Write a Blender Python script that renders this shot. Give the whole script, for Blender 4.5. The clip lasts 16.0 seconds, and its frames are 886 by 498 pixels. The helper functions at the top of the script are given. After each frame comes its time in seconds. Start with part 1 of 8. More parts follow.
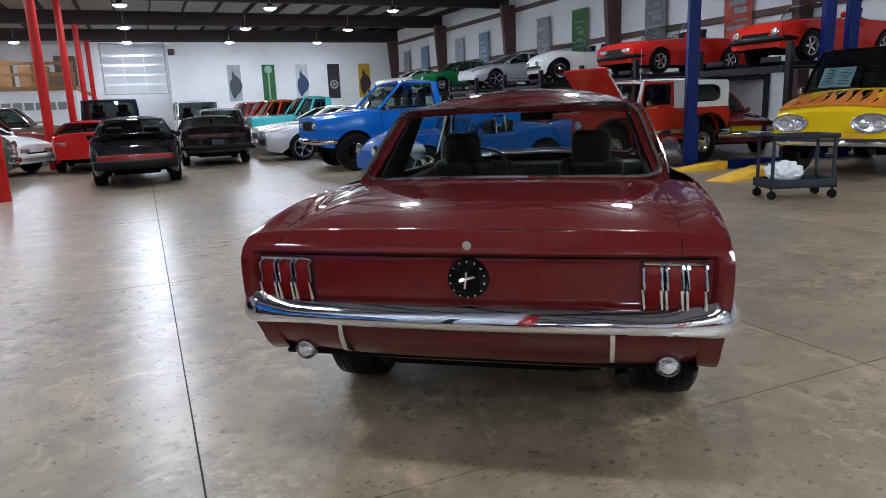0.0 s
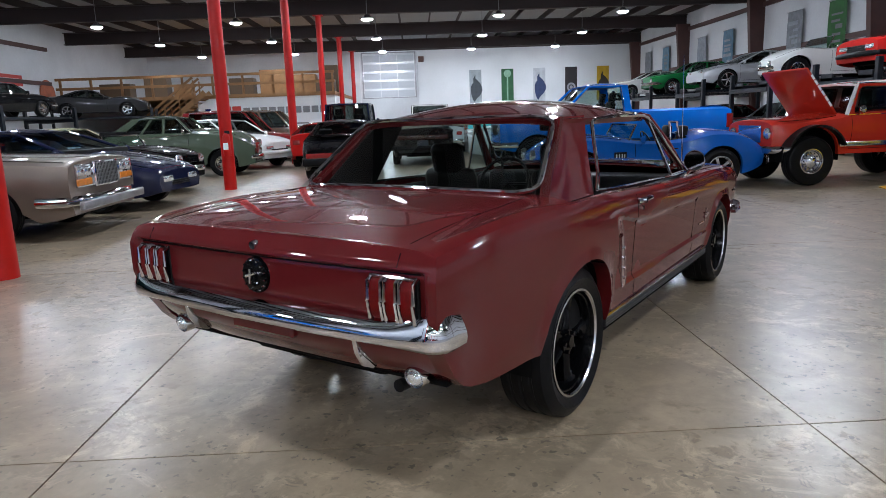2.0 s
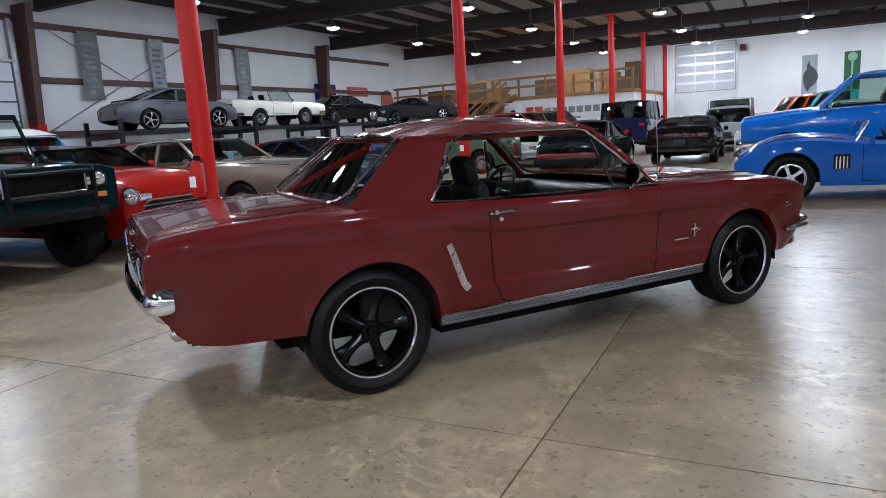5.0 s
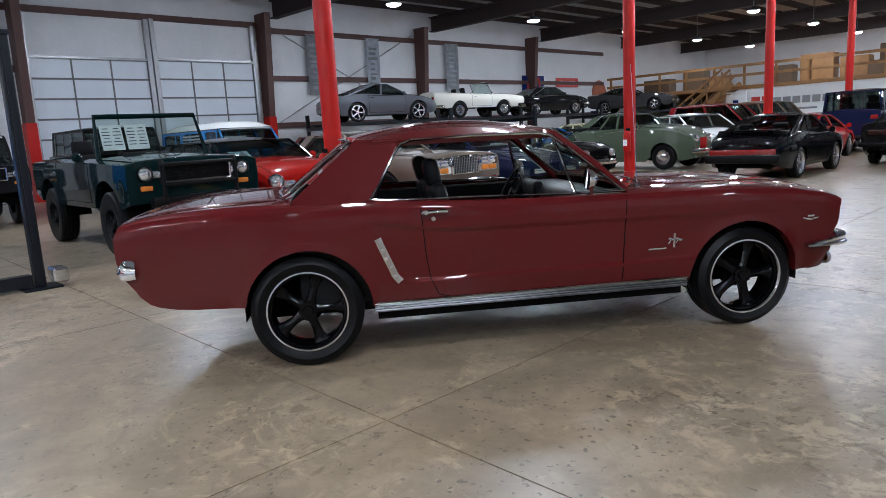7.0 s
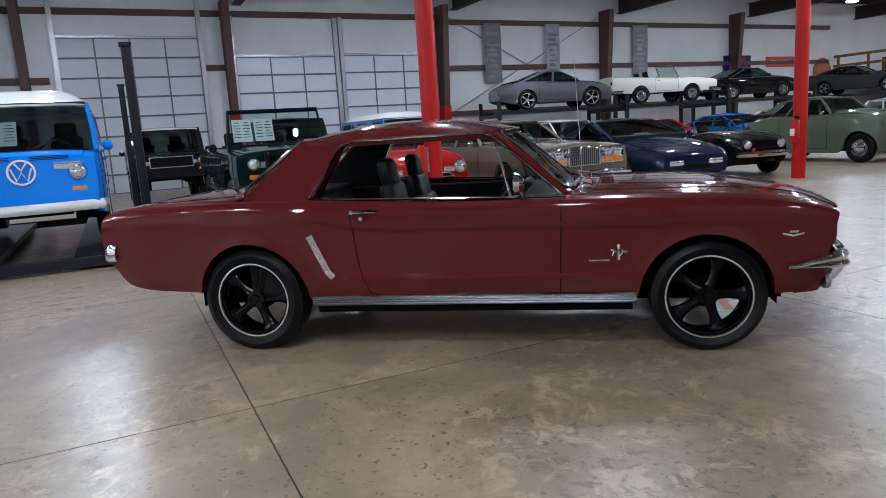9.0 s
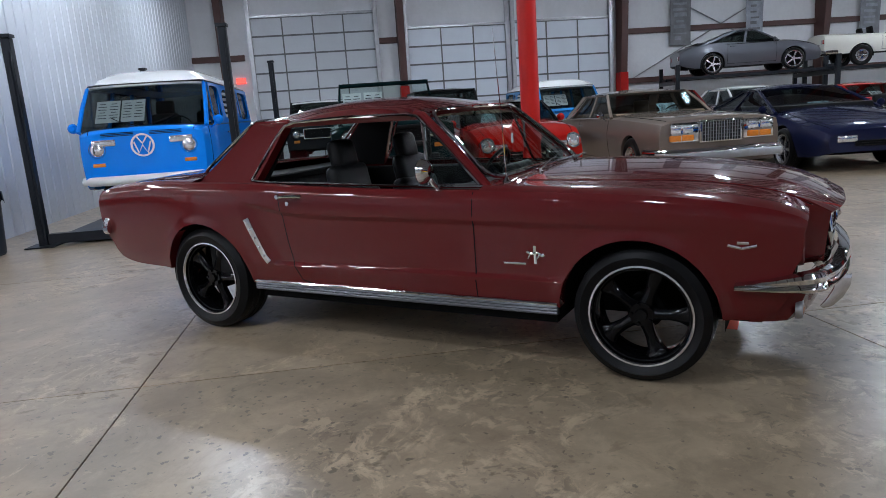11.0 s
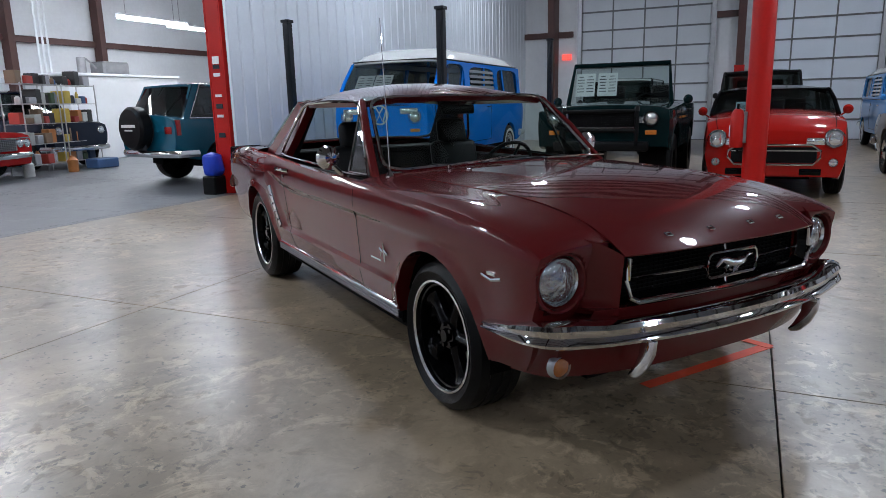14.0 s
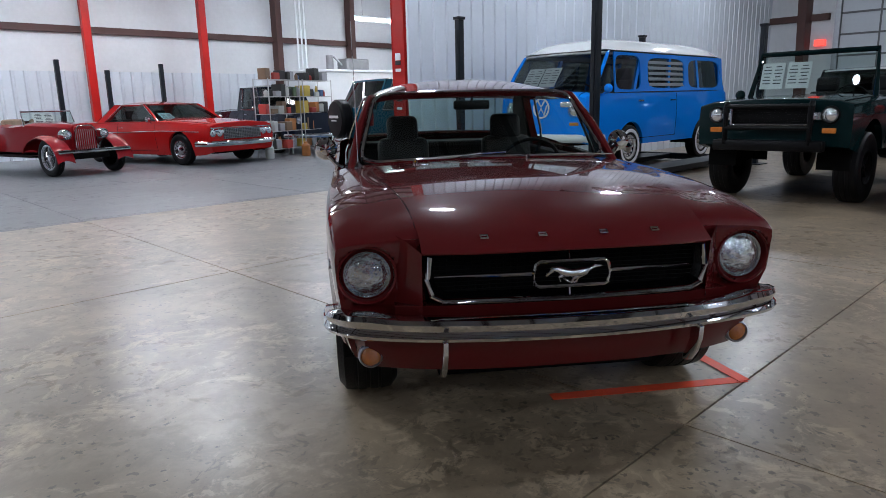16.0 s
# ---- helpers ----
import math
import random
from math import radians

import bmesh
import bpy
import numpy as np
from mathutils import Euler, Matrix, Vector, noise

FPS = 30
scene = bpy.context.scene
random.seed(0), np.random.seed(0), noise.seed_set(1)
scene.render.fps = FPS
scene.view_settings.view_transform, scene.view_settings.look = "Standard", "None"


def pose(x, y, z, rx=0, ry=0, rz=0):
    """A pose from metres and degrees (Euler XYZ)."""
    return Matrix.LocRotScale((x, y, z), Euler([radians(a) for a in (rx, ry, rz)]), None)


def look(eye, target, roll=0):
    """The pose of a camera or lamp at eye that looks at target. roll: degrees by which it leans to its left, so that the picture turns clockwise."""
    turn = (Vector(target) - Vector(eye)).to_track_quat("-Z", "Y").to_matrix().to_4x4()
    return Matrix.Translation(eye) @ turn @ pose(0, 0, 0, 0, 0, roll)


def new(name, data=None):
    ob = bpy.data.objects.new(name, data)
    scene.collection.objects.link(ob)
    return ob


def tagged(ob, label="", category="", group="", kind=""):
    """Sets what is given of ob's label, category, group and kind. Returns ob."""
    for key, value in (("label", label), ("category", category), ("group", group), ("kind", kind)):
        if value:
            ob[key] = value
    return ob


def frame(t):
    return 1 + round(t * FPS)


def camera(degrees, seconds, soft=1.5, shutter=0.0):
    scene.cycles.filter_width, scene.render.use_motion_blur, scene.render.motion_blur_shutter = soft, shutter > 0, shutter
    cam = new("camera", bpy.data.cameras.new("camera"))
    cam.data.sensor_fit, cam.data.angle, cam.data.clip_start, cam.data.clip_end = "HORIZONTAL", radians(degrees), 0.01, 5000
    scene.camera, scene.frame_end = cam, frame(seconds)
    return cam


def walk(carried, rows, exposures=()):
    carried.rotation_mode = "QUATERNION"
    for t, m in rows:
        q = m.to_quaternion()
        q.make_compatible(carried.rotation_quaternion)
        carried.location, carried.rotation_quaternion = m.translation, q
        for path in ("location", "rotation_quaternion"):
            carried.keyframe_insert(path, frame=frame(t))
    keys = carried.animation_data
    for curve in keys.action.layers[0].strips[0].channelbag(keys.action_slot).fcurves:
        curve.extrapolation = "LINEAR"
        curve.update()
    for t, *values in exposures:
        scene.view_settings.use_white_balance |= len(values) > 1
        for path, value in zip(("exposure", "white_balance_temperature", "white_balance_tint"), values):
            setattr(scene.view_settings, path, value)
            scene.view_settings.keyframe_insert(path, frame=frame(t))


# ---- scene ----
cam = camera(66.9, 16.0, soft=0.8)
PATH = [
    (0, (-1.127, -0.463, 1.325), (-0.35, 1.331, 0.906), -2.2),
    (0.5, (-0.799, -0.659, 1.319), (-0.225, 1.211, 0.903), -1.7),
    (1, (-0.411, -0.785, 1.332), (-0.031, 1.135, 0.919), -1.4),
    (1.5, (-0.002, -0.911, 1.329), (0.185, 1.04, 0.932), -1.7),
    (2, (0.393, -0.988, 1.318), (0.462, 0.973, 0.931), -2.0),
    (2.5, (0.808, -0.992, 1.332), (0.735, 0.97, 0.952), -1.8),
    (3, (1.222, -1.043, 1.341), (0.963, 0.906, 0.977), -2.2),
    (3.5, (1.617, -1.062, 1.325), (1.233, 0.867, 0.966), -2.2),
    (4, (2.022, -1.033, 1.339), (1.468, 0.855, 0.98), -2.6),
    (4.2, (2.19, -1.027, 1.326), (1.571, 0.841, 0.97), -2.8),
    (6.3, (3.886, -0.611, 1.326), (2.625, 0.903, 0.981), -3.5),
    (6.5, (4.029, -0.5, 1.301), (2.723, 0.975, 0.959), -3.3),
    (7, (4.36, -0.256, 1.318), (2.933, 1.103, 0.976), -3.2),
    (7.5, (4.72, 0.025, 1.326), (3.171, 1.243, 0.987), -2.8),
    (8, (4.964, 0.355, 1.3), (3.356, 1.497, 0.961), -3.1),
    (8.5, (5.142, 0.721, 1.309), (3.466, 1.759, 0.967), -3.2),
    (9, (5.318, 1.107, 1.318), (3.538, 1.95, 0.97), -3.5),
    (9.2, (5.353, 1.232, 1.316), (3.552, 2.025, 0.962), -3.8),
    (11.3, (5.452, 3.015, 1.268), (3.498, 3.157, 0.866), -3.8),
    (11.5, (5.459, 3.183, 1.259), (3.501, 3.251, 0.857), -3.7),
    (12, (5.476, 3.574, 1.275), (3.524, 3.407, 0.873), -3.1),
    (12.5, (5.39, 3.961, 1.266), (3.467, 3.592, 0.862), -2.2),
    (13, (5.314, 4.35, 1.248), (3.428, 3.824, 0.839), -2.9),
    (13.5, (5.239, 4.732, 1.255), (3.405, 4.049, 0.843), -2.2),
    (14, (5.074, 5.09, 1.255), (3.293, 4.284, 0.835), -1.4),
    (14.5, (4.935, 5.452, 1.251), (3.221, 4.513, 0.824), -2.5),
    (15, (4.795, 5.782, 1.263), (3.179, 4.684, 0.835), -2.0),
    (15.5, (4.554, 6.075, 1.255), (3.051, 4.827, 0.827), -0.4),
    (16, (4.324, 6.357, 1.244), (2.969, 4.949, 0.818), -1.3),
]
walk(cam, [(t, look(eye, target, roll)) for t, eye, target, roll in PATH],
     ((0.0, 0.12), (4.0, 0.28), (7.0, 0.24), (9.0, 0.14), (11.5, 0.02), (13.0, -0.08), (15.0, -0.26), (16.0, -0.22)))

# ---- world, lights and exposure ----
world = bpy.data.worlds.new("world")
scene.world = world
world.use_nodes = True
sky = world.node_tree.nodes.new("ShaderNodeTexSky")
sky.sky_type, sky.sun_disc = "NISHITA", False
sky.sun_elevation, sky.sun_rotation = radians(40), radians(200)
world.node_tree.links.new(sky.outputs[0], world.node_tree.nodes["Background"].inputs[0])
world.node_tree.nodes["Background"].inputs[1].default_value = 0.08
LAMP_POWER, TUBE_POWER = 275.0, 36.0
scene.view_settings.exposure = 0.0

# ---- mesh helpers ----


def part(name, bm, mats, parent=None, label="", smooth=30):
    """Links a bmesh as one mesh object, under a thing or part where one is given."""
    me = bpy.data.meshes.new(name)
    bm.normal_update()
    bm.to_mesh(me)
    bm.free()
    for m in mats if isinstance(mats, (list, tuple)) else [mats]:
        me.materials.append(m)
    if smooth:
        for p in me.polygons:
            p.use_smooth = True
        me.set_sharp_from_angle(angle=radians(smooth))
    ob = new(name, me)
    if parent:
        ob.parent = parent
    if label:
        ob["label"] = label
    return ob


def empty(name, m, label, category, group="", kind=""):
    ob = new(name)
    ob.empty_display_size = 0.2
    ob.matrix_world = m
    return tagged(ob, label, category, group, kind)


def box(bm, x0, x1, y0, y1, z0, z1, bevel=0.0, seg=1, mi=0, m=None):
    r = bmesh.ops.create_cube(bm, size=1)
    vs = r["verts"]
    for v in vs:
        v.co = Vector((x0 + (v.co.x + 0.5) * (x1 - x0), y0 + (v.co.y + 0.5) * (y1 - y0), z0 + (v.co.z + 0.5) * (z1 - z0)))
    fs = {f for v in vs for f in v.link_faces}
    if bevel:
        es = list({e for v in vs for e in v.link_edges})
        r = bmesh.ops.bevel(bm, geom=es, offset=bevel, segments=seg, affect="EDGES", profile=0.5)
        fs = set(r["faces"]) | {f for f in fs if f.is_valid}
        vs = list({v for f in fs for v in f.verts})
    for f in fs:
        f.material_index = mi
    if m:
        bmesh.ops.transform(bm, matrix=m, verts=vs)
    return vs


def cyl(bm, p0, p1, r0, r1=None, seg=16, mi=0, caps=True):
    p0, p1 = Vector(p0), Vector(p1)
    r1 = r0 if r1 is None else r1
    d = p1 - p0
    q = d.to_track_quat("Z", "Y").to_matrix()
    rings = []
    for p, r in ((p0, r0), (p1, r1)):
        rings.append([bm.verts.new(p + q @ Vector((r * math.cos(2 * math.pi * i / seg), r * math.sin(2 * math.pi * i / seg), 0))) for i in range(seg)])
    for i in range(seg):
        f = bm.faces.new((rings[0][i], rings[0][(i + 1) % seg], rings[1][(i + 1) % seg], rings[1][i]))
        f.material_index = mi
    if caps:
        bm.faces.new(rings[0][::-1]).material_index = mi
        bm.faces.new(rings[1]).material_index = mi


def tube(bm, pts, r, seg=8, mi=0, closed=False):
    pts = [Vector(p) for p in pts]
    n = len(pts)
    rings = []
    for i, p in enumerate(pts):
        a = pts[(i - 1) % n] if closed or i else p
        b = pts[(i + 1) % n] if closed or i < n - 1 else p
        q = (b - a).to_track_quat("Z", "Y").to_matrix()
        rr = r[i] if isinstance(r, (list, tuple)) else r
        rings.append([bm.verts.new(p + q @ Vector((rr * math.cos(2 * math.pi * k / seg), rr * math.sin(2 * math.pi * k / seg), 0))) for k in range(seg)])
    for i in range(n if closed else n - 1):
        a, b = rings[i], rings[(i + 1) % n]
        for k in range(seg):
            bm.faces.new((a[k], a[(k + 1) % seg], b[(k + 1) % seg], b[k])).material_index = mi
    if not closed:
        bm.faces.new(rings[0][::-1]).material_index = mi
        bm.faces.new(rings[-1]).material_index = mi


def lathe(bm, prof, seg=32, m=None, mi=0, closed=False, cap=False):
    """Turns a profile of (radius, height) about the z axis, then moves it by m."""
    rings = []
    for r, h in prof:
        ring = []
        for i in range(seg):
            co = Vector((r * math.cos(2 * math.pi * i / seg), r * math.sin(2 * math.pi * i / seg), h))
            ring.append(bm.verts.new(m @ co if m else co))
        rings.append(ring)
    k = len(rings)
    for j in range(k if closed else k - 1):
        a, b = rings[j], rings[(j + 1) % k]
        for i in range(seg):
            bm.faces.new((a[i], a[(i + 1) % seg], b[(i + 1) % seg], b[i])).material_index = mi
    if cap:
        for ring, flip in ((rings[0], True), (rings[-1], False)):
            if prof[0 if flip else -1][0] > 1e-4:
                bm.faces.new(ring[::-1] if flip else ring).material_index = mi
    return rings


def patch(bm, f, nu, nv, mi=0, flip=False):
    """A sheet of quads from a function of (u, v), each from 0 to 1."""
    g = [[bm.verts.new(f(i / nu, j / nv)) for j in range(nv + 1)] for i in range(nu + 1)]
    for i in range(nu):
        for j in range(nv):
            q = (g[i][j], g[i + 1][j], g[i + 1][j + 1], g[i][j + 1])
            try:
                bm.faces.new(q[::-1] if flip else q).material_index = mi
            except ValueError:
                pass
    return g


def quad(a, b, c, d, bulge=0.0):
    """A bilinear sheet through four corners, swelling along its normal."""
    a, b, c, d = (Vector(p) for p in (a, b, c, d))
    n = (b - a).cross(d - a).normalized()

    def f(u, v):
        p = a.lerp(b, u).lerp(d.lerp(c, u), v)
        return p + n * bulge * 4 * (u * (1 - u) + v * (1 - v)) / 2
    return f


def solid(bm, thick):
    """Gives all that is in bm a thickness."""
    bmesh.ops.recalc_face_normals(bm, faces=bm.faces)
    bmesh.ops.solidify(bm, geom=list(bm.faces), thickness=thick)


def lerp(pts, x):
    """Straight interpolation in a list of (x, value)."""
    if x <= pts[0][0]:
        return pts[0][1]
    for (a, p), (b, q) in zip(pts, pts[1:]):
        if x <= b:
            return p + (q - p) * (x - a) / (b - a)
    return pts[-1][1]


def ease(pts, x):
    """Smooth interpolation in a list of (x, value)."""
    if x <= pts[0][0]:
        return pts[0][1]
    if x >= pts[-1][0]:
        return pts[-1][1]
    n = len(pts)
    for i in range(n - 1):
        if x <= pts[i + 1][0]:
            break
    (x0, y0), (x1, y1) = pts[i], pts[i + 1]
    h = x1 - x0
    s = (y1 - y0) / h
    m0 = s if i == 0 else 0.5 * (s + (y0 - pts[i - 1][1]) / (x0 - pts[i - 1][0]))
    m1 = s if i == n - 2 else 0.5 * (s + (pts[i + 2][1] - y1) / (pts[i + 2][0] - x1))
    t = (x - x0) / h
    return (2 * t**3 - 3 * t**2 + 1) * y0 + (t**3 - 2 * t**2 + t) * h * m0 + (3 * t**2 - 2 * t**3) * y1 + (t**3 - t**2) * h * m1


# ---- materials ----


def material(name, color, rough=0.5, metal=0.0, coat=0.0, vary=0.12, scale=6.0, bump=0.0, bump_scale=60.0, alpha_glass=0.0, emit=0.0, spec=0.5, rough_vary=0.1):
    """A surface with a broad and a fine variation of its colour and gloss."""
    m = bpy.data.materials.new(name)
    m.use_nodes = True
    nt = m.node_tree
    b = nt.nodes["Principled BSDF"]
    b.inputs["Roughness"].default_value = rough
    b.inputs["Metallic"].default_value = metal
    b.inputs["Coat Weight"].default_value = coat
    b.inputs["Coat Roughness"].default_value = 0.035
    b.inputs["Coat IOR"].default_value = 1.38
    b.inputs["Specular IOR Level"].default_value = spec
    b.inputs["Base Color"].default_value = (*color, 1)
    if emit:
        b.inputs["Emission Color"].default_value = (*color, 1)
        b.inputs["Emission Strength"].default_value = emit
        return m
    co = nt.nodes.new("ShaderNodeTexCoord")
    if vary or rough_vary:
        n1 = nt.nodes.new("ShaderNodeTexNoise")
        n1.inputs["Scale"].default_value, n1.inputs["Detail"].default_value = scale, 6
        n2 = nt.nodes.new("ShaderNodeTexNoise")
        n2.inputs["Scale"].default_value, n2.inputs["Detail"].default_value = scale * 14, 3
        for n in (n1, n2):
            nt.links.new(co.outputs["Object"], n.inputs["Vector"])
        mix = nt.nodes.new("ShaderNodeMath")
        mix.operation = "MULTIPLY_ADD"
        nt.links.new(n2.outputs["Fac"], mix.inputs[0])
        mix.inputs[1].default_value = 0.4
        nt.links.new(n1.outputs["Fac"], mix.inputs[2])
        ramp = nt.nodes.new("ShaderNodeMapRange")
        ramp.inputs["From Min"].default_value, ramp.inputs["From Max"].default_value = 0.4, 1.0
        ramp.inputs["To Min"].default_value, ramp.inputs["To Max"].default_value = 1 - vary, 1 + vary
        nt.links.new(mix.outputs[0], ramp.inputs["Value"])
        hsv = nt.nodes.new("ShaderNodeHueSaturation")
        hsv.inputs["Color"].default_value = (*color, 1)
        nt.links.new(ramp.outputs[0], hsv.inputs["Value"])
        nt.links.new(hsv.outputs[0], b.inputs["Base Color"])
        if rough_vary:
            r2 = nt.nodes.new("ShaderNodeMapRange")
            r2.inputs["From Min"].default_value, r2.inputs["From Max"].default_value = 0.4, 1.0
            r2.inputs["To Min"].default_value, r2.inputs["To Max"].default_value = max(0.01, rough * (1 - rough_vary)), min(1, rough * (1 + rough_vary))
            nt.links.new(mix.outputs[0], r2.inputs["Value"])
            nt.links.new(r2.outputs[0], b.inputs["Roughness"])
    if bump:
        n3 = nt.nodes.new("ShaderNodeTexNoise")
        n3.inputs["Scale"].default_value, n3.inputs["Detail"].default_value = bump_scale, 4
        nt.links.new(co.outputs["Object"], n3.inputs["Vector"])
        bp = nt.nodes.new("ShaderNodeBump")
        bp.inputs["Strength"].default_value, bp.inputs["Distance"].default_value = bump, 0.01
        nt.links.new(n3.outputs["Fac"], bp.inputs["Height"])
        nt.links.new(bp.outputs[0], b.inputs["Normal"])
    return m


def glass_material(name, tint, rough=0.0):
    """Thin glazing: clear through, glossy on its face."""
    m = bpy.data.materials.new(name)
    m.use_nodes = True
    nt = m.node_tree
    nt.nodes.remove(nt.nodes["Principled BSDF"])
    tr = nt.nodes.new("ShaderNodeBsdfTransparent")
    tr.inputs[0].default_value = (*tint, 1)
    gl = nt.nodes.new("ShaderNodeBsdfGlossy")
    gl.inputs["Roughness"].default_value = rough
    lw = nt.nodes.new("ShaderNodeLayerWeight")
    lw.inputs[0].default_value = 0.5
    pw = nt.nodes.new("ShaderNodeMath")
    pw.operation = "POWER"
    nt.links.new(lw.outputs["Facing"], pw.inputs[0])
    pw.inputs[1].default_value = 4.0
    fr = nt.nodes.new("ShaderNodeMapRange")
    fr.inputs["To Min"].default_value, fr.inputs["To Max"].default_value = 0.05, 0.5
    nt.links.new(pw.outputs[0], fr.inputs["Value"])
    mx = nt.nodes.new("ShaderNodeMixShader")
    nt.links.new(fr.outputs[0], mx.inputs[0])
    nt.links.new(tr.outputs[0], mx.inputs[1])
    nt.links.new(gl.outputs[0], mx.inputs[2])
    nt.links.new(mx.outputs[0], nt.nodes["Material Output"].inputs[0])
    return m


PAINTS = {}


def paint(color, rough=0.28, metal=0.0):
    """Car enamel under a clear coat."""
    key = (color, rough, metal)
    if key not in PAINTS:
        PAINTS[key] = material("car_paint", color, rough + 0.1, metal, coat=0.8 if max(color) < 0.016 else 1.0, vary=0.05, scale=1.5, rough_vary=0.04, spec=0.02)
    return PAINTS[key]


CHROME = material("chrome", (0.66, 0.66, 0.68), 0.05, 1.0, vary=0.05, scale=3, rough_vary=0.4)
ALLOY = material("polished_alloy", (0.62, 0.62, 0.64), 0.22, 1.0, vary=0.06)
# sill metal darkened to carry the dark floor reflected in its ribs
SILL_SHADED = material("shaded_sill_alloy", (0.13, 0.13, 0.14), 0.3, 1.0, vary=0.08)
STEEL = material("dull_steel", (0.35, 0.35, 0.36), 0.4, 0.9, vary=0.15)
RUBBER = material("tyre_rubber", (0.004, 0.004, 0.0045), 0.4, vary=0.25, scale=9, bump=0.15, bump_scale=120, spec=0.14)
BLACK_TRIM = material("black_trim", (0.004, 0.004, 0.0045), 0.4, vary=0.2, spec=0.14)
BLACK_GLOSS = material("gloss_black", (0.002, 0.002, 0.0024), 0.12, vary=0.1, spec=0.16)
UNDERBODY = material("underbody", (0.004, 0.004, 0.004), 0.85, vary=0.3, spec=0.05)
CABIN = material("cabin_trim", (0.006, 0.006, 0.0065), 0.6, vary=0.2, scale=10, spec=0.12)
CABIN_TAN = material("tan_cabin_trim", (0.22, 0.15, 0.1), 0.6, vary=0.2, scale=10)
VINYL = material("black_vinyl", (0.005, 0.005, 0.0055), 0.38, vary=0.2, scale=12, bump=0.2, bump_scale=220, spec=0.16)
GLASS = glass_material("window_glass", (0.62, 0.72, 0.69))
COUPE_GLASS = glass_material("green_tinted_glass", (0.66, 0.77, 0.74))
DARK_GLASS = glass_material("dim_window_glass", (0.26, 0.3, 0.29))
TINTED = glass_material("tinted_glass", (0.1, 0.12, 0.12))
LENS_CLEAR = material("clear_lens", (0.75, 0.77, 0.8), 0.08, 0.75, coat=1, vary=0.25, scale=40)
LENS_RED = material("red_lens", (0.22, 0.008, 0.007), 0.12, coat=1, vary=0.2, scale=50)
LENS_AMBER = material("amber_lens", (0.65, 0.2, 0.03), 0.15, coat=1, vary=0.2, scale=50)
PAPER = material("white_paper", (0.75, 0.77, 0.78), 0.7, vary=0.05)
PAPER_BLUE = material("pale_blue_paper", (0.45, 0.68, 0.75), 0.7, vary=0.05)
INK = material("printed_ink", (0.06, 0.06, 0.07), 0.7, vary=0.05)
RED_STEEL = material("red_painted_steel", (0.45, 0.009, 0.006), 0.4, spec=0.25, coat=0.1, vary=0.14, scale=2.5, bump=0.05, bump_scale=30)
BROWN_STEEL = material("red_oxide_steel", (0.075, 0.03, 0.025), 0.6, vary=0.2, scale=3)
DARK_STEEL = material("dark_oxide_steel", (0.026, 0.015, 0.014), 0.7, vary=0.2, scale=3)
BLUE_STEEL = material("blue_painted_steel", (0.0008, 0.011, 0.1), 0.45, spec=0.15, vary=0.12, scale=3)
LIFT_STEEL = material("dark_lift_steel", (0.005, 0.007, 0.011), 0.4, spec=0.25, coat=0.2, vary=0.2, scale=4)
YELLOW_STEEL = material("yellow_painted_steel", (0.75, 0.42, 0.02), 0.5, vary=0.18, scale=5)
GREY_PLASTIC = material("grey_plastic", (0.018, 0.022, 0.03), 0.45, spec=0.35, vary=0.12)
WALL_WHITE = material("painted_wall", (0.74, 0.755, 0.77), 0.7, vary=0.06, scale=0.8, bump=0.06, bump_scale=14)
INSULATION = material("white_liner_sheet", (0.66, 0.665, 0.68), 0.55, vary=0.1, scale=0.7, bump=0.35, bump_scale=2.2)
# white insulation, its colour lowered to hold the shade above the lamps
ROOF_LINER_DIMMED = material("dimmed_roof_liner", (0.34, 0.34, 0.34), 0.6, vary=0.12, scale=0.9, bump=0.3, bump_scale=2.5)
CORRUGATED = material("grey_corrugated_sheet", (0.62, 0.65, 0.7), 0.42, 0.25, vary=0.08, scale=1.2)
DOOR_PANEL = material("ribbed_door_panel", (0.52, 0.54, 0.57), 0.5, vary=0.06, scale=1.0)
DOOR_GLAZED = material("frosted_door_panel", (0.62, 0.66, 0.72), 0.35, vary=0.05, scale=2)
TIMBER = material("pine_timber", (0.24, 0.115, 0.038), 0.6, vary=0.25, scale=5)
CARDBOARD = material("cardboard", (0.09, 0.055, 0.03), 0.8, vary=0.15)

# ---- floor ----


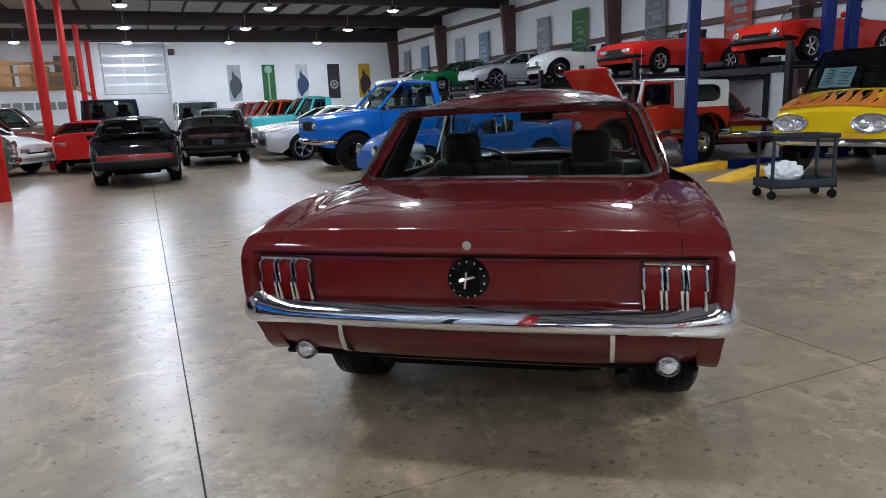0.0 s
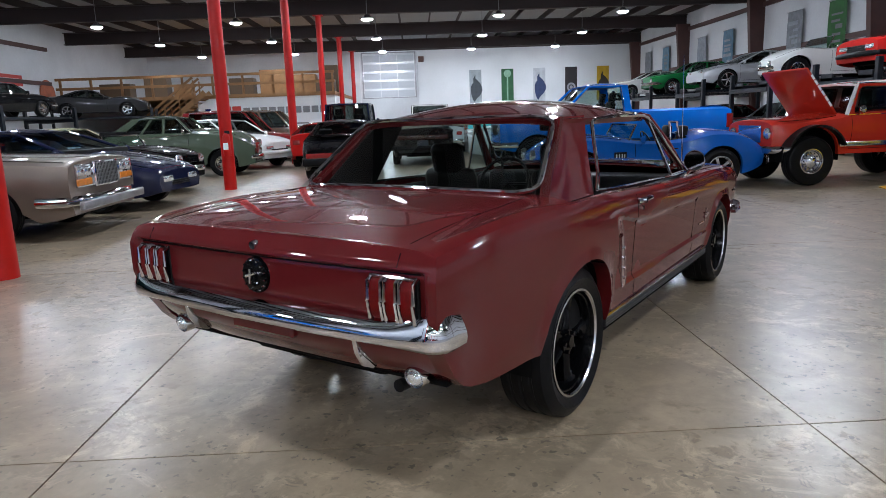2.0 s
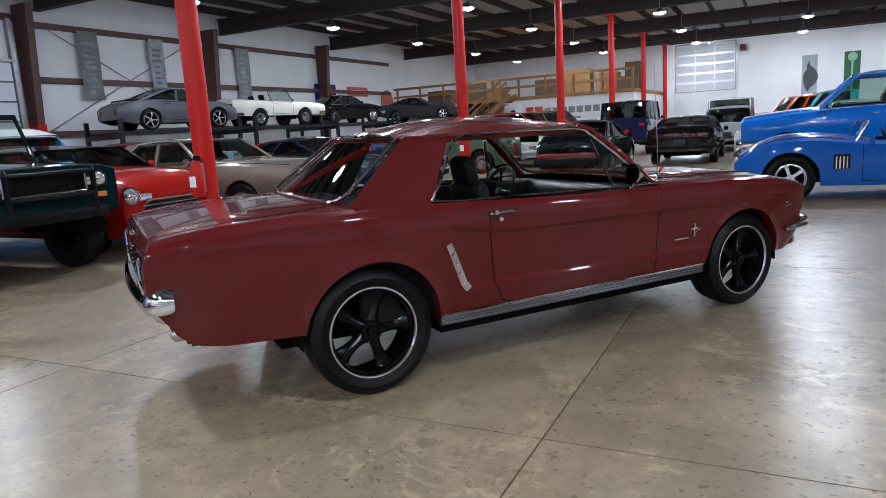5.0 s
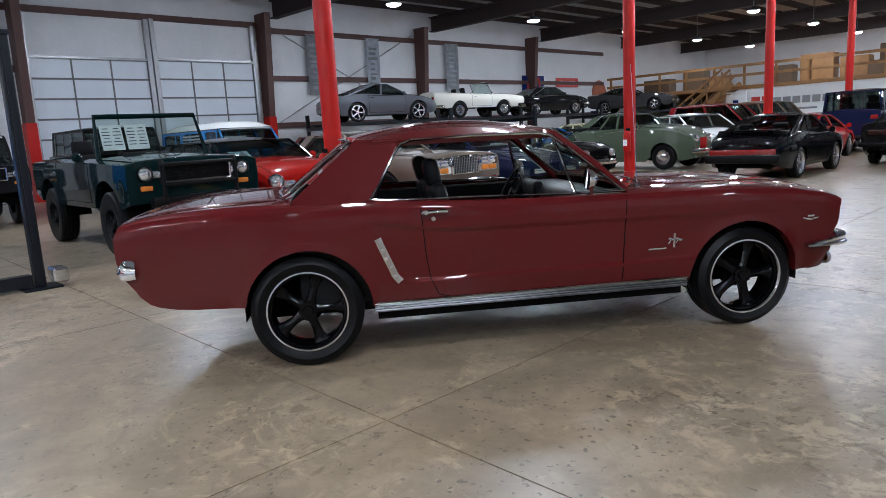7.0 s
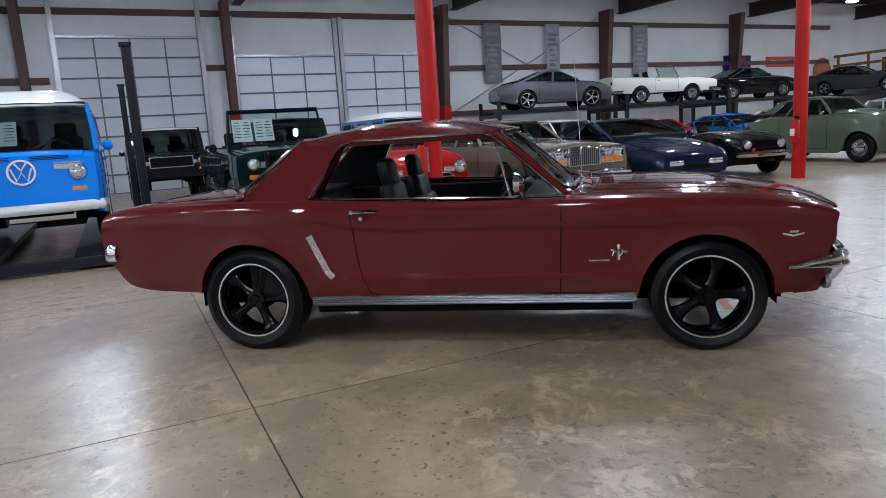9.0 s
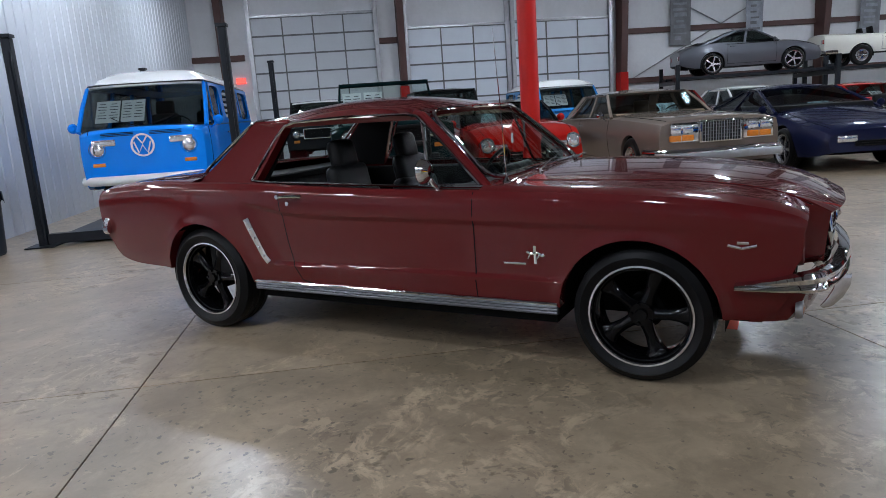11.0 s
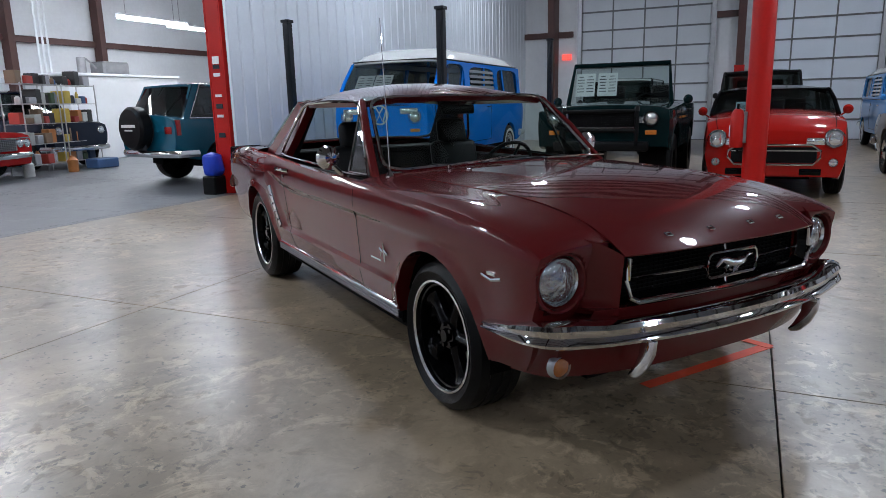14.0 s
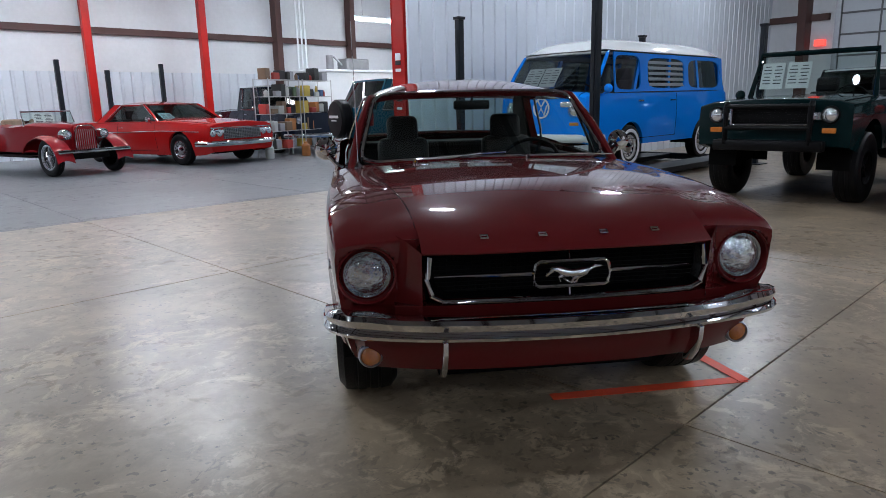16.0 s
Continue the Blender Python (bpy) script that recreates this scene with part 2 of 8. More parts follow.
def concrete(name, base, dark, stain, gloss):
    """Sealed concrete: cloudy tone, mottled worn patches, small dark spots, patchy sheen."""
    m = bpy.data.materials.new(name)
    m.use_nodes = True
    nt = m.node_tree
    b = nt.nodes["Principled BSDF"]
    b.inputs["Specular IOR Level"].default_value = 0.25
    b.inputs["Coat IOR"].default_value = 1.5
    geo = nt.nodes.new("ShaderNodeNewGeometry")
    oi = nt.nodes.new("ShaderNodeObjectInfo")

    def noise_tex(scale, detail=6, rough=0.6, dist=0.0):
        n = nt.nodes.new("ShaderNodeTexNoise")
        n.inputs["Scale"].default_value, n.inputs["Detail"].default_value = scale, detail
        n.inputs["Roughness"].default_value, n.inputs["Distortion"].default_value = rough, dist
        nt.links.new(geo.outputs["Position"], n.inputs["Vector"])
        return n.outputs["Fac"]

    def ramp(src, a, b_):
        r = nt.nodes.new("ShaderNodeMapRange")
        r.interpolation_type = "SMOOTHSTEP"
        r.inputs["From Min"].default_value, r.inputs["From Max"].default_value = a, b_
        nt.links.new(src, r.inputs["Value"])
        return r.outputs[0]

    def mixc(fac, a, b_):
        x = nt.nodes.new("ShaderNodeMix")
        x.data_type = "RGBA"
        nt.links.new(fac, x.inputs[0]) if not isinstance(fac, float) else None
        for v, sock in ((a, x.inputs[6]), (b_, x.inputs[7])):
            if isinstance(v, tuple):
                sock.default_value = (*v, 1)
            else:
                nt.links.new(v, sock)
        return x.outputs[2]

    def mul(a, k):
        x = nt.nodes.new("ShaderNodeMath")
        x.operation = "MULTIPLY"
        nt.links.new(a, x.inputs[0])
        if isinstance(k, float):
            x.inputs[1].default_value = k
        else:
            nt.links.new(k, x.inputs[1])
        return x.outputs[0]

    def chips(scale, radius, share):
        """Small ragged pits and drips, one to a cell, in a share of the cells."""
        warp = nt.nodes.new("ShaderNodeTexNoise")
        warp.inputs["Scale"].default_value, warp.inputs["Detail"].default_value = scale * 2.2, 3
        nt.links.new(geo.outputs["Position"], warp.inputs["Vector"])
        off = nt.nodes.new("ShaderNodeVectorMath")
        off.operation = "MULTIPLY_ADD"
        nt.links.new(warp.outputs["Color"], off.inputs[0])
        off.inputs[1].default_value = (0.95 / scale,) * 3
        nt.links.new(geo.outputs["Position"], off.inputs[2])
        vor = nt.nodes.new("ShaderNodeTexVoronoi")
        vor.inputs["Scale"].default_value = scale
        nt.links.new(off.outputs[0], vor.inputs["Vector"])
        sep = nt.nodes.new("ShaderNodeSeparateColor")
        nt.links.new(vor.outputs["Color"], sep.inputs[0])
        size = nt.nodes.new("ShaderNodeMath")
        size.operation = "MULTIPLY_ADD"
        nt.links.new(sep.outputs["Green"], size.inputs[0])
        size.inputs[1].default_value = 0.9 * radius * scale
        nt.links.new(vor.outputs["Distance"], size.inputs[2])
        return mul(ramp(size.outputs[0], 1.25 * radius * scale, 1.0 * radius * scale), ramp(sep.outputs["Red"], 1 - share, 1 - share + 0.02))

    cloud = ramp(noise_tex(1.1, 9, 0.7, 0.5), 0.34, 0.66)
    haze = ramp(noise_tex(4.2, 10, 0.75, 0.5), 0.42, 0.62)
    worn = ramp(noise_tex(1.9, 10, 0.78, 0.8), 0.54, 0.64)
    mid = ramp(noise_tex(3.1, 9, 0.72, 0.9), 0.5, 0.7)
    fine = ramp(noise_tex(38, 5, 0.7), 0.3, 0.75)
    blot = ramp(noise_tex(7.5, 5, 0.6, 0.5), 0.56, 0.64)
    region = ramp(noise_tex(0.55, 3, 0.5), 0.45, 0.58)
    speck = ramp(noise_tex(19, 3, 0.5, 0.6), 0.69, 0.73)
    col = mixc(cloud, dark, base)
    col = mixc(mul(haze, 0.55), col, tuple(0.8 * c for c in dark))
    col = mixc(mul(worn, 0.7), col, tuple(min(0.6, 1.45 * c) for c in base))
    col = mixc(mul(fine, 0.25), col, tuple(c * 0.78 for c in base))
    col = mixc(mul(mid, 0.45), col, tuple(0.5 * (c + d) for c, d in zip(dark, stain)))
    blotm = mul(mul(blot, region), 0.45)
    col = mixc(blotm, col, stain)
    col = mixc(mul(speck, 0.7), col, tuple(c * 0.35 for c in stain))
    field = ramp(noise_tex(0.8, 4, 0.6), 0.36, 0.54)
    scuffed = ramp(noise_tex(0.62, 4, 0.6, 0.4), 0.44, 0.56)
    col = mixc(mul(mul(ramp(noise_tex(7.0, 9, 0.72, 0.7), 0.52, 0.6), scuffed), 0.5), col, tuple(min(0.6, 1.5 * c) for c in base))
    col = mixc(mul(mul(ramp(noise_tex(10.0, 8, 0.7, 1.0), 0.56, 0.62), scuffed), 0.6), col, tuple(1.1 * c for c in stain))
    col = mixc(mul(mul(chips(7.0, 0.028, 0.25), field), 0.5), col, tuple(0.9 * c for c in stain))
    col = mixc(mul(mul(chips(13.0, 0.016, 0.5), field), 0.85), col, tuple(0.7 * c for c in stain))
    col = mixc(mul(mul(chips(26.0, 0.011, 0.55), field), 0.7), col, tuple(0.5 * c for c in stain))
    tone = nt.nodes.new("ShaderNodeMapRange")
    tone.inputs["To Min"].default_value, tone.inputs["To Max"].default_value = 0.9, 1.08
    nt.links.new(oi.outputs["Random"], tone.inputs["Value"])
    hsv = nt.nodes.new("ShaderNodeHueSaturation")
    nt.links.new(col, hsv.inputs["Color"])
    nt.links.new(tone.outputs[0], hsv.inputs["Value"])
    nt.links.new(hsv.outputs[0], b.inputs["Base Color"])
    r = nt.nodes.new("ShaderNodeMapRange")
    r.inputs["To Min"].default_value, r.inputs["To Max"].default_value = gloss, gloss + 0.14
    add = nt.nodes.new("ShaderNodeMath")
    add.operation = "MULTIPLY_ADD"
    nt.links.new(mid, add.inputs[0])
    add.inputs[1].default_value = 0.5
    nt.links.new(blotm, add.inputs[2])
    nt.links.new(add.outputs[0], r.inputs["Value"])
    b.inputs["Roughness"].default_value = 0.55
    nt.links.new(r.outputs[0], b.inputs["Coat Roughness"])
    seal = nt.nodes.new("ShaderNodeMapRange")
    seal.inputs["To Min"].default_value, seal.inputs["To Max"].default_value = 0.95, 0.35
    nt.links.new(blotm, seal.inputs["Value"])
    nt.links.new(seal.outputs[0], b.inputs["Coat Weight"])
    bp = nt.nodes.new("ShaderNodeBump")
    bp.inputs["Strength"].default_value, bp.inputs["Distance"].default_value = 0.05, 0.01
    nt.links.new(noise_tex(5, 5, 0.5), bp.inputs["Height"])
    nt.links.new(bp.outputs[0], b.inputs["Normal"])
    return m


CONCRETE = concrete("sealed_concrete", (0.34, 0.258, 0.172), (0.2, 0.15, 0.097), (0.085, 0.065, 0.042), 0.3)
CONCRETE_GREY = concrete("grey_coated_concrete", (0.105, 0.11, 0.12), (0.08, 0.085, 0.092), (0.065, 0.065, 0.068), 0.42)
JOINT = material("joint_filler", (0.02, 0.018, 0.016), 0.8, vary=0.2)

X_W, X_E, Y_N, Y_S = -17.6, 15.2, 44.2, -14.2
Z_TOP = 6.9
SLAB_X, SLAB_Y, SLAB_X0, SLAB_Y0, EDGE = 3.07, 3.7, 1.995, 1.57, -2.0
COLUMN_X, COLUMN_Y = -3.43, (5.18, 12.95, 20.7, 28.4, 36.1, 43.7)

bm = bmesh.new()
box(bm, X_W - 0.4, X_E + 0.4, Y_S - 0.4, 47.4, -0.4, -0.02)
floor = tagged(part("floor", bm, JOINT, smooth=0), "worn sealed concrete floor with sawn control joints", "floor", kind="structure")

# ---- shell of the building ----


def wall(name, x0, x1, y0, y1, z0, z1, mat, label, category="wall"):
    bm = bmesh.new()
    box(bm, x0, x1, y0, y1, z0, z1)
    return tagged(part(name, bm, mat, smooth=0), label, category, kind="structure")


wall("wall_west", X_W - 0.3, X_W, Y_S, 47, 0, Z_TOP, INSULATION, "white lined steel building wall with oxide-red girts")
wall("wall_east", X_E, X_E + 0.3, Y_S, 47, 0, Z_TOP, INSULATION, "white lined steel building wall with oxide-red girts")
wall("wall_south", X_W, X_E, Y_S - 0.3, Y_S, 0, Z_TOP, INSULATION, "white lined wall behind the service bay")
wall("wall_far", X_W, X_E, 47, 47.3, 0, Z_TOP, INSULATION, "plain white wall behind the timber mezzanine")

# white north wall with a doorway under a raised louvred door
bm = bmesh.new()
box(bm, 0.75, X_E, Y_N, Y_N + 0.2, 0, 5.6)
box(bm, -3.5, -3.0, Y_N, Y_N + 0.2, 0, 5.6)
box(bm, -3.0, 0.75, Y_N, Y_N + 0.2, 5.5, 5.6)
tagged(part("wall_north", bm, WALL_WHITE, smooth=0), "smooth white painted partition wall with a doorway", "wall", kind="structure")
bm = bmesh.new()
box(bm, -3.5, X_E, Y_N - 0.06, Y_N + 0.26, 5.6, 5.82)
tagged(part("trim_north", bm, DARK_STEEL, smooth=0), "dark steel beam capping the white partition", "beam", kind="structure")

# corrugated partition beside the service bay
bm = bmesh.new()
prof = []
x = -3.0
while x > X_W:
    prof += [(x, 0), (x - 0.20, 0), (x - 0.225, 0.035), (x - 0.275, 0.035)]
    x -= 0.3
front = [[bm.verts.new((px, EDGE + 0.02 - d, z)) for z in (0, Z_TOP)] for px, d in prof]
for a, b in zip(front, front[1:]):
    bm.faces.new((a[0], a[1], b[1], b[0]))
solid(bm, 0.05)
tagged(part("wall_corrugated", bm, CORRUGATED, smooth=0), "grey corrugated steel partition wall", "wall", kind="structure")

# low corrugated wainscot at the back of the service bay
bm = bmesh.new()
x = X_E - 0.1
front = []
while x > X_W:
    for dx, d in ((0, 0), (0.2, 0), (0.225, 0.035), (0.275, 0.035)):
        front.append([bm.verts.new((x - dx, Y_S + 0.06 + d, z)) for z in (0, 2.3)])
    x -= 0.3
for a, b in zip(front, front[1:]):
    bm.faces.new((a[0], b[0], b[1], a[1]))
tagged(part("wainscot", bm, CORRUGATED, smooth=0), "pale corrugated steel sheeting along the bay wall", "cladding", kind="structure")

# roof: liner sheets over purlins and deep rafters
bm = bmesh.new()
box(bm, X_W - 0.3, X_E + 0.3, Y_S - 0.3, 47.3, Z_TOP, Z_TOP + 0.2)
tagged(part("ceiling", bm, ROOF_LINER_DIMMED, smooth=0), "pale insulation liner under a steel roof", "ceiling", kind="structure")
RAFTERS = (-9.8, -2.3, 5.2, 12.95, 20.7, 28.4, 36.1, 43.5)
for y in RAFTERS:
    bm = bmesh.new()
    sect = [(-0.14, 5.62), (0.14, 5.62), (0.14, 5.66), (0.012, 5.66), (0.012, 6.2), (0.14, 6.2), (0.14, 6.24), (-0.14, 6.24), (-0.14, 6.2), (-0.012, 6.2), (-0.012, 5.66), (-0.14, 5.66)]
    ends = [[bm.verts.new((px, y + o, z)) for o, z in sect] for px in (X_W, X_E)]
    for k in range(12):
        bm.faces.new((ends[0][k - 1], ends[0][k], ends[1][k], ends[1][k - 1]))
    bmesh.ops.recalc_face_normals(bm, faces=bm.faces)
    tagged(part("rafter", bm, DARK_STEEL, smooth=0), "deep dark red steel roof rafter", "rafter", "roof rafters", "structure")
x = X_W + 0.75
while x < X_E:
    bm = bmesh.new()
    box(bm, x - 0.012, x + 0.012, Y_S, 47, 6.26, 6.52)
    box(bm, x - 0.07, x + 0.0, Y_S, 47, 6.24, 6.26)
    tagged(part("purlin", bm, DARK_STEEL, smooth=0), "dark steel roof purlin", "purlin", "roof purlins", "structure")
    x += 1.52

# wall columns and girts


def wall_column(x, y, side, zt=5.7, red_foot=False):
    """A tapered frame leg standing against a side wall."""
    bm = bmesh.new()
    d0, d1 = 0.28, 0.7
    s = -side
    for yy, hw in ((y, 0.11),):
        v = []
        for z, d in ((0, d0), (zt, d1)):
            v.append([bm.verts.new((x + s * t, yy + o, z)) for t in (0, d) for o in (-hw, hw)])
        for q in ((0, 1, 3, 2),):
            bm.faces.new([v[0][k] for k in q])
            bm.faces.new([v[1][k] for k in q[::-1]])
        for a, b in ((0, 1), (1, 3), (3, 2), (2, 0)):
            bm.faces.new((v[0][a], v[0][b], v[1][b], v[1][a]))
    bmesh.ops.recalc_face_normals(bm, faces=bm.faces)
    ob = part("wall_column", bm, BROWN_STEEL, smooth=0)
    tagged(ob, "tapered oxide-red steel wall column", "column", "wall columns", "structure")
    if red_foot:
        bm = bmesh.new()
        box(bm, x - 0.01 if side > 0 else x + 0.02, x + s * 0.45, y - 0.14, y + 0.14, 0, 2.2)
        part("painted_foot", bm, RED_STEEL, ob, "bright red painted lower part")


for y in (-0.9, 4.75, 12.3, 19.75, 27.2):
    wall_column(X_W, y, -1, red_foot=y in (4.75, 12.3))
for y in (-3.0, 4.7, 12.5, 20.3, 27.9, 35.7, 43.6):
    wall_column(X_E, y, 1)


def girt(name, x0, x1, y0, y1, z):
    bm = bmesh.new()
    box(bm, x0, x1, y0, y1, z - 0.09, z + 0.09)
    tagged(part(name, bm, BROWN_STEEL, smooth=0), "oxide-red steel wall girt", "girt", "wall girts", "structure")


for z in (1.9, 3.56, 5.2):
    girt("girt", X_W, X_W + 0.12, 12.4, 34.0, z)
    girt("girt", X_E - 0.12, X_E, Y_S, 44.1, 2.03 if z < 2 else z - 0.05 if z < 4 else 5.45)
girt("girt", X_W, X_W + 0.12, EDGE, 12.4, 5.35)
girt("girt", X_W, X_W + 0.12, EDGE, -0.3, 3.4)
girt("girt", X_W, X_W + 0.12, 4.0, 4.7, 3.7)
for z in (3.4, 5.6):
    bm = bmesh.new()
    box(bm, X_W, X_E, Y_S, Y_S + 0.12, z - 0.09, z + 0.09)
    tagged(part("girt", bm, BROWN_STEEL, smooth=0), "oxide-red steel wall girt", "girt", "wall girts", "structure")


DOOR_RAIL = material("door_rail", (0.13, 0.13, 0.135), 0.6, vary=0.15)


def garage_door(name, y0, y1, zt, glazed, cols):
    """A sectional overhead door: framed panels row by row."""
    ob = empty(name, pose(X_W, 0, 0), "white sectional overhead door with %s panels" % ("translucent framed" if glazed else "ribbed steel"), "garage door", kind="structure")
    bm = bmesh.new()
    for a, b in ((y0 - 0.14, y0), (y1, y1 + 0.14)):
        box(bm, 0.0, 0.16, a, b, 0, zt + 1.25)
    box(bm, 0.0, 0.14, y0, y1, zt, zt + 0.07)
    part("door_frame", bm, STEEL, ob, smooth=0)
    rows = 7 if glazed else 8
    h = zt / rows
    bm = bmesh.new()
    for r in range(rows + 1):
        box(bm, 0.02, 0.105, y0, y1, max(0, r * h - 0.026), min(zt, r * h + 0.026))
    for c in range(1, cols):
        y = y0 + (y1 - y0) * c / cols
        box(bm, 0.02, 0.095, y - 0.022, y + 0.022, 0, zt)
    part("door_rails", bm, DOOR_RAIL, ob, smooth=0)
    for r in range(rows):
        for c in range(cols):
            a, b = y0 + (y1 - y0) * c / cols, y0 + (y1 - y0) * (c + 1) / cols
            bm = bmesh.new()
            box(bm, 0.02, 0.075, a + 0.02, b - 0.02, r * h + 0.02, (r + 1) * h - 0.02)
            part("panel", bm, DOOR_GLAZED if glazed else DOOR_PANEL, ob, smooth=0)


garage_door("door_1", 0.0, 3.9, 4.6, False, 4)
garage_door("door_2", 5.0, 8.28, 4.02, True, 3)
garage_door("door_3", 8.6, 11.9, 4.05, True, 3)


# red pipe columns down the middle of the hall
def red_column(y, foot=False):
    ob = empty("red_column", pose(COLUMN_X, y, 0), "bright red painted round steel column", "column", "hall columns", "structure")
    bm = bmesh.new()
    cyl(bm, (0, 0, 0), (0, 0, 5.62), 0.125, seg=28)
    part("shaft", bm, RED_STEEL, ob)
    bm = bmesh.new()
    box(bm, -0.2, 0.2, -0.2, 0.2, 5.58, 5.62)
    part("cap_plate", bm, RED_STEEL, ob, smooth=0)
    return ob


for y in COLUMN_Y:
    red_column(y)

# high-bay lamps on a regular grid, bar four unseen ones set for brightness
LAMP_GLOW = material("lamp_diffuser", (0.825, 0.92, 1.065), emit=LAMP_POWER)
LAMP_SHELL = material("lamp_reflector", (0.05, 0.05, 0.055), 0.5, 0.3)


def high_bay(x, y, z=5.3):
    ob = empty("high_bay_lamp", pose(x, y, z), "round high-bay lamp glowing white under the roof", "ceiling lamp", "high-bay lamps")
    bm = bmesh.new()
    lathe(bm, [(0.0, -0.085), (0.1, -0.077), (0.18, -0.05), (0.22, -0.012), (0.225, 0.0)], 24)
    part("diffuser", bm, LAMP_GLOW, ob)
    bm = bmesh.new()
    lathe(bm, [(0.224, 0.0), (0.236, -0.014), (0.244, -0.014), (0.248, 0.012), (0.2, 0.05), (0.12, 0.075), (0.1, 0.15), (0.05, 0.18), (0.0, 0.18)], 24)
    part("housing", bm, LAMP_SHELL, ob)
    bm = bmesh.new()
    cyl(bm, (0, 0, 0.17), (0, 0, Z_TOP - z), 0.012, seg=6)
    part("hanger", bm, STEEL, ob)
    return ob


for x in (-12.1, -6.6, -1.35, 4.0, 9.1):
    for y in (-10.6, -6.4, 0.2, 6.9, 13.9, 20.8, 27.5, 34.3, 41.0):
        # three unseen lamps leave the grid, placed to tune the floor's brightness
        if (x, y) == (4.0, 6.9):
            high_bay(8.2, 10.8)
        elif (x, y) == (9.1, 6.9):
            high_bay(11.5, 3.9)
        elif (x, y) == (9.1, 0.2):
            high_bay(7.0, -0.1)
        else:
            high_bay(x, y)
# lamp added out of sight to brighten the room past the doorway
high_bay(-1.2, 45.7)

# ---- car building kit ----
# A car stands on its own axes: x forward, y to its left, z up, the origin on the ground midway between the axles.


def arch_height(x, arches):
    z = -1.0
    for xc, zc, ra in arches:
        if abs(x - xc) < ra:
            z = max(z, zc + math.sqrt(max(0.0, ra * ra - (x - xc) ** 2)))
    return z


def stations(x0, x1, n, arches, extra=()):
    xs = {round(x0 + (x1 - x0) * i / n, 4) for i in range(n + 1)} | {round(e, 4) for e in extra}
    for xc, zc, ra in arches:
        xs = {x for x in xs if abs(x - xc) > ra * 1.05}
        xs |= {round(xc + ra * 0.9999 * math.cos(math.pi * k / 18), 4) for k in range(19)}
    return sorted(xs)


def shell(bm, xs, bot, top, lateral, crown, arches, rows, cols=6, opening=None, round_top=0.03, caps=True, topf=None, warp=None, cap_cols=1):
    """The lower body: two sides and the panels over them. bot, top and crown are functions of x, lateral of (x, height share)."""
    halves = []
    for s in (1, -1):
        grid = []
        for x in xs:
            zb, zt = bot(x), top(x)
            za = arch_height(x, arches)
            line = []
            for h in rows:
                z = max(zb + (zt - zb) * h, min(za, zt - 0.02))
                hh = (z - zb) / (zt - zb)
                line.append((lateral(x, hh), z))
            y0, z0 = line[0]
            line = [(y0 - 0.07, z0 + 0.004), (y0 - 0.012, z0 - 0.002 if za < 0 else z0)] + line
            ye, ze = line[-1]
            n_side = len(line)
            c = crown(x)
            for k in range(1, cols + 1):
                a = k / cols
                y = ye * (1 - a)
                rise = (1 - (1 - a) ** 2) * c
                edge = round_top * (1 - math.exp(-a * 14))
                line.append((y, ze + (topf(x, a) if topf else rise + edge)))
            grid.append([bm.verts.new((x + (warp(x, y, z, 0) if warp else 0), s * y, z)) for y, z in line])
        halves.append((grid, s))
        for i in range(len(xs) - 1):
            xm = 0.5 * (xs[i] + xs[i + 1])
            for j in range(len(grid[0]) - 1):
                if opening and j >= n_side - 1 and opening[0] < xm < opening[1] and j - n_side + 1 >= opening[2]:
                    continue
                q = (grid[i][j], grid[i + 1][j], grid[i + 1][j + 1], grid[i][j + 1])
                bm.faces.new(q if s < 0 else q[::-1])
    if caps:
        for i in (0, len(xs) - 1):
            left, right = halves[0][0][i], halves[1][0][i]
            rows_ = []
            for a, b in zip(left, right):
                row = [a]
                for k in range(1, cap_cols):
                    c = a.co.lerp(b.co, k / cap_cols)
                    c.x += warp(xs[i], c.y, c.z, 1)
                    row.append(bm.verts.new(c))
                rows_.append(row + [b])
            for ra, rb in zip(rows_, rows_[1:]):
                for k in range(cap_cols):
                    q = (ra[k], rb[k], rb[k + 1], ra[k + 1])
                    bm.faces.new(q if i == 0 else q[::-1])
    bmesh.ops.remove_doubles(bm, verts=bm.verts, dist=0.0008)
    bmesh.ops.dissolve_degenerate(bm, edges=bm.edges, dist=0.0004)
    bmesh.ops.recalc_face_normals(bm, faces=bm.faces)


def wheel_wells(bm, arches, w, floor_z, x0, x1, depth=0.34, low=0.12):
    """Dark liners over the wheels and a floor pan between them."""
    for xc, zc, ra in arches:
        for s in (1, -1):
            def f(u, v):
                a = math.pi * (1.08 * u - 0.04)
                return Vector((xc + (ra + 0.012) * math.cos(a), s * (w - 0.05 - depth * v), max(0.12, zc + (ra + 0.012) * math.sin(a))))
            patch(bm, f, 14, 1)

            def g(u, v):
                a = math.pi * (1.08 * u - 0.04)
                return Vector((xc + v * (ra + 0.012) * math.cos(a), s * (w - 0.05 - depth), max(low, zc + v * (ra + 0.012) * math.sin(a))))
            patch(bm, g, 14, 1)
    box(bm, x0, x1, -(w - 0.05 - depth), w - 0.05 - depth, floor_z - 0.02, floor_z + 0.12)
    xa = sorted(a[0] for a in arches)
    ra = arches[0][2]
    box(bm, xa[0] + ra + 0.03, xa[1] - ra - 0.03, -(w - 0.08), w - 0.08, floor_z, floor_z + 0.06)


WHEELS = {}


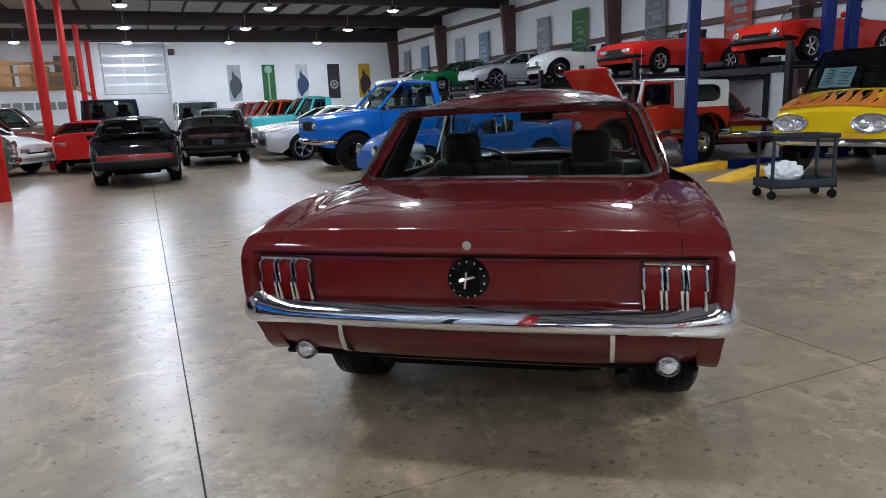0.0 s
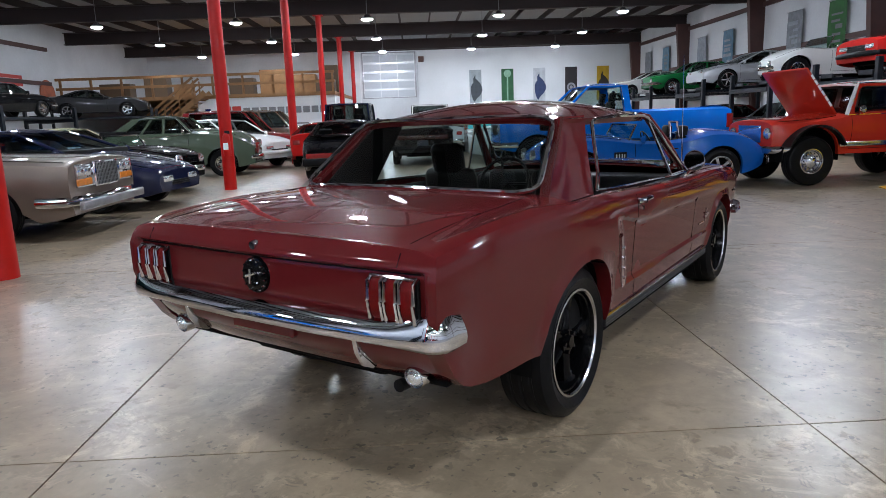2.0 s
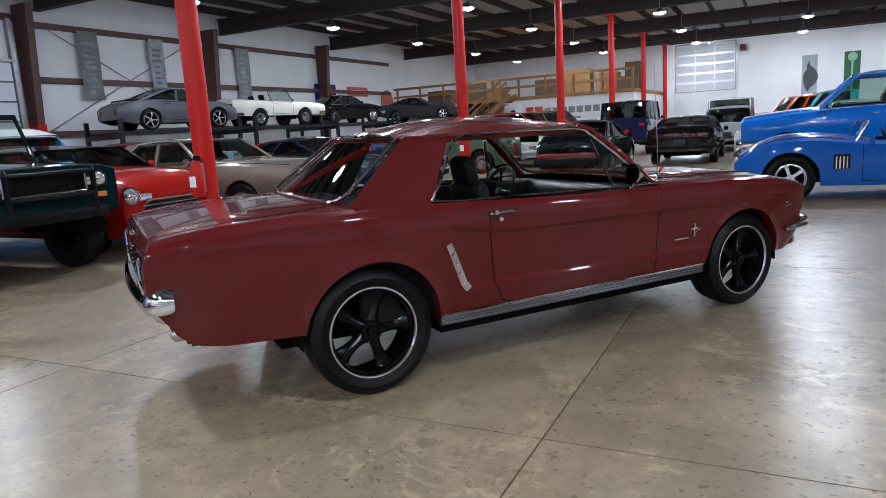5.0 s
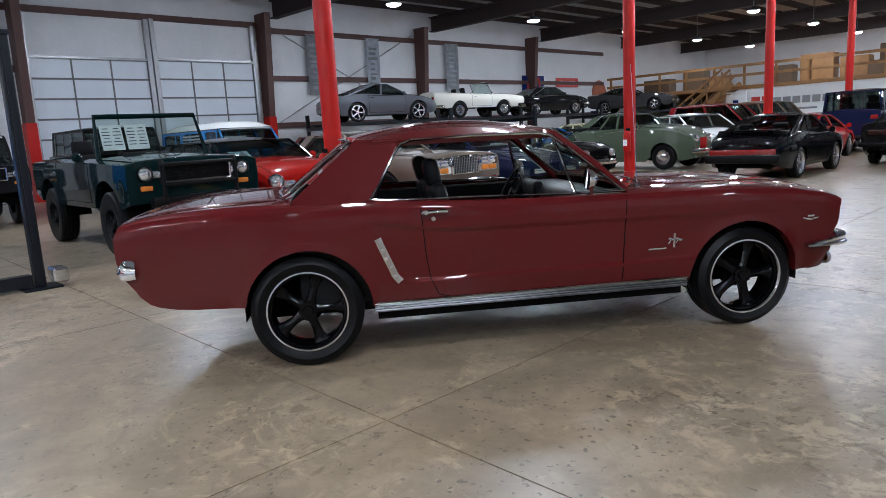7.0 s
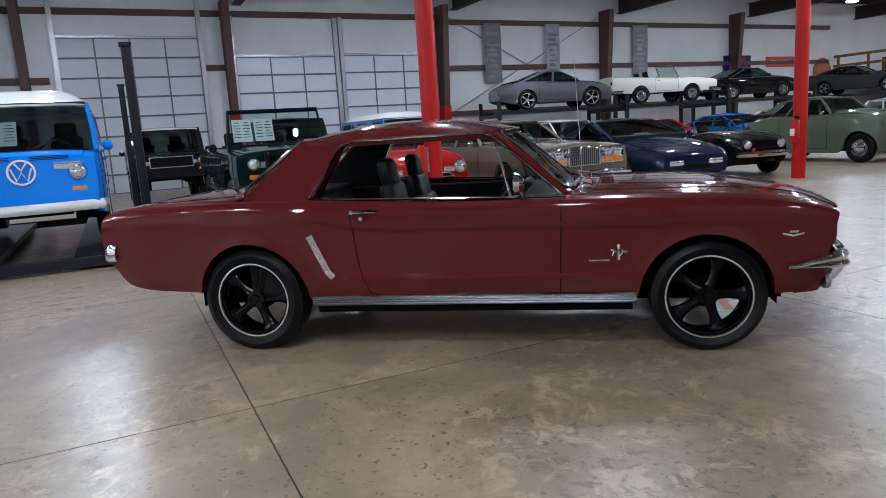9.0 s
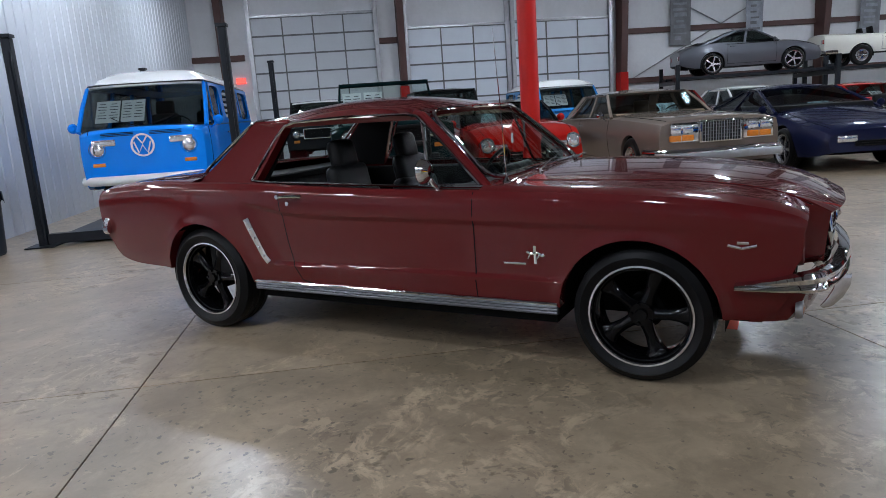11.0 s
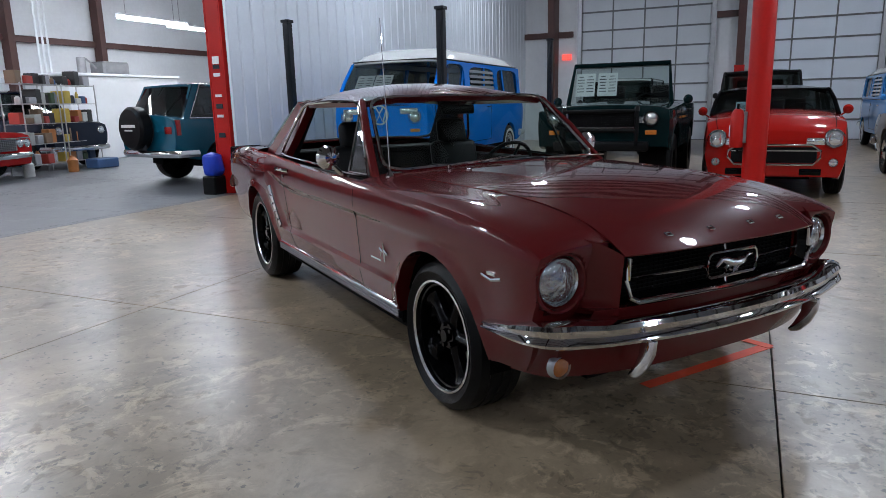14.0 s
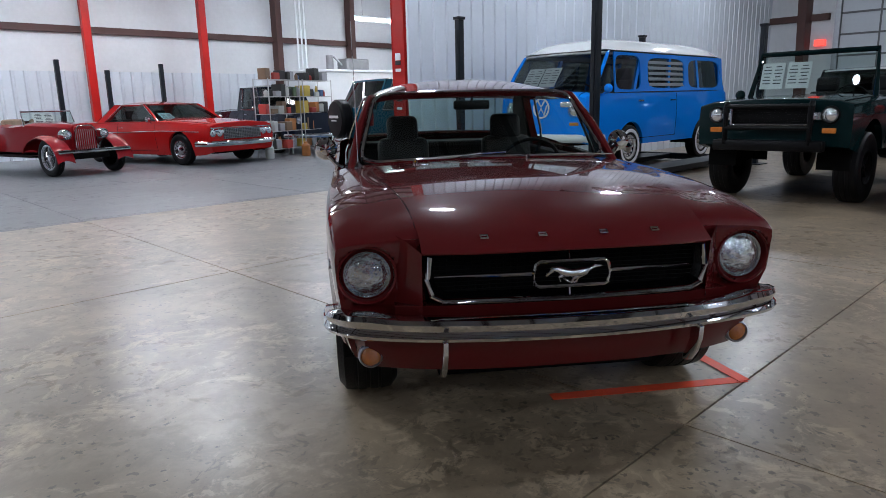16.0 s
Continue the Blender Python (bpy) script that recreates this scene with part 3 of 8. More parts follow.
def tyre_profile(r, rr, w):
    h = w / 2
    return [(rr - 0.012, -h * 0.72), (rr + 0.006, -h * 0.86), (0.5 * (r + rr), -h), (r - 0.03, -h * 0.93), (r - 0.006, -h * 0.78), (r, -h * 0.45), (r - 0.004, -h * 0.42), (r - 0.004, -h * 0.36), (r, -h * 0.33), (r, -0.01), (r - 0.005, -0.006), (r - 0.005, 0.006), (r, 0.01), (r, h * 0.33), (r - 0.004, h * 0.36), (r - 0.004, h * 0.42), (r, h * 0.45), (r - 0.006, h * 0.78), (r - 0.03, h * 0.93), (0.5 * (r + rr), h), (rr + 0.006, h * 0.86), (rr - 0.012, h * 0.72)]


def wheel(car, x, y, r, rr, w, style, seg=32, spokes=5):
    """A wheel with its outer face away from the car's middle line. Alike wheels share their meshes."""
    key = (r, rr, w, style, spokes)
    s = 1 if y > 0 else -1
    if key not in WHEELS:
        h = w / 2
        mats = {"black": (BLACK_GLOSS, ALLOY), "alloy": (ALLOY, ALLOY), "chrome": (CHROME, CHROME), "wire": (CHROME, CHROME), "steel": (STEEL, CHROME), "dark": (BLACK_TRIM, BLACK_TRIM), "white": (WHITE_PAINT, CHROME)}[style]
        bm = bmesh.new()
        lathe(bm, tyre_profile(r, rr, w), seg)
        if style == "white":
            lathe(bm, [(rr + 0.03, h * 0.93), (rr + 0.035, h + 0.002), (rr + 0.075, h + 0.003), (rr + 0.08, h * 0.95)], seg, mi=1)
        bmesh.ops.recalc_face_normals(bm, faces=bm.faces)
        tyre = part("tyre", bm, [RUBBER, WALL_WHITE])
        bm = bmesh.new()
        # barrel and lip
        lathe(bm, [(rr - 0.02, -h * 0.7), (rr - 0.03, -h * 0.2), (rr - 0.03, h * 0.5), (rr - 0.022, h * 0.72)], seg, mi=0)
        lathe(bm, [(rr - 0.016, h * 0.7), (rr - 0.011, h * 0.84)], seg, mi=0)
        lathe(bm, [(rr - 0.011, h * 0.84), (rr - 0.006, h * 0.91), (rr + 0.003, h * 0.9), (rr + 0.003, h * 0.7)], seg, mi=1)
        lathe(bm, [(rr - 0.03, h * 0.5), (rr - 0.024, h * 0.7), (rr - 0.016, h * 0.72)], seg, mi=0)
        if style in ("steel", "chrome", "white"):
            lathe(bm, [(rr - 0.03, h * 0.45), (rr * 0.82, h * 0.62), (rr * 0.6, h * 0.4), (rr * 0.5, h * 0.75), (rr * 0.3, h * 0.92), (0.0, h)], seg, mi=1)
            for k in range(12):
                a = 2 * math.pi * k / 12
                cyl(bm, (rr * 0.72 * math.cos(a), rr * 0.72 * math.sin(a), h * 0.3), (rr * 0.72 * math.cos(a), rr * 0.72 * math.sin(a), h * 0.56), 0.016, seg=6, mi=0)
        else:
            lathe(bm, [(0.085, -h * 0.6), (0.085, -h * 0.05), (0.0, -h * 0.05)] if style == "black" else [(rr - 0.03, -h * 0.1), (0.07, -h * 0.05), (0.0, -h * 0.05)], seg, mi=2)
            n = 48 if style == "wire" else spokes
            for k in range(n):
                a = 2 * math.pi * k / n
                ca, sa = math.cos(a), math.sin(a)
                if style == "wire":
                    tube(bm, [(0.05 * math.cos(a + 0.4), 0.05 * math.sin(a + 0.4), h * (0.8 if k % 2 else 0.2)), ((rr - 0.03) * ca, (rr - 0.03) * sa, h * 0.45)], 0.004, 4, 1)
                    continue
                wd0, wd1 = (0.026, 0.038) if spokes <= 6 else (0.014, 0.018)
                if style == "black":
                    # broad dished spoke with a raised spine, waisted and flaring into the rim
                    secs = []
                    for q, z, ww in ((0.045, h * 0.5, 0.033), (rr * 0.34, h * 0.5, 0.026), (rr * 0.5, h * 0.46, 0.025), (rr * 0.68, h * 0.44, 0.031), (rr * 0.82, h * 0.47, 0.044), (rr - 0.024, h * 0.56, 0.068)):
                        secs.append([bm.verts.new((q * ca - o * sa, q * sa + o * ca, zz)) for o, zz in ((-ww, z - 0.045), (-ww, z - 0.012), (-ww * 0.62, z), (0, z + 0.006), (ww * 0.62, z), (ww, z - 0.012), (ww, z - 0.045))])
                    for p, q in zip(secs, secs[1:]):
                        for e in range(6):
                            bm.faces.new((p[e], q[e], q[e + 1], p[e + 1])).material_index = 0
                    continue
                line = [(0.05, h * 0.55, wd0), (rr * 0.5, h * 0.62, wd0 * 1.0), (rr * 0.8, h * 0.62, wd1 * 0.8), (rr - 0.02, h * 0.6, wd1)]
                vs = []
                for q, z, ww in line:
                    vs.append([bm.verts.new((q * ca - o * sa, q * sa + o * ca, zz)) for o, zz in ((-ww, z - 0.05), (-ww * 0.8, z), (ww * 0.8, z), (ww, z - 0.05))])
                for p, q in zip(vs, vs[1:]):
                    for e in range(3):
                        bm.faces.new((p[e], q[e], q[e + 1], p[e + 1])).material_index = 0
            cyl(bm, (0, 0, 0), (0, 0, h * 0.6), 0.062, 0.055, 20, 0)
            for k in range(5):
                a = 2 * math.pi * (k + 0.5) / 5
                cyl(bm, (0.047 * math.cos(a), 0.047 * math.sin(a), h * 0.58), (0.047 * math.cos(a), 0.047 * math.sin(a), h * 0.68), 0.009, seg=6, mi=0 if style == "black" else 1)
            cyl(bm, (0, 0, h * 0.58), (0, 0, h * 0.72), 0.03, 0.026, 14, 0)
        bmesh.ops.recalc_face_normals(bm, faces=bm.faces)
        rim = part("rim", bm, [mats[0], mats[1], UNDERBODY])
        WHEELS[key] = (tyre.data, rim.data)
        for o in (tyre, rim):
            bpy.data.objects.remove(o)
    hub = new("wheel")
    hub.empty_display_size = 0.1
    hub.parent = car
    hub.matrix_local = pose(x, y, r, 90 * -s, 0, 0)
    for name, data in zip(("tyre", "rim"), WHEELS[key]):
        o = new(name, data)
        o.parent = hub


def lamp_unit(car, name, centre, r, mat, bezel=CHROME, axis=(1, 0, 0), depth=0.05, label=""):
    """A round lamp: domed lens in a bright ring."""
    d = Vector(axis).normalized()
    m = Matrix.Translation(centre) @ d.to_track_quat("Z", "Y").to_matrix().to_4x4()
    bm = bmesh.new()
    lathe(bm, [(r * 0.98, -depth * 0.3), (r * 0.95, 0), (r * 0.8, depth * 0.3), (r * 0.5, depth * 0.55), (0, depth * 0.65)], 22, m)
    lens = part(name, bm, mat, car, label)
    bm = bmesh.new()
    lathe(bm, [(r * 0.93, -depth), (r * 0.93, depth * 0.1), (r * 1.0, depth * 0.35), (r * 1.1, depth * 0.15), (r * 1.16, -depth * 0.3), (r * 1.16, -depth)], 26, m, closed=True)
    part("bezel", bm, bezel, lens)
    return lens


def blade(bm, pts, prof, mi=0):
    """A bumper: a profile of (out, up) drawn along points given with their outward direction."""
    rings = []
    for (x, y, z), (nx, ny), k in pts:
        rings.append([bm.verts.new((x + nx * o, y + ny * o, z + u * k)) for o, u in prof])
    n = len(prof)
    for a, b in zip(rings, rings[1:]):
        for i in range(n):
            bm.faces.new((a[i], a[(i + 1) % n], b[(i + 1) % n], b[i])).material_index = mi
    bm.faces.new(rings[0][::-1])
    bm.faces.new(rings[-1])
    bmesh.ops.recalc_face_normals(bm, faces=bm.faces)


def bumper_line(x_end, x_mid, hw, z, sign, n=14, back=0.3, kz=1.0):
    """A bowed line across the car, wrapping round its corners."""
    pts = []
    for i in range(n + 1):
        t = -1 + 2 * i / n
        y = hw * math.copysign(abs(t) ** 0.85, t)
        x = x_mid + (x_end - x_mid) * abs(t) ** 2.6
        pts.append(((x, y, z), (sign * math.cos(t * 0.9), math.sin(t * 0.9) * 1.0), kz))
    first, last = pts[0], pts[-1]
    pts.insert(0, ((x_end - sign * back, -hw - 0.02, z), (0, -1), kz))
    pts.append(((x_end - sign * back, hw + 0.02, z), (0, 1), kz))
    return pts


ROUND_BLADE = [(0, -0.06), (0.035, -0.058), (0.055, -0.035), (0.062, 0.0), (0.05, 0.035), (0.03, 0.056), (0.0, 0.06)]
WHITE_PAINT = paint((0.7, 0.7, 0.69), 0.3)


def seat(car, x, y, z, mat, width=0.5, height=0.62, rest=True, name="seat"):
    bm = bmesh.new()
    box(bm, x - 0.27, x + 0.25, y - width / 2, y + width / 2, z, z + 0.17, 0.05, 3)
    box(bm, -0.07, 0.07, y - width / 2 + 0.01, y + width / 2 - 0.01, 0.0, height, 0.05, 3, m=Matrix.Translation((x - 0.27, 0, z + 0.1)) @ pose(0, 0, 0, 0, -14, 0))
    if rest:
        box(bm, -0.05, 0.05, y - width * 0.33, y + width * 0.33, height - 0.02, height + 0.21, 0.045, 3, m=Matrix.Translation((x - 0.29, 0, z + 0.1)) @ pose(0, 0, 0, 0, -12, 0))
    return part(name, bm, mat, car)


def steering(car, x, y, z, r=0.19):
    bm = bmesh.new()
    m = Matrix.Translation((x, y, z)) @ pose(0, 0, 0, 0, -62, 0)
    pts = [m @ Vector((r * math.cos(2 * math.pi * k / 24), r * math.sin(2 * math.pi * k / 24), 0)) for k in range(24)]
    tube(bm, pts, 0.012, 6, closed=True)
    for a in (0.3, math.pi - 0.3, -math.pi / 2):
        tube(bm, [m @ Vector((0, 0, -0.02)), m @ Vector((r * math.cos(a), r * math.sin(a), 0))], 0.01, 5)
    cyl(bm, m @ Vector((0, 0, 0)), m @ Vector((0, 0, -0.3)), 0.03, seg=10)
    part("steering_wheel", bm, BLACK_TRIM, car)


def paper(car, x, y, z, lean, w=0.34, h=0.24, mat=None):
    """A printed sale sheet inside a windscreen."""
    bm = bmesh.new()
    m = Matrix.Translation((x, y, z)) @ pose(0, 0, 0, 0, lean, 0)
    box(bm, -0.002, 0.002, -w / 2, w / 2, 0, h, m=m)
    for k in range(6):
        wd = w * (0.36 if k % 3 else 0.24)
        for side in (-1, 1):
            box(bm, 0.0015, 0.003, side * w * 0.24 - wd / 2, side * w * 0.24 + wd / 2, h * (0.86 - 0.13 * k) - 0.006, h * (0.86 - 0.13 * k) + 0.006, mi=1, m=m)
    part("sale_sheet", bm, [mat or PAPER_BLUE, INK], car, smooth=0)


def greenhouse(car, xrb, xrt, xft, xfb, zr, yb, yt, zb, body, glass, pillars=(), cpillar=(0.1, 0.08), crown=0.05, roof_mat=None, frame=None, rear_glass=True, side_glass=True, ybr=None, bulge=0.05, post_mat=None, trim_mat=None, bow=0.04, post=1.0):
    """Roof, posts and panes over the belt line. zb is a function of x."""
    ybr = ybr or yb
    rise = 0.035

    def edge(s):
        return (Vector((xfb, s * yb, zb(xfb))), Vector((xft, s * yt, zr)), Vector((xrt, s * yt, zr)), Vector((xrb, s * ybr, zb(xrb))))
    bm = bmesh.new()

    def f(u, v):
        x = xrt - 0.03 + (xft - xrt + 0.06) * u
        t = 2 * v - 1
        yy = (yt + 0.012) * t * (1 - 0.04 * (2 * u - 1) ** 4)
        return Vector((x + (bow * (1 - t * t)) * (2 * u - 1), yy, zr + rise * (1 - abs(t) ** 7) * (1 - 0.6 * (2 * u - 1) ** 2) + crown * (1 - t * t) * (1 - 0.85 * (2 * u - 1) ** 2) - 0.012))
    patch(bm, f, 14, 14)
    solid(bm, 0.035)
    part("roof", bm, roof_mat or body, car)
    for s in (1, -1):
        fb, ft, rt, rb = edge(s)
        bm = bmesh.new()
        n = (ft - fb).normalized()
        for a, b, w in ((fb, ft, 0.028),):
            tube(bm, [a, a.lerp(b, 0.5) + Vector((0.008, s * 0.01, 0.01)), a.lerp(b, 0.93) + Vector((0, 0, 0.004)), b + Vector((-0.03, -s * 0.015, -0.012))], [0.03 * post, 0.028 * post, 0.026 * post, 0.024 * post], 8)
        part("pillar", bm, post_mat or body, car)
        bm = bmesh.new()
        c0, c1 = cpillar
        d = Vector((1, 0, 0))
        fq = quad(rb + Vector((0, 0, -0.02)), rb + d * c0 + Vector((0, 0, -0.02)), rt + d * c1 + Vector((0, -s * 0.006, 0.004)), rt + Vector((-0.02, -s * 0.012, 0.002)), 0.012 * s)
        bq = bmesh.new()
        patch(bq, fq, 5, 5)
        solid(bq, 0.05)
        me = bpy.data.meshes.new("tmp")
        bq.to_mesh(me)
        bq.free()
        bm.from_mesh(me)
        bpy.data.meshes.remove(me)
        part("pillar", bm, post_mat or body, car)
        u0 = fb + Vector((-0.03, 0, 0.0))
        u1 = rb + d * c0
        t0, t1 = ft + Vector((-0.02, 0, 0)), rt + d * c1
        stops = [0.0] + list(pillars) + [1.0]
        for p in pillars:
            bp = bmesh.new()
            a, b = u0.lerp(u1, p), t0.lerp(t1, p)
            w = Vector((0.035, 0, 0))
            patch(bp, quad(a - w, a + w, b + w, b - w, 0.004 * s), 1, 3)
            solid(bp, 0.04)
            part("pillar", bp, frame or post_mat or body, car)
        if side_glass:
            bt = bmesh.new()
            off = Vector((0, s * 0.012, 0))
            tube(bt, [v + off for v in (u0, u0.lerp(u1, 0.5) + Vector((0, s * 0.01, 0)), u1, u1.lerp(t1, 0.5) + Vector((0, s * 0.006, 0)), t1, t0.lerp(t1, 0.5) + Vector((0, 0, 0.004)), t0, t0.lerp(u0, 0.5) + Vector((0, s * 0.006, 0)))], 0.009, 5, closed=True)
            part("window_moulding", bt, trim_mat or BLACK_TRIM, car)
            for p, q in zip(stops, stops[1:]):
                bg = bmesh.new()
                patch(bg, quad(u0.lerp(u1, p), u0.lerp(u1, q), t0.lerp(t1, q), t0.lerp(t1, p), 0.015 * -s), 4, 4)
                o = part("side_window", bg, glass, car)
                o.visible_shadow = False
    fb, ft, rt, rb = edge(1)
    bm = bmesh.new()
    mir = Matrix.Diagonal((1, -1, 1)).to_3x3()

    def ws(u, v):
        p = (mir @ fb).lerp(fb, u).lerp((mir @ ft).lerp(ft, u), v)
        return p + Vector((bulge * 4 * u * (1 - u), 0, 0.012))
    patch(bm, ws, 10, 6)
    o = part("windscreen", bm, glass, car)
    o.visible_shadow = False
    if rear_glass:
        bm = bmesh.new()

        def rw(u, v):
            p = (mir @ rb).lerp(rb, u).lerp((mir @ rt).lerp(rt, u), v)
            return p + Vector((-bulge * 4 * u * (1 - u), 0, 0.008))
        patch(bm, rw, 10, 6)
        o = part("rear_window", bm, glass, car)
        o.visible_shadow = False
    return edge


def mirror(car, x, y, z, mat, s):
    bm = bmesh.new()
    lathe(bm, [(0.0, -0.05), (0.035, -0.045), (0.062, -0.015), (0.065, 0.01), (0.0, 0.012)], 16, Matrix.Translation((x, y + s * 0.11, z + 0.1)) @ pose(0, 0, 0, 0, -90, 0))
    tube(bm, [(x, y, z), (x + 0.01, y + s * 0.07, z + 0.05), (x + 0.02, y + s * 0.1, z + 0.09)], 0.012, 6)
    part("door_mirror", bm, mat, car)

# ---- the maroon coupe in the middle of the floor ----
MAROON = paint((0.088, 0.0082, 0.009), 0.2)
coupe = empty("coupe_car", pose(1.209, 3.361, 0, 0, 0, 53.35), "glossy maroon two-door classic coupe with chrome trim and black wheels", "car")
C_ARCHES = [(1.355, 0.315, 0.362), (-1.345, 0.335, 0.366)]
C_TOP = ((-2.33, 0.898), (-2.2, 0.922), (-2.0, 0.937), (-1.7, 0.947), (-1.3, 0.95), (-0.95, 0.945), (-0.5, 0.92), (0.0, 0.9), (0.55, 0.893), (1.0, 0.888), (1.5, 0.868), (1.8, 0.837), (1.93, 0.809), (2.0, 0.783), (2.03, 0.764))
C_BOT = ((-2.33, 0.6), (-2.29, 0.5), (-2.22, 0.432), (-2.1, 0.405), (-2.0, 0.396), (-1.72, 0.385), (-1.0, 0.33), (1.0, 0.328), (1.7, 0.325), (2.03, 0.33))
C_SIDE = ((0.3, 0.79), (0.36, 0.812), (0.46, 0.834), (0.6, 0.846), (0.72, 0.855), (0.79, 0.858), (0.83, 0.857), (0.87, 0.851), (0.9, 0.836), (0.96, 0.8))
# the sculptured flank: upper edge and depth of the sunk panel along the car
C_EDGE_TOP = ((-0.97, 0.83), (-0.8, 0.8), (-0.65, 0.768), (-0.4, 0.75), (0.2, 0.744), (1.0, 0.732), (2.03, 0.72))
C_SUNK = ((-0.95, 0.014), (-0.6, 0.016), (0.0, 0.015), (0.6, 0.014), (1.2, 0.009), (1.75, 0.0))
C_PLAN = ((-2.33, 0.946), (-2.2, 0.968), (-1.9, 0.985), (-1.3, 1.0), (-0.6, 0.995), (0.5, 0.99), (1.3, 0.99), (1.7, 0.975), (1.95, 0.95), (2.03, 0.93))


def smooth(v, a, b):
    t = min(1, max(0, (v - a) / (b - a)))
    return t * t * (3 - 2 * t)


def flowing(table, x, w=0.22):
    """A table's line drawn as one long curve with no flats."""
    w = max(0.0, min(w, x + 2.33, 2.03 - x))
    return sum((5 - abs(k)) * lerp(table, x + w * k / 4) for k in range(-4, 5)) / 25


def c_top(x):
    return flowing(C_TOP, x)


def c_lat(x, h):
    zb, zt = lerp(C_BOT, x), c_top(x)
    z = zb + (zt - zb) * h
    zz = z + (0.9 - zt) * min(1, max(0, (z - 0.45) / 0.4))
    y = lerp(C_SIDE, zz) * flowing(C_PLAN, x)
    rear = -0.93 + 0.13 * (0.72 - min(z, 0.8)) / 0.25
    sunk = smooth(x, rear - 0.02, rear + 0.1) * smooth(z, 0.452, 0.484) * smooth(z, lerp(C_EDGE_TOP, x) + 0.016, lerp(C_EDGE_TOP, x) - 0.016)
    y -= lerp(C_SUNK, x) * sunk
    hip = math.exp(-(((x + 1.25) / 0.5) ** 2)) * math.exp(-(((z - 0.72) / 0.18) ** 2)) * 0.02
    lip = sum(math.exp(-(((math.hypot(x - a[0], z - a[1]) - a[2]) / 0.035) ** 2)) for a in C_ARCHES) * 0.014
    return y + hip + lip


C_XS = stations(-2.33, 2.03, 90, C_ARCHES, (-2.32, -2.3, -2.26, 2.0, 2.02, -1.4, 0.6) + tuple(-0.97 + 0.012 * k for k in range(30)))
LENS_DEEP = material("deep_red_lens", (0.1, 0.002, 0.002), 0.3, spec=0.15, coat=0.0, vary=0.25, scale=60, bump=0.3, bump_scale=300)
HEAD_GLASS = material("headlamp_glass", (0.5, 0.52, 0.55), 0.06, 0.9, coat=1, vary=0.4, scale=30, bump=0.9, bump_scale=38)
AMBER_DIM = material("dim_amber_lens", (0.3, 0.09, 0.015), 0.2, coat=1, vary=0.2, scale=50)
C_ROWS = [0, 0.05, 0.1, 0.15, 0.19, 0.21, 0.23, 0.25, 0.27, 0.29, 0.34, 0.4, 0.46, 0.52, 0.58] + [0.62 + 0.018 * k for k in range(19)] + [0.965, 0.985, 1.0]


def c_crown(x):
    return flowing(((-2.33, 0.01), (-2.1, 0.022), (-1.4, 0.03), (0.6, 0.035), (1.4, 0.045), (1.9, 0.035), (2.03, 0.015)), x)


def bell(v, at, w):
    return math.exp(-(((v - at) / w) ** 2))


def c_over(x, a):
    """Rise of the upper panels over the shoulder; a is 0 at the shoulder and 1 on the middle line."""
    z = (1 - (1 - a) ** 2) * c_crown(x) + 0.02 * (1 - math.exp(-a * 14))
    k = smooth(x, 0.6, 1.0) * smooth(x, 2.05, 1.75)
    z -= k * 0.005 * bell(a, 0.21, 0.09)
    k = smooth(x, -1.4, -1.75) * smooth(x, -2.36, -2.2)
    z += k * (0.011 * bell(a, 0.045, 0.035) - 0.008 * bell(a, 0.17, 0.08))
    return z


def hood_half(x):
    return 0.628 - 0.12 * smooth(x, 0.9, 2.15)


def c_panel(x, a):
    """The upper panels as built: sunk under the front of the hood."""
    y = c_lat(x, 1.0) * (1 - a)
    return c_over(x, a) - 0.1 * smooth(y, hood_half(x) - 0.02, hood_half(x) - 0.07) * smooth(x, 1.7, 1.86)


def c_deck(x, y):
    ye = c_lat(x, 1.0)
    return c_top(x) + c_over(x, max(0, 1 - abs(y) / ye))


NOSE_DX = ((0.33, -0.14), (0.38, -0.1), (0.45, -0.06), (0.53, -0.06), (0.57, -0.045), (0.61, -0.024), (0.66, -0.02), (0.71, -0.018), (0.75, -0.008), (0.78, -0.004), (0.84, -0.012))
TAIL_DX = ((0.52, 0.0), (0.62, -0.03), (0.7, -0.055), (0.83, -0.054), (0.875, -0.036), (0.92, -0.006), (1.0, 0.01))


def c_warp(x, y, z, inner):
    """The ends lean: a forward brow over the headlamps, a tail that swells to the bumper; inside it the sunk panels."""
    y = abs(y)
    if inner:
        if x > 0:
            return -0.075 * smooth(y, 0.51, 0.49) * smooth(z, 0.56, 0.585) - 0.055 * smooth(math.hypot(y - 0.69, z - 0.668), 0.104, 0.09) + 0.012 * smooth(y, 0.57, 0.51) * smooth(y, 0.48, 0.5)
        return -0.02 * (1 - (y / 0.82) ** 2) + 0.026 * smooth(y, 0.775, 0.75) * smooth(z, 0.858, 0.835) * smooth(z, 0.63, 0.66)
    if x > 1.73:
        return (x - 1.73) / 0.3 * lerp(NOSE_DX, z)
    if x < -2.0:
        return (-2.0 - x) / 0.33 * lerp(TAIL_DX, z)
    return 0.0


def tail_x(y, z):
    return -2.33 + lerp(TAIL_DX, z) + c_warp(-2.33, y, z, 1)


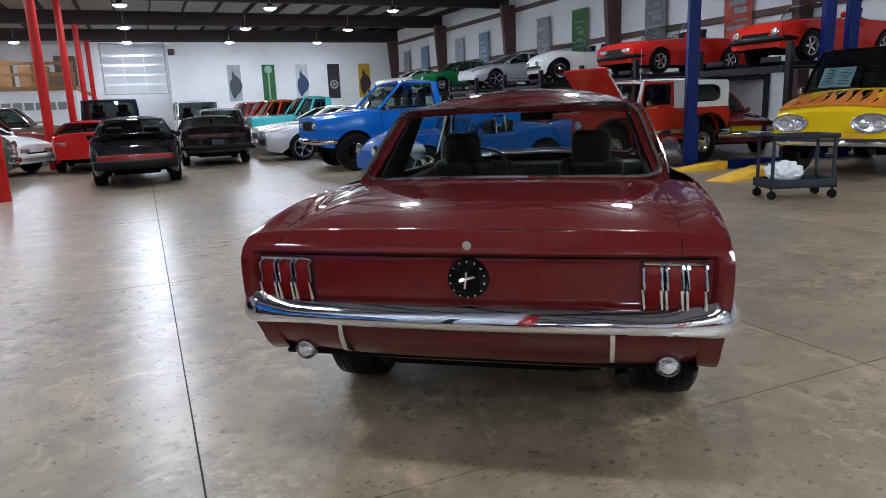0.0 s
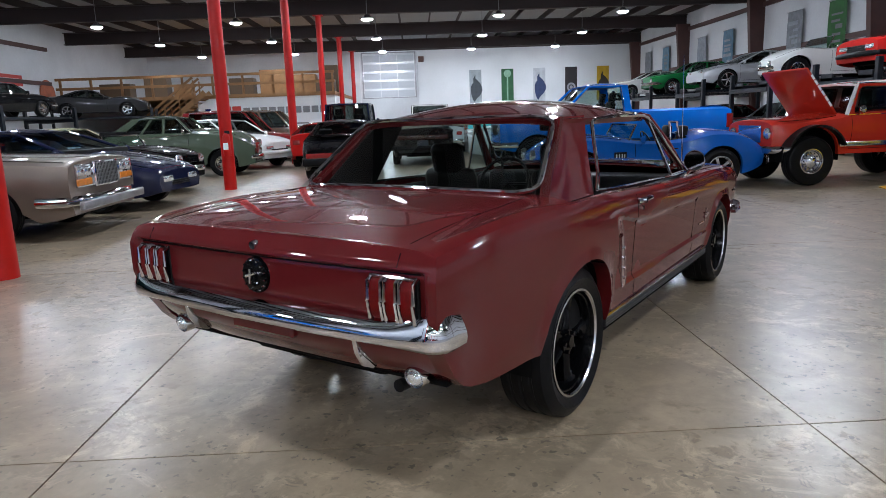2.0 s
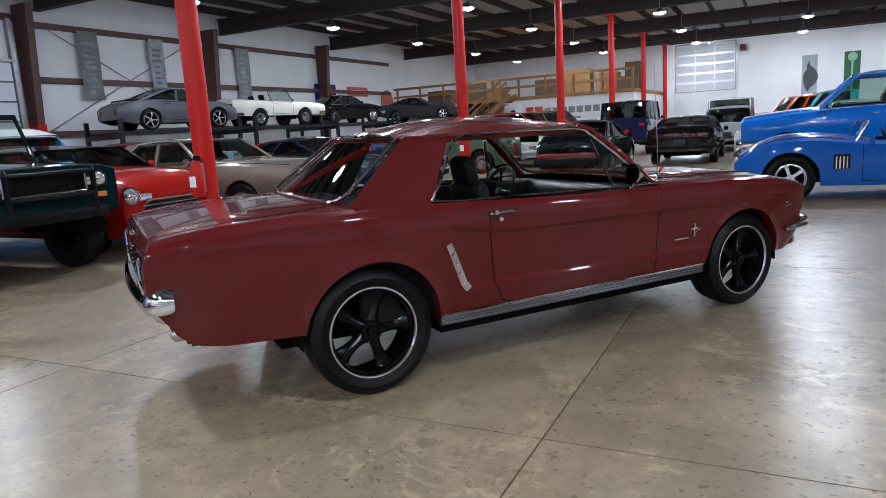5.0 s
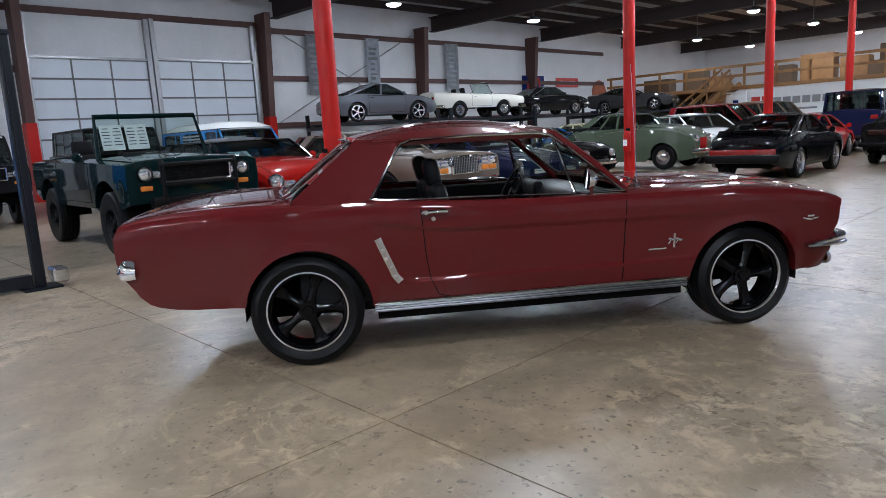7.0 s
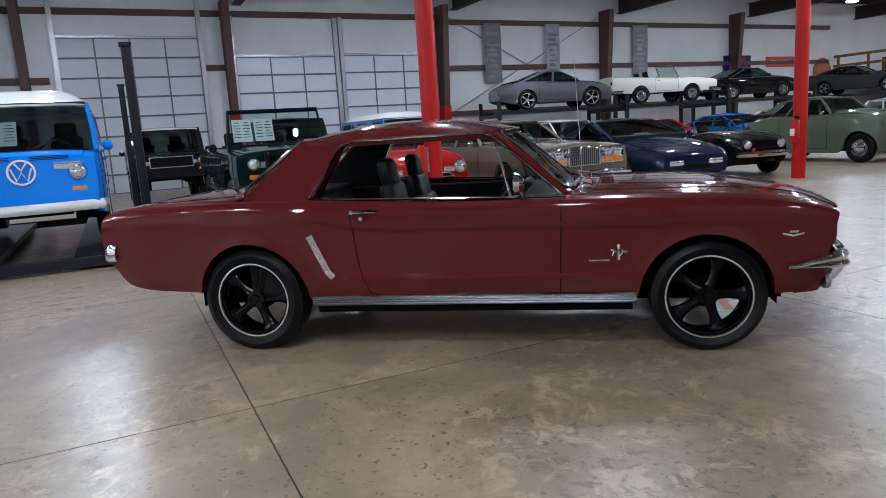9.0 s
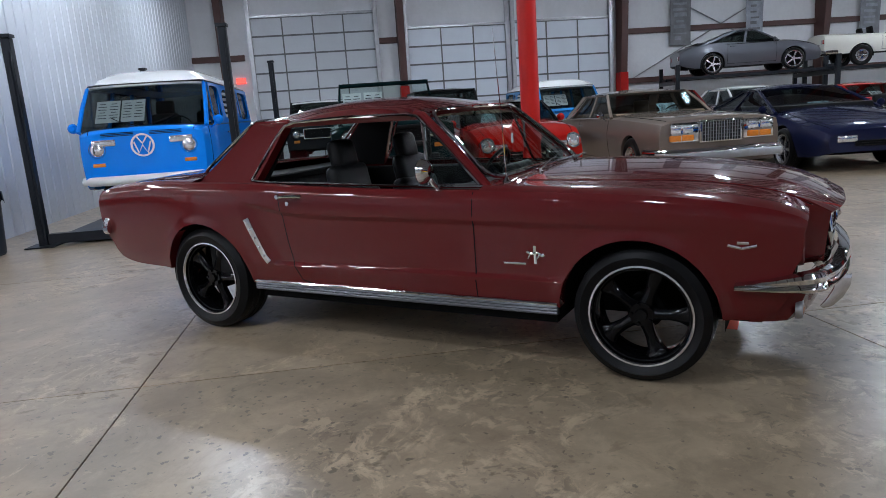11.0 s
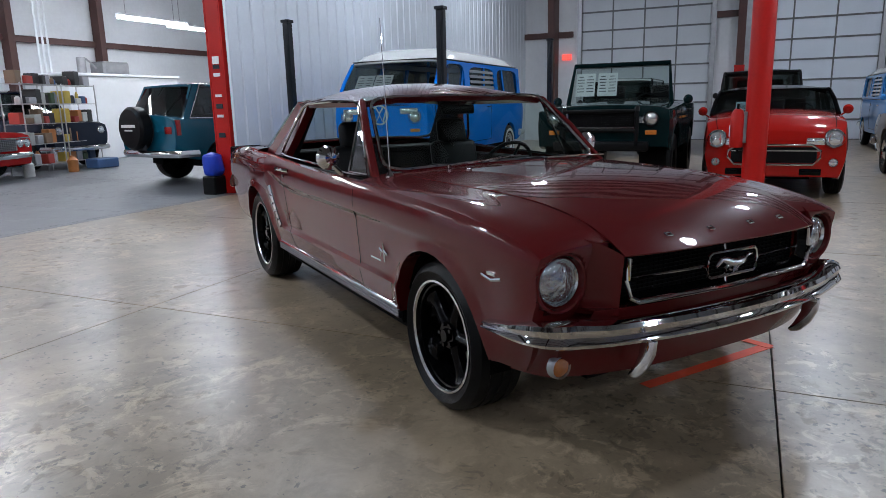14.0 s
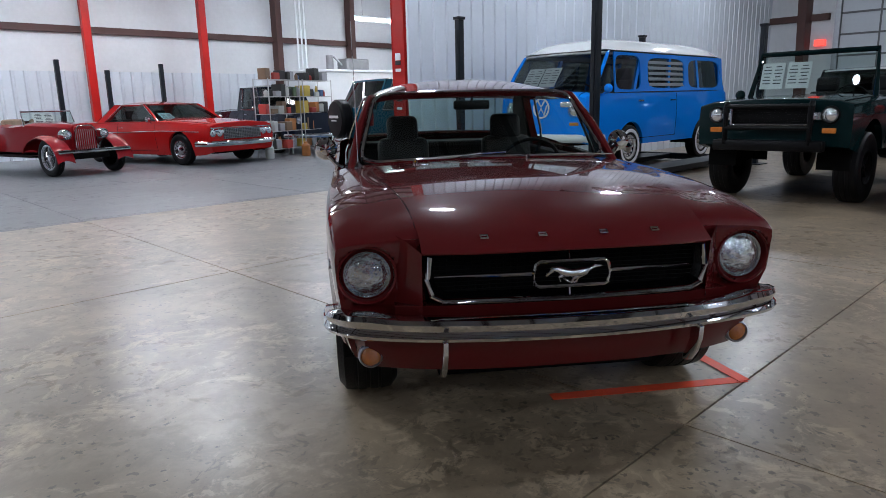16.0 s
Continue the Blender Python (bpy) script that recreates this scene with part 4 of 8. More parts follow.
bm = bmesh.new()
shell(bm, C_XS, lambda x: lerp(C_BOT, x), c_top, c_lat, c_crown, C_ARCHES, C_ROWS, 46, (-1.4, 0.6, 1), 0.02, topf=c_panel, warp=c_warp, cap_cols=110)
part("body", bm, MAROON, coupe, smooth=24)
bm = bmesh.new()
wheel_wells(bm, C_ARCHES, 0.84, 0.235, -1.75, 1.85, 0.36, 0.33)
box(bm, -2.12, -1.74, -0.38, 0.38, 0.34, 0.46, 0.04, 2)
part("underside", bm, UNDERBODY, coupe)
for x, y, r in ((1.37, 0.7, 0.316), (-1.362, 0.715, 0.332)):
    for s in (1, -1):
        wheel(coupe, x, s * y, r, 0.235, 0.245, "black", 44)


def on_side(x, z, s, out=0.0):
    zb, zt = lerp(C_BOT, x), c_top(x)
    return Vector((x, s * (c_lat(x, min(1, max(0, (z - zb) / (zt - zb)))) + out), z))


def strip(bm, pts, w, out, s, mi=0):
    """A narrow raised band along points (x, z) of the side."""
    prev = None
    for i, (x, z) in enumerate(pts):
        a = pts[max(0, i - 1)]
        b = pts[min(len(pts) - 1, i + 1)]
        d = Vector((b[0] - a[0], b[1] - a[1])).normalized()
        n = Vector((-d.y, d.x)) * w / 2
        ring = [bm.verts.new(on_side(x + k * n.x, z + k * n.y, s, o)) for k, o in ((-1, -0.004), (-1, out * 0.7), (0, out), (1, out * 0.7), (1, -0.004))]
        if prev:
            for p in range(4):
                bm.faces.new((prev[p], ring[p], ring[p + 1], prev[p + 1])).material_index = mi
        prev = ring


def dense(pts, n=8):
    return [(a[0] + (b[0] - a[0]) * k / n, a[1] + (b[1] - a[1]) * k / n) for a, b in zip(pts, pts[1:]) for k in range(n)] + [pts[-1]]


for s in (1, -1):
    bm = bmesh.new()
    strip(bm, dense([(0.575, 0.89), (0.565, 0.6), (0.555, 0.345)]), 0.006, 0.0012, s)
    strip(bm, dense([(-0.672, 0.905), (-0.65, 0.6), (-0.63, 0.47), (-0.585, 0.37), (-0.5, 0.345)]), 0.006, 0.0012, s)
    strip(bm, dense([(-0.5, 0.343), (0.555, 0.343)], 16), 0.005, 0.0012, s)
    part("door_gap", bm, UNDERBODY, coupe)
    # sill moulding with ribs: highlight coloured into its top edge, dark reflection into the ribs
    bm = bmesh.new()
    for z in (0.297, 0.311, 0.325):
        tube(bm, [(-0.97 + 1.95 * k / 12, s * 0.805, z) for k in range(13)], 0.0072, 6)
    box(bm, -0.97, 0.98, s * 0.79 - 0.012, s * 0.79 + 0.012, 0.287, 0.35)
    sill = part("sill_moulding", bm, SILL_SHADED, coupe, "ribbed alloy sill moulding")
    bm = bmesh.new()
    tube(bm, [(-0.97 + 1.95 * k / 12, s * 0.806, 0.343) for k in range(13)], 0.01, 8)
    part("lit_edge", bm, CHROME, sill, "upper edge coloured bright as its highlight")
    # quarter ornament ahead of the rear wheel
    bm = bmesh.new()
    strip(bm, dense([(-0.93, 0.738), (-0.912, 0.69), (-0.84, 0.51), (-0.81, 0.472)]), 0.04, 0.012, s)
    ornament = part("quarter_trim", bm, ALLOY, coupe, "slanted bright vane ahead of the wheel")
    for k in range(4):
        x, z = -0.906 + 0.0215 * k, 0.675 - 0.054 * k
        bm = bmesh.new()
        cyl(bm, on_side(x, z, s), on_side(x, z, s, 0.019), 0.008, seg=10)
        part("stud", bm, CHROME, ornament)
    # handle and lock
    bm = bmesh.new()
    tube(bm, [on_side(-0.66, 0.868, s, 0.004), on_side(-0.645, 0.872, s, 0.028), on_side(-0.58, 0.874, s, 0.032), on_side(-0.52, 0.873, s, 0.026), on_side(-0.505, 0.87, s, 0.003)], [0.013, 0.011, 0.009, 0.011, 0.012], 8)
    cyl(bm, on_side(-0.645, 0.873, s, 0.02), on_side(-0.645, 0.873, s, 0.042), 0.013, seg=10)
    cyl(bm, on_side(-0.6, 0.83, s), on_side(-0.6, 0.83, s, 0.008), 0.013, seg=12)
    part("door_handle", bm, CHROME, coupe)
    # fender badge: a small running animal on a bar, and a script under it
    bm = bmesh.new()
    strip(bm, dense([(0.885, 0.542), (0.885, 0.632)], 3), 0.013, 0.006, s)
    strip(bm, dense([(0.845, 0.602), (0.868, 0.592), (0.9, 0.598), (0.922, 0.584), (0.932, 0.592)], 2), 0.013, 0.009, s)
    for x in (0.862, 0.908):
        strip(bm, dense([(x, 0.59), (x - 0.014, 0.567)], 2), 0.007, 0.008, s)
    strip(bm, dense([(0.72, 0.54), (0.835, 0.54)], 4), 0.009, 0.004, s)
    part("fender_badge", bm, CHROME, coupe, "chrome running-animal badge")
    bm = bmesh.new()
    strip(bm, dense([(1.735, 0.665), (1.79, 0.652), (1.845, 0.665)], 3), 0.011, 0.006, s)
    strip(bm, dense([(1.77, 0.675), (1.815, 0.675)], 3), 0.012, 0.005, s)
    part("engine_badge", bm, CHROME, coupe)



def wrap_line(x_end, x_mid, hw, z, sign, back, thin, rad=0.06):
    """A bumper's run: bowed across the car, then round the corners and along the flanks, growing thinner."""
    pts = []
    for i in range(25):
        t = -1 + 2 * i / 24
        x = x_mid + (x_end - x_mid) * abs(t) ** 2.2
        a = math.copysign(abs(t) ** 4, t) * 0.24
        pts.append(((x, hw * t * 0.965, z), (sign * math.cos(a), math.sin(a)), 1.0))
    for s in (-1, 1):
        corner = []
        for k in range(1, 7):
            a = math.pi / 2 * k / 6
            corner.append(((x_end - sign * rad * (1 - math.cos(a)), s * (hw * 0.965 + rad * math.sin(a)), z), (sign * math.cos(a), s * math.sin(a)), 1.0 - (1 - thin) * 0.4 * k / 6))
        for k in range(1, 6):
            corner.append(((x_end - sign * (rad + (back - rad) * k / 5), s * (hw * 0.965 + rad + 0.008 * k / 5), z), (0, s), 1.0 - (1 - thin) * (0.4 + 0.6 * k / 5)))
        pts = corner[::-1] + pts if s < 0 else pts + corner
    return pts


# cabin top: roof, posts and glass
greenhouse(coupe, -1.45, -1.0, 0.17, 0.62, 1.298, 0.735, 0.605, lambda x: c_top(x) + 0.004, MAROON, COUPE_GLASS, (), (0.5, 0.25), 0.078, side_glass=False, ybr=0.735, bulge=0.09, bow=0.085, post=0.8)
# the roof's quarters swell from the belt into the deck
for s in (1, -1):
    bm = bmesh.new()
    belt = c_top(-0.9) + 0.012
    rail = [(-0.955, 0.74, belt), (-0.9, 0.722, 1.03), (-0.8, 0.655, 1.2), (-0.75, 0.628, 1.262), (-0.68, 0.617, 1.283), (-0.3, 0.612, 1.292), (0.1, 0.61, 1.285), (0.17, 0.615, 1.27), (0.3, 0.655, 1.165), (0.58, 0.745, 0.915)]
    tube(bm, [(x, s * (y + 0.012), z) for x, y, z in rail], 0.009, 6)
    tube(bm, [(-0.955, s * 0.752, belt), (-0.8, s * 0.762, belt - 0.012), (-0.3, s * 0.77, 0.93), (0.3, s * 0.765, 0.91), (0.6, s * 0.757, 0.908)], 0.0075, 6)
    part("window_moulding", bm, CHROME, coupe)
    # quarter-light in its bright frame
    bm = bmesh.new()
    a, b, c = (0.285, 0.745, 0.915), (0.19, 0.618, 1.262), (0.565, 0.748, 0.918)
    p = [Vector((q[0], s * q[1], q[2])) for q in (a, b, c)]
    tube(bm, [p[0], p[1]], 0.009, 6)
    tube(bm, [p[0], p[2]], 0.006, 6)
    vent = part("quarter_light", bm, CHROME, coupe)
    bm = bmesh.new()
    bm.faces.new([bm.verts.new(q) for q in p])
    o = part("pane", bm, GLASS, vent)
    o.visible_shadow = False
    # round mirror on a stalk
    bm = bmesh.new()
    m = Matrix.Translation((0.33, s * 0.875, 1.0)) @ pose(0, 0, 0, 0, -90, 0)
    lathe(bm, [(0.0, -0.045), (0.03, -0.042), (0.055, -0.02), (0.064, 0.008), (0.06, 0.014), (0.0, 0.014)], 20, m)
    tube(bm, [(0.36, s * 0.79, 0.89), (0.365, s * 0.82, 0.915), (0.35, s * 0.862, 0.965)], [0.022, 0.012, 0.014], 8)
    part("door_mirror", bm, CHROME, coupe)

# bright surrounds lying on the front and rear glass
for xb, xt, sg, name in ((0.62, 0.17, 1, "windscreen_surround"), (-1.45, -1.0, -1, "rear_surround")):
    bm = bmesh.new()
    loop = []
    for k in range(120):
        c, d = math.cos(2 * math.pi * k / 120), math.sin(2 * math.pi * k / 120)
        u = 0.5 + 0.472 * math.copysign(abs(c) ** 0.2, c)
        v = 0.5 + 0.455 * math.copysign(abs(d) ** 0.2, d)
        x = xb + (xt - xb) * v + sg * (0.36 * u * (1 - u) + 0.008)
        y = (2 * u - 1) * (0.735 - 0.13 * v)
        loop.append(Vector((x, y, max(c_top(xb) + 0.012 + (1.298 - c_top(xb)) * v + 0.012, c_deck(x, y) + 0.008))))
    tube(bm, loop, 0.0105, 8, closed=True)
    part(name, bm, CHROME, coupe)
# dark lining under the roof and inside its quarters
bm = bmesh.new()
patch(bm, lambda u, v: Vector((-1.0 + 1.15 * u, -0.58 + 1.16 * v, 1.278 + 0.03 * (1 - (2 * v - 1) ** 4))), 4, 8)
for s in (1, -1):
    patch(bm, quad((-1.42, s * 0.645, 0.92), (-0.93, s * 0.655, 0.92), (-0.745, s * 0.545, 1.29), (-1.0, s * 0.54, 1.29)), 2, 2)
solid(bm, 0.006)
part("headliner", bm, CABIN, coupe)

# cowl, wipers, aerial
for y0 in (-0.4, 0.2):
    bm = bmesh.new()
    cyl(bm, (0.77, y0, c_deck(0.77, y0) - 0.01), (0.77, y0, c_deck(0.77, y0) + 0.022), 0.012, seg=10)
    tube(bm, [(0.77, y0, c_deck(0.77, y0) + 0.018), (0.735, y0 + 0.2, c_deck(0.74, y0 + 0.2) + 0.02), (0.7, y0 + 0.36, c_deck(0.72, y0 + 0.36) + 0.028)], 0.0045, 5)
    tube(bm, [(0.725, y0 + 0.12, c_deck(0.72, y0 + 0.12) + 0.02), (0.68, y0 + 0.5, c_deck(0.7, y0 + 0.5) + 0.03)], 0.004, 5)
    part("wiper", bm, CHROME, coupe)
bm = bmesh.new()
lathe(bm, [(0.022, 0), (0.02, 0.012), (0.008, 0.03), (0.006, 0.05)], 10, Matrix.Translation((0.7, -0.695, c_deck(0.7, -0.695) - 0.004)))
tube(bm, [(0.7, -0.695, 0.94), (0.685, -0.698, 1.3), (0.665, -0.7, 1.66)], [0.0035, 0.0028, 0.002], 5)
part("aerial", bm, CHROME, coupe)

# cabin
bm = bmesh.new()
box(bm, -1.35, 0.62, -0.7, 0.7, 0.3, 0.36)
box(bm, -0.9, 0.6, -0.1, 0.1, 0.36, 0.48, 0.04, 2)
for s in (1, -1):
    box(bm, -1.4, 0.6, s * 0.735 - 0.025, s * 0.735 + 0.025, 0.34, 0.895, 0.012)
    box(bm, -0.5, 0.1, s * 0.68 - 0.03, s * 0.68 + 0.03, 0.66, 0.71, 0.02, 2)
box(bm, -1.46, -1.12, -0.7, 0.7, 0.9, 0.945, 0.01)
part("cabin_lining", bm, CABIN, coupe)
bm = bmesh.new()
box(bm, 0.32, 0.66, -0.72, 0.72, 0.68, 0.895, 0.05, 3)
box(bm, 0.28, 0.36, 0.18, 0.58, 0.74, 0.93, 0.04, 3)
part("dashboard", bm, VINYL, coupe)
for y in (-0.37, 0.37):
    bm = bmesh.new()
    box(bm, -0.42, 0.1, y - 0.26, y + 0.26, 0.44, 0.6, 0.05, 3)
    m = Matrix.Translation((-0.42, 0, 0.5)) @ pose(0, 0, 0, 0, -12, 0)
    box(bm, -0.06, 0.07, y - 0.235, y + 0.235, 0.0, 0.36, 0.05, 3, m=m)
    box(bm, -0.055, 0.05, y - 0.18, y + 0.18, 0.26, 0.52, 0.05, 3, m=m)
    box(bm, -0.05, 0.045, y - 0.11, y + 0.11, 0.48, 0.675, 0.045, 3, m=m)
    part("front_seat", bm, VINYL, coupe)
bm = bmesh.new()
box(bm, -1.12, -0.62, -0.66, 0.66, 0.42, 0.6, 0.06, 3)
box(bm, -0.08, 0.06, -0.66, 0.66, 0, 0.46, 0.05, 3, m=Matrix.Translation((-1.08, 0, 0.5)) @ pose(0, 0, 0, 0, -18, 0))
part("rear_bench", bm, VINYL, coupe)
steering(coupe, 0.14, 0.37, 0.85, 0.19)
bm = bmesh.new()
box(bm, 0.18, 0.2, -0.11, 0.11, 1.2, 1.255, 0.012, 2)
tube(bm, [(0.2, 0, 1.25), (0.22, 0, 1.3)], 0.008, 6)
part("rear_view_mirror", bm, BLACK_TRIM, coupe)


def plate(bm, pts, y, w=0.008):
    """An upright plate along the car, from its outline in (x, z)."""
    rings = [[bm.verts.new((px, y + o, pz)) for px, pz in pts] for o in (-w, w)]
    bm.faces.new(rings[0])
    bm.faces.new(rings[1][::-1])
    for k in range(len(pts)):
        bm.faces.new((rings[0][k - 1], rings[0][k], rings[1][k], rings[1][k - 1]))
    bmesh.ops.recalc_face_normals(bm, faces=bm.faces)


# tail: lid gap, lamps, filler cap, bumper
bm = bmesh.new()
tube(bm, [(tail_x(y, 0.842) - 0.001, y, 0.842) for y in (-0.74, -0.5, -0.25, 0, 0.25, 0.5, 0.74)], 0.0035, 5)
for s in (1, -1):
    line = [(x, s * y) for x, y in ((-1.5, 0.64), (-1.56, 0.655), (-1.7, 0.66), (-1.9, 0.66), (-2.1, 0.66), (-2.25, 0.66), (-2.3, 0.66))]
    tube(bm, [(x, y, c_deck(x, y) + 0.0005) for x, y in line] + [(tail_x(0.66, 0.9) - 0.001, s * 0.66, 0.9), (tail_x(0.66, 0.86) - 0.001, s * 0.66, 0.86)], 0.002, 5)
part("boot_gap", bm, UNDERBODY, coupe)
for s in (1, -1):
    lampg = new("tail_light_cluster")
    lampg.parent = coupe
    xl = tail_x(0.64, 0.75)
    bm = bmesh.new()
    box(bm, xl - 0.008, xl + 0.02, s * 0.64 - 0.096, s * 0.64 + 0.096, 0.676, 0.828, 0.004)
    part("lamp_housing", bm, BLACK_TRIM, lampg)
    bm = bmesh.new()
    for k in range(3):
        yc = s * 0.64 + (k - 1) * 0.06
        patch(bm, lambda u, v: Vector((xl - 0.012 - 0.018 * math.sin(math.pi * v) ** 0.5, yc - 0.024 + 0.048 * u, 0.684 + 0.136 * v)), 2, 8)
    part("lens", bm, LENS_DEEP, lampg)
    bm = bmesh.new()
    for k in range(4):
        yc = s * 0.64 + (k - 1.5) * 0.0605
        for o in ((-0.0075, 0.0075) if k in (1, 2) else (0.0,)):
            tube(bm, [(xl - 0.002, yc + o, 0.674), (xl - 0.026, yc + o, 0.688), (xl - 0.033, yc + o, 0.75), (xl - 0.026, yc + o, 0.814), (xl - 0.002, yc + o, 0.83)], 0.0068, 8)
    for z in (0.676, 0.828):
        tube(bm, [(xl - 0.012, s * 0.64 - 0.092, z), (xl - 0.014, s * 0.64, z), (xl - 0.012, s * 0.64 + 0.092, z)], 0.006, 6)
    part("lamp_bezel", bm, CHROME, lampg)
    lamp_unit(coupe, "reversing_lamp", (-2.275, s * 0.64, 0.462), 0.038, LENS_CLEAR, axis=(-1, 0, -0.15), depth=0.05)
    # thin overrider blade under the bumper
    bm = bmesh.new()
    plate(bm, ((-2.385, 0.61), (-2.372, 0.54), (-2.34, 0.485), (-2.29, 0.462), (-2.262, 0.47), (-2.3, 0.51), (-2.325, 0.56), (-2.33, 0.61)), s * 0.46, 0.009)
    bmesh.ops.bevel(bm, geom=bm.edges[:], offset=0.0035, segments=2, affect="EDGES", profile=0.5)
    part("overrider", bm, CHROME, coupe)
bm = bmesh.new()
xc = tail_x(0, 0.77)
back = Matrix.Translation((xc + 0.004, 0, 0.77)) @ pose(0, 0, 0, 0, -90, 0)
lathe(bm, [(0.0, 0.03), (0.034, 0.03), (0.04, 0.02), (0.066, 0.016), (0.07, 0.0)], 30, back, mi=0)
for k in range(14):
    a = 2 * math.pi * k / 14
    p = back @ Vector((0.059 * math.cos(a), 0.057 * math.sin(a), 0.014))
    q = back @ Vector((0.059 * math.cos(a), 0.057 * math.sin(a), 0.026))
    cyl(bm, p, q, 0.0045, 0.003, 8, 1)
tube(bm, [(xc - 0.03, 0.008, 0.742), (xc - 0.032, 0.0, 0.798)], 0.005, 6, 1)
tube(bm, [(xc - 0.032, 0.024, 0.768), (xc - 0.034, 0.0, 0.776), (xc - 0.032, -0.026, 0.785)], 0.006, 6, 1)
part("filler_cap", bm, [BLACK_GLOSS, CHROME], coupe, "black filler cap ringed with chrome studs")
bm = bmesh.new()
cyl(bm, (tail_x(0, 0.883) + 0.01, 0, 0.883), (tail_x(0, 0.883) - 0.012, 0, 0.881), 0.018, 0.015, 18)
part("boot_lock", bm, CHROME, coupe)
bm = bmesh.new()
run = []
for (x, y, z), n, k in wrap_line(-2.375, -2.415, 0.782, 0.642, -1, 0.095, 0.8):
    grow = smooth(abs(y), 0.6, 0.84)
    run.append(((x, y, z + 0.014 * grow), n, k * (1 + 0.62 * grow)))
blade(bm, run, [(0, -0.037), (0.014, -0.038), (0.026, -0.03), (0.03, -0.014), (0.027, 0.0), (0.022, 0.012), (0.012, 0.028), (0.004, 0.038), (-0.02, 0.042), (-0.03, 0.03)])
part("rear_bumper", bm, CHROME, coupe)
bm = bmesh.new()

def valance(u, v):
    y = -0.8 + 1.6 * u
    return Vector((-2.375 + 0.05 * (2 * u - 1) ** 4 + 0.17 * v * v, y * (1 - 0.1 * v * v * abs(2 * u - 1)), 0.63 - 0.22 * v))


patch(bm, valance, 16, 6)
box(bm, -2.385, -2.33, -0.165, 0.165, 0.545, 0.6, 0.01)
part("rear_valance", bm, MAROON, coupe)
bm = bmesh.new()
cyl(bm, (-2.0, -0.5, 0.36), (-2.2, -0.5, 0.37), 0.024, seg=14)
part("tail_pipe", bm, BLACK_TRIM, coupe)
# hidden plates added to stop lamplight leaking through the body onto the concrete
bm = bmesh.new()
box(bm, -2.24, -1.66, -0.74, 0.74, 0.425, 0.445, 0.006)
part("boot_light_seal", bm, UNDERBODY, coupe)
bm = bmesh.new()
box(bm, 1.72, 1.98, -0.7, 0.7, 0.345, 0.365, 0.006)
part("nose_light_seal", bm, UNDERBODY, coupe)

# nose: hood, grille, lamps, bumper
HOOD_X = 1.72


def hood_z(x, y, front, t):
    """The hood's height: over the deck, then rolling down to its lip."""
    if x <= HOOD_X:
        return c_deck(x, y) + 0.0035
    z0 = c_deck(HOOD_X, y) + 0.0035
    m0 = (c_deck(HOOD_X, y) - c_deck(HOOD_X - 0.03, y)) / 0.03
    run, z1 = front - HOOD_X, 0.757 + 0.007 * (1 - t * t)
    v = (x - HOOD_X) / run
    return (2 * v ** 3 - 3 * v * v + 1) * z0 + (v ** 3 - 2 * v * v + v) * run * m0 + (3 * v * v - 2 * v ** 3) * z1 - 0.62 * run * (v ** 3 - v * v)


def lip(u, v):
    t = 2 * u - 1
    front, back = 2.172 - 0.06 * abs(t) ** 3, 0.765 + 0.06 * (1 - t * t)
    x = back + (front - back) * v
    y = t * hood_half(x)
    return Vector((x, y, hood_z(x, y, front, abs(t))))


bm = bmesh.new()
patch(bm, lip, 36, 56)
solid(bm, 0.006)
part("hood", bm, MAROON, coupe)
bm = bmesh.new()
for u in (0, 1):
    tube(bm, [lip(u, v / 20) + Vector((0, (u - 0.5) * 0.004, -0.004)) for v in range(19)], 0.0016, 6)
tube(bm, [lip(k / 10, 0) + Vector((-0.004, 0, -0.003)) for k in range(11)], 0.004, 6)
part("hood_gap", bm, UNDERBODY, coupe)
bm = bmesh.new()
for s in (1, -1):
    patch(bm, lambda u, v: Vector((1.975 + 0.132 * u - 0.02 * (1 - v) * u, s * (0.602 - 0.094 * u ** 1.3), 0.545 + (0.262 - 0.052 * u * u) * v)), 8, 6)
patch(bm, lambda u, v: Vector((2.12 - 0.05 * abs(2 * u - 1) ** 3 - 0.03 * v, -0.6 + 1.2 * u, 0.572 - 0.05 * v)), 16, 2)
patch(bm, lambda u, v: Vector((2.0 + (0.12 - 0.05 * abs(2 * u - 1) ** 3) * v, -0.6 + 1.2 * u, 0.565 + 0.007 * v)), 16, 2)
part("grille_surround", bm, MAROON, coupe)
bm = bmesh.new()
box(bm, 1.99, 2.025, -0.49, 0.49, 0.572, 0.755)
for k in range(11):
    z = 0.588 + 0.0145 * k
    box(bm, 2.025, 2.033, -0.49, 0.49, z - 0.0025, z + 0.0025)
for k in range(40):
    y = -0.488 + 0.025 * k
    box(bm, 2.02, 2.03, y - 0.002, y + 0.002, 0.575, 0.75)
part("grille_mesh", bm, UNDERBODY, coupe, smooth=0)
bm = bmesh.new()
tube(bm, [(2.102, -0.478, 0.742), (2.106, -0.492, 0.67), (2.106, -0.478, 0.61), (2.11, -0.44, 0.59), (2.128, 0, 0.584), (2.11, 0.44, 0.59), (2.106, 0.478, 0.61), (2.106, 0.492, 0.67), (2.102, 0.478, 0.742)], 0.0105, 10)
for s in (1, -1):
    tube(bm, [(2.07, s * 0.465, 0.664), (2.12, s * 0.13, 0.672)], [0.0035, 0.007], 6)
tube(bm, [(2.09, 0, 0.745), (2.1, 0, 0.712)], 0.005, 6)
tube(bm, [(2.1, 0, 0.634), (2.11, 0, 0.586)], 0.005, 6)
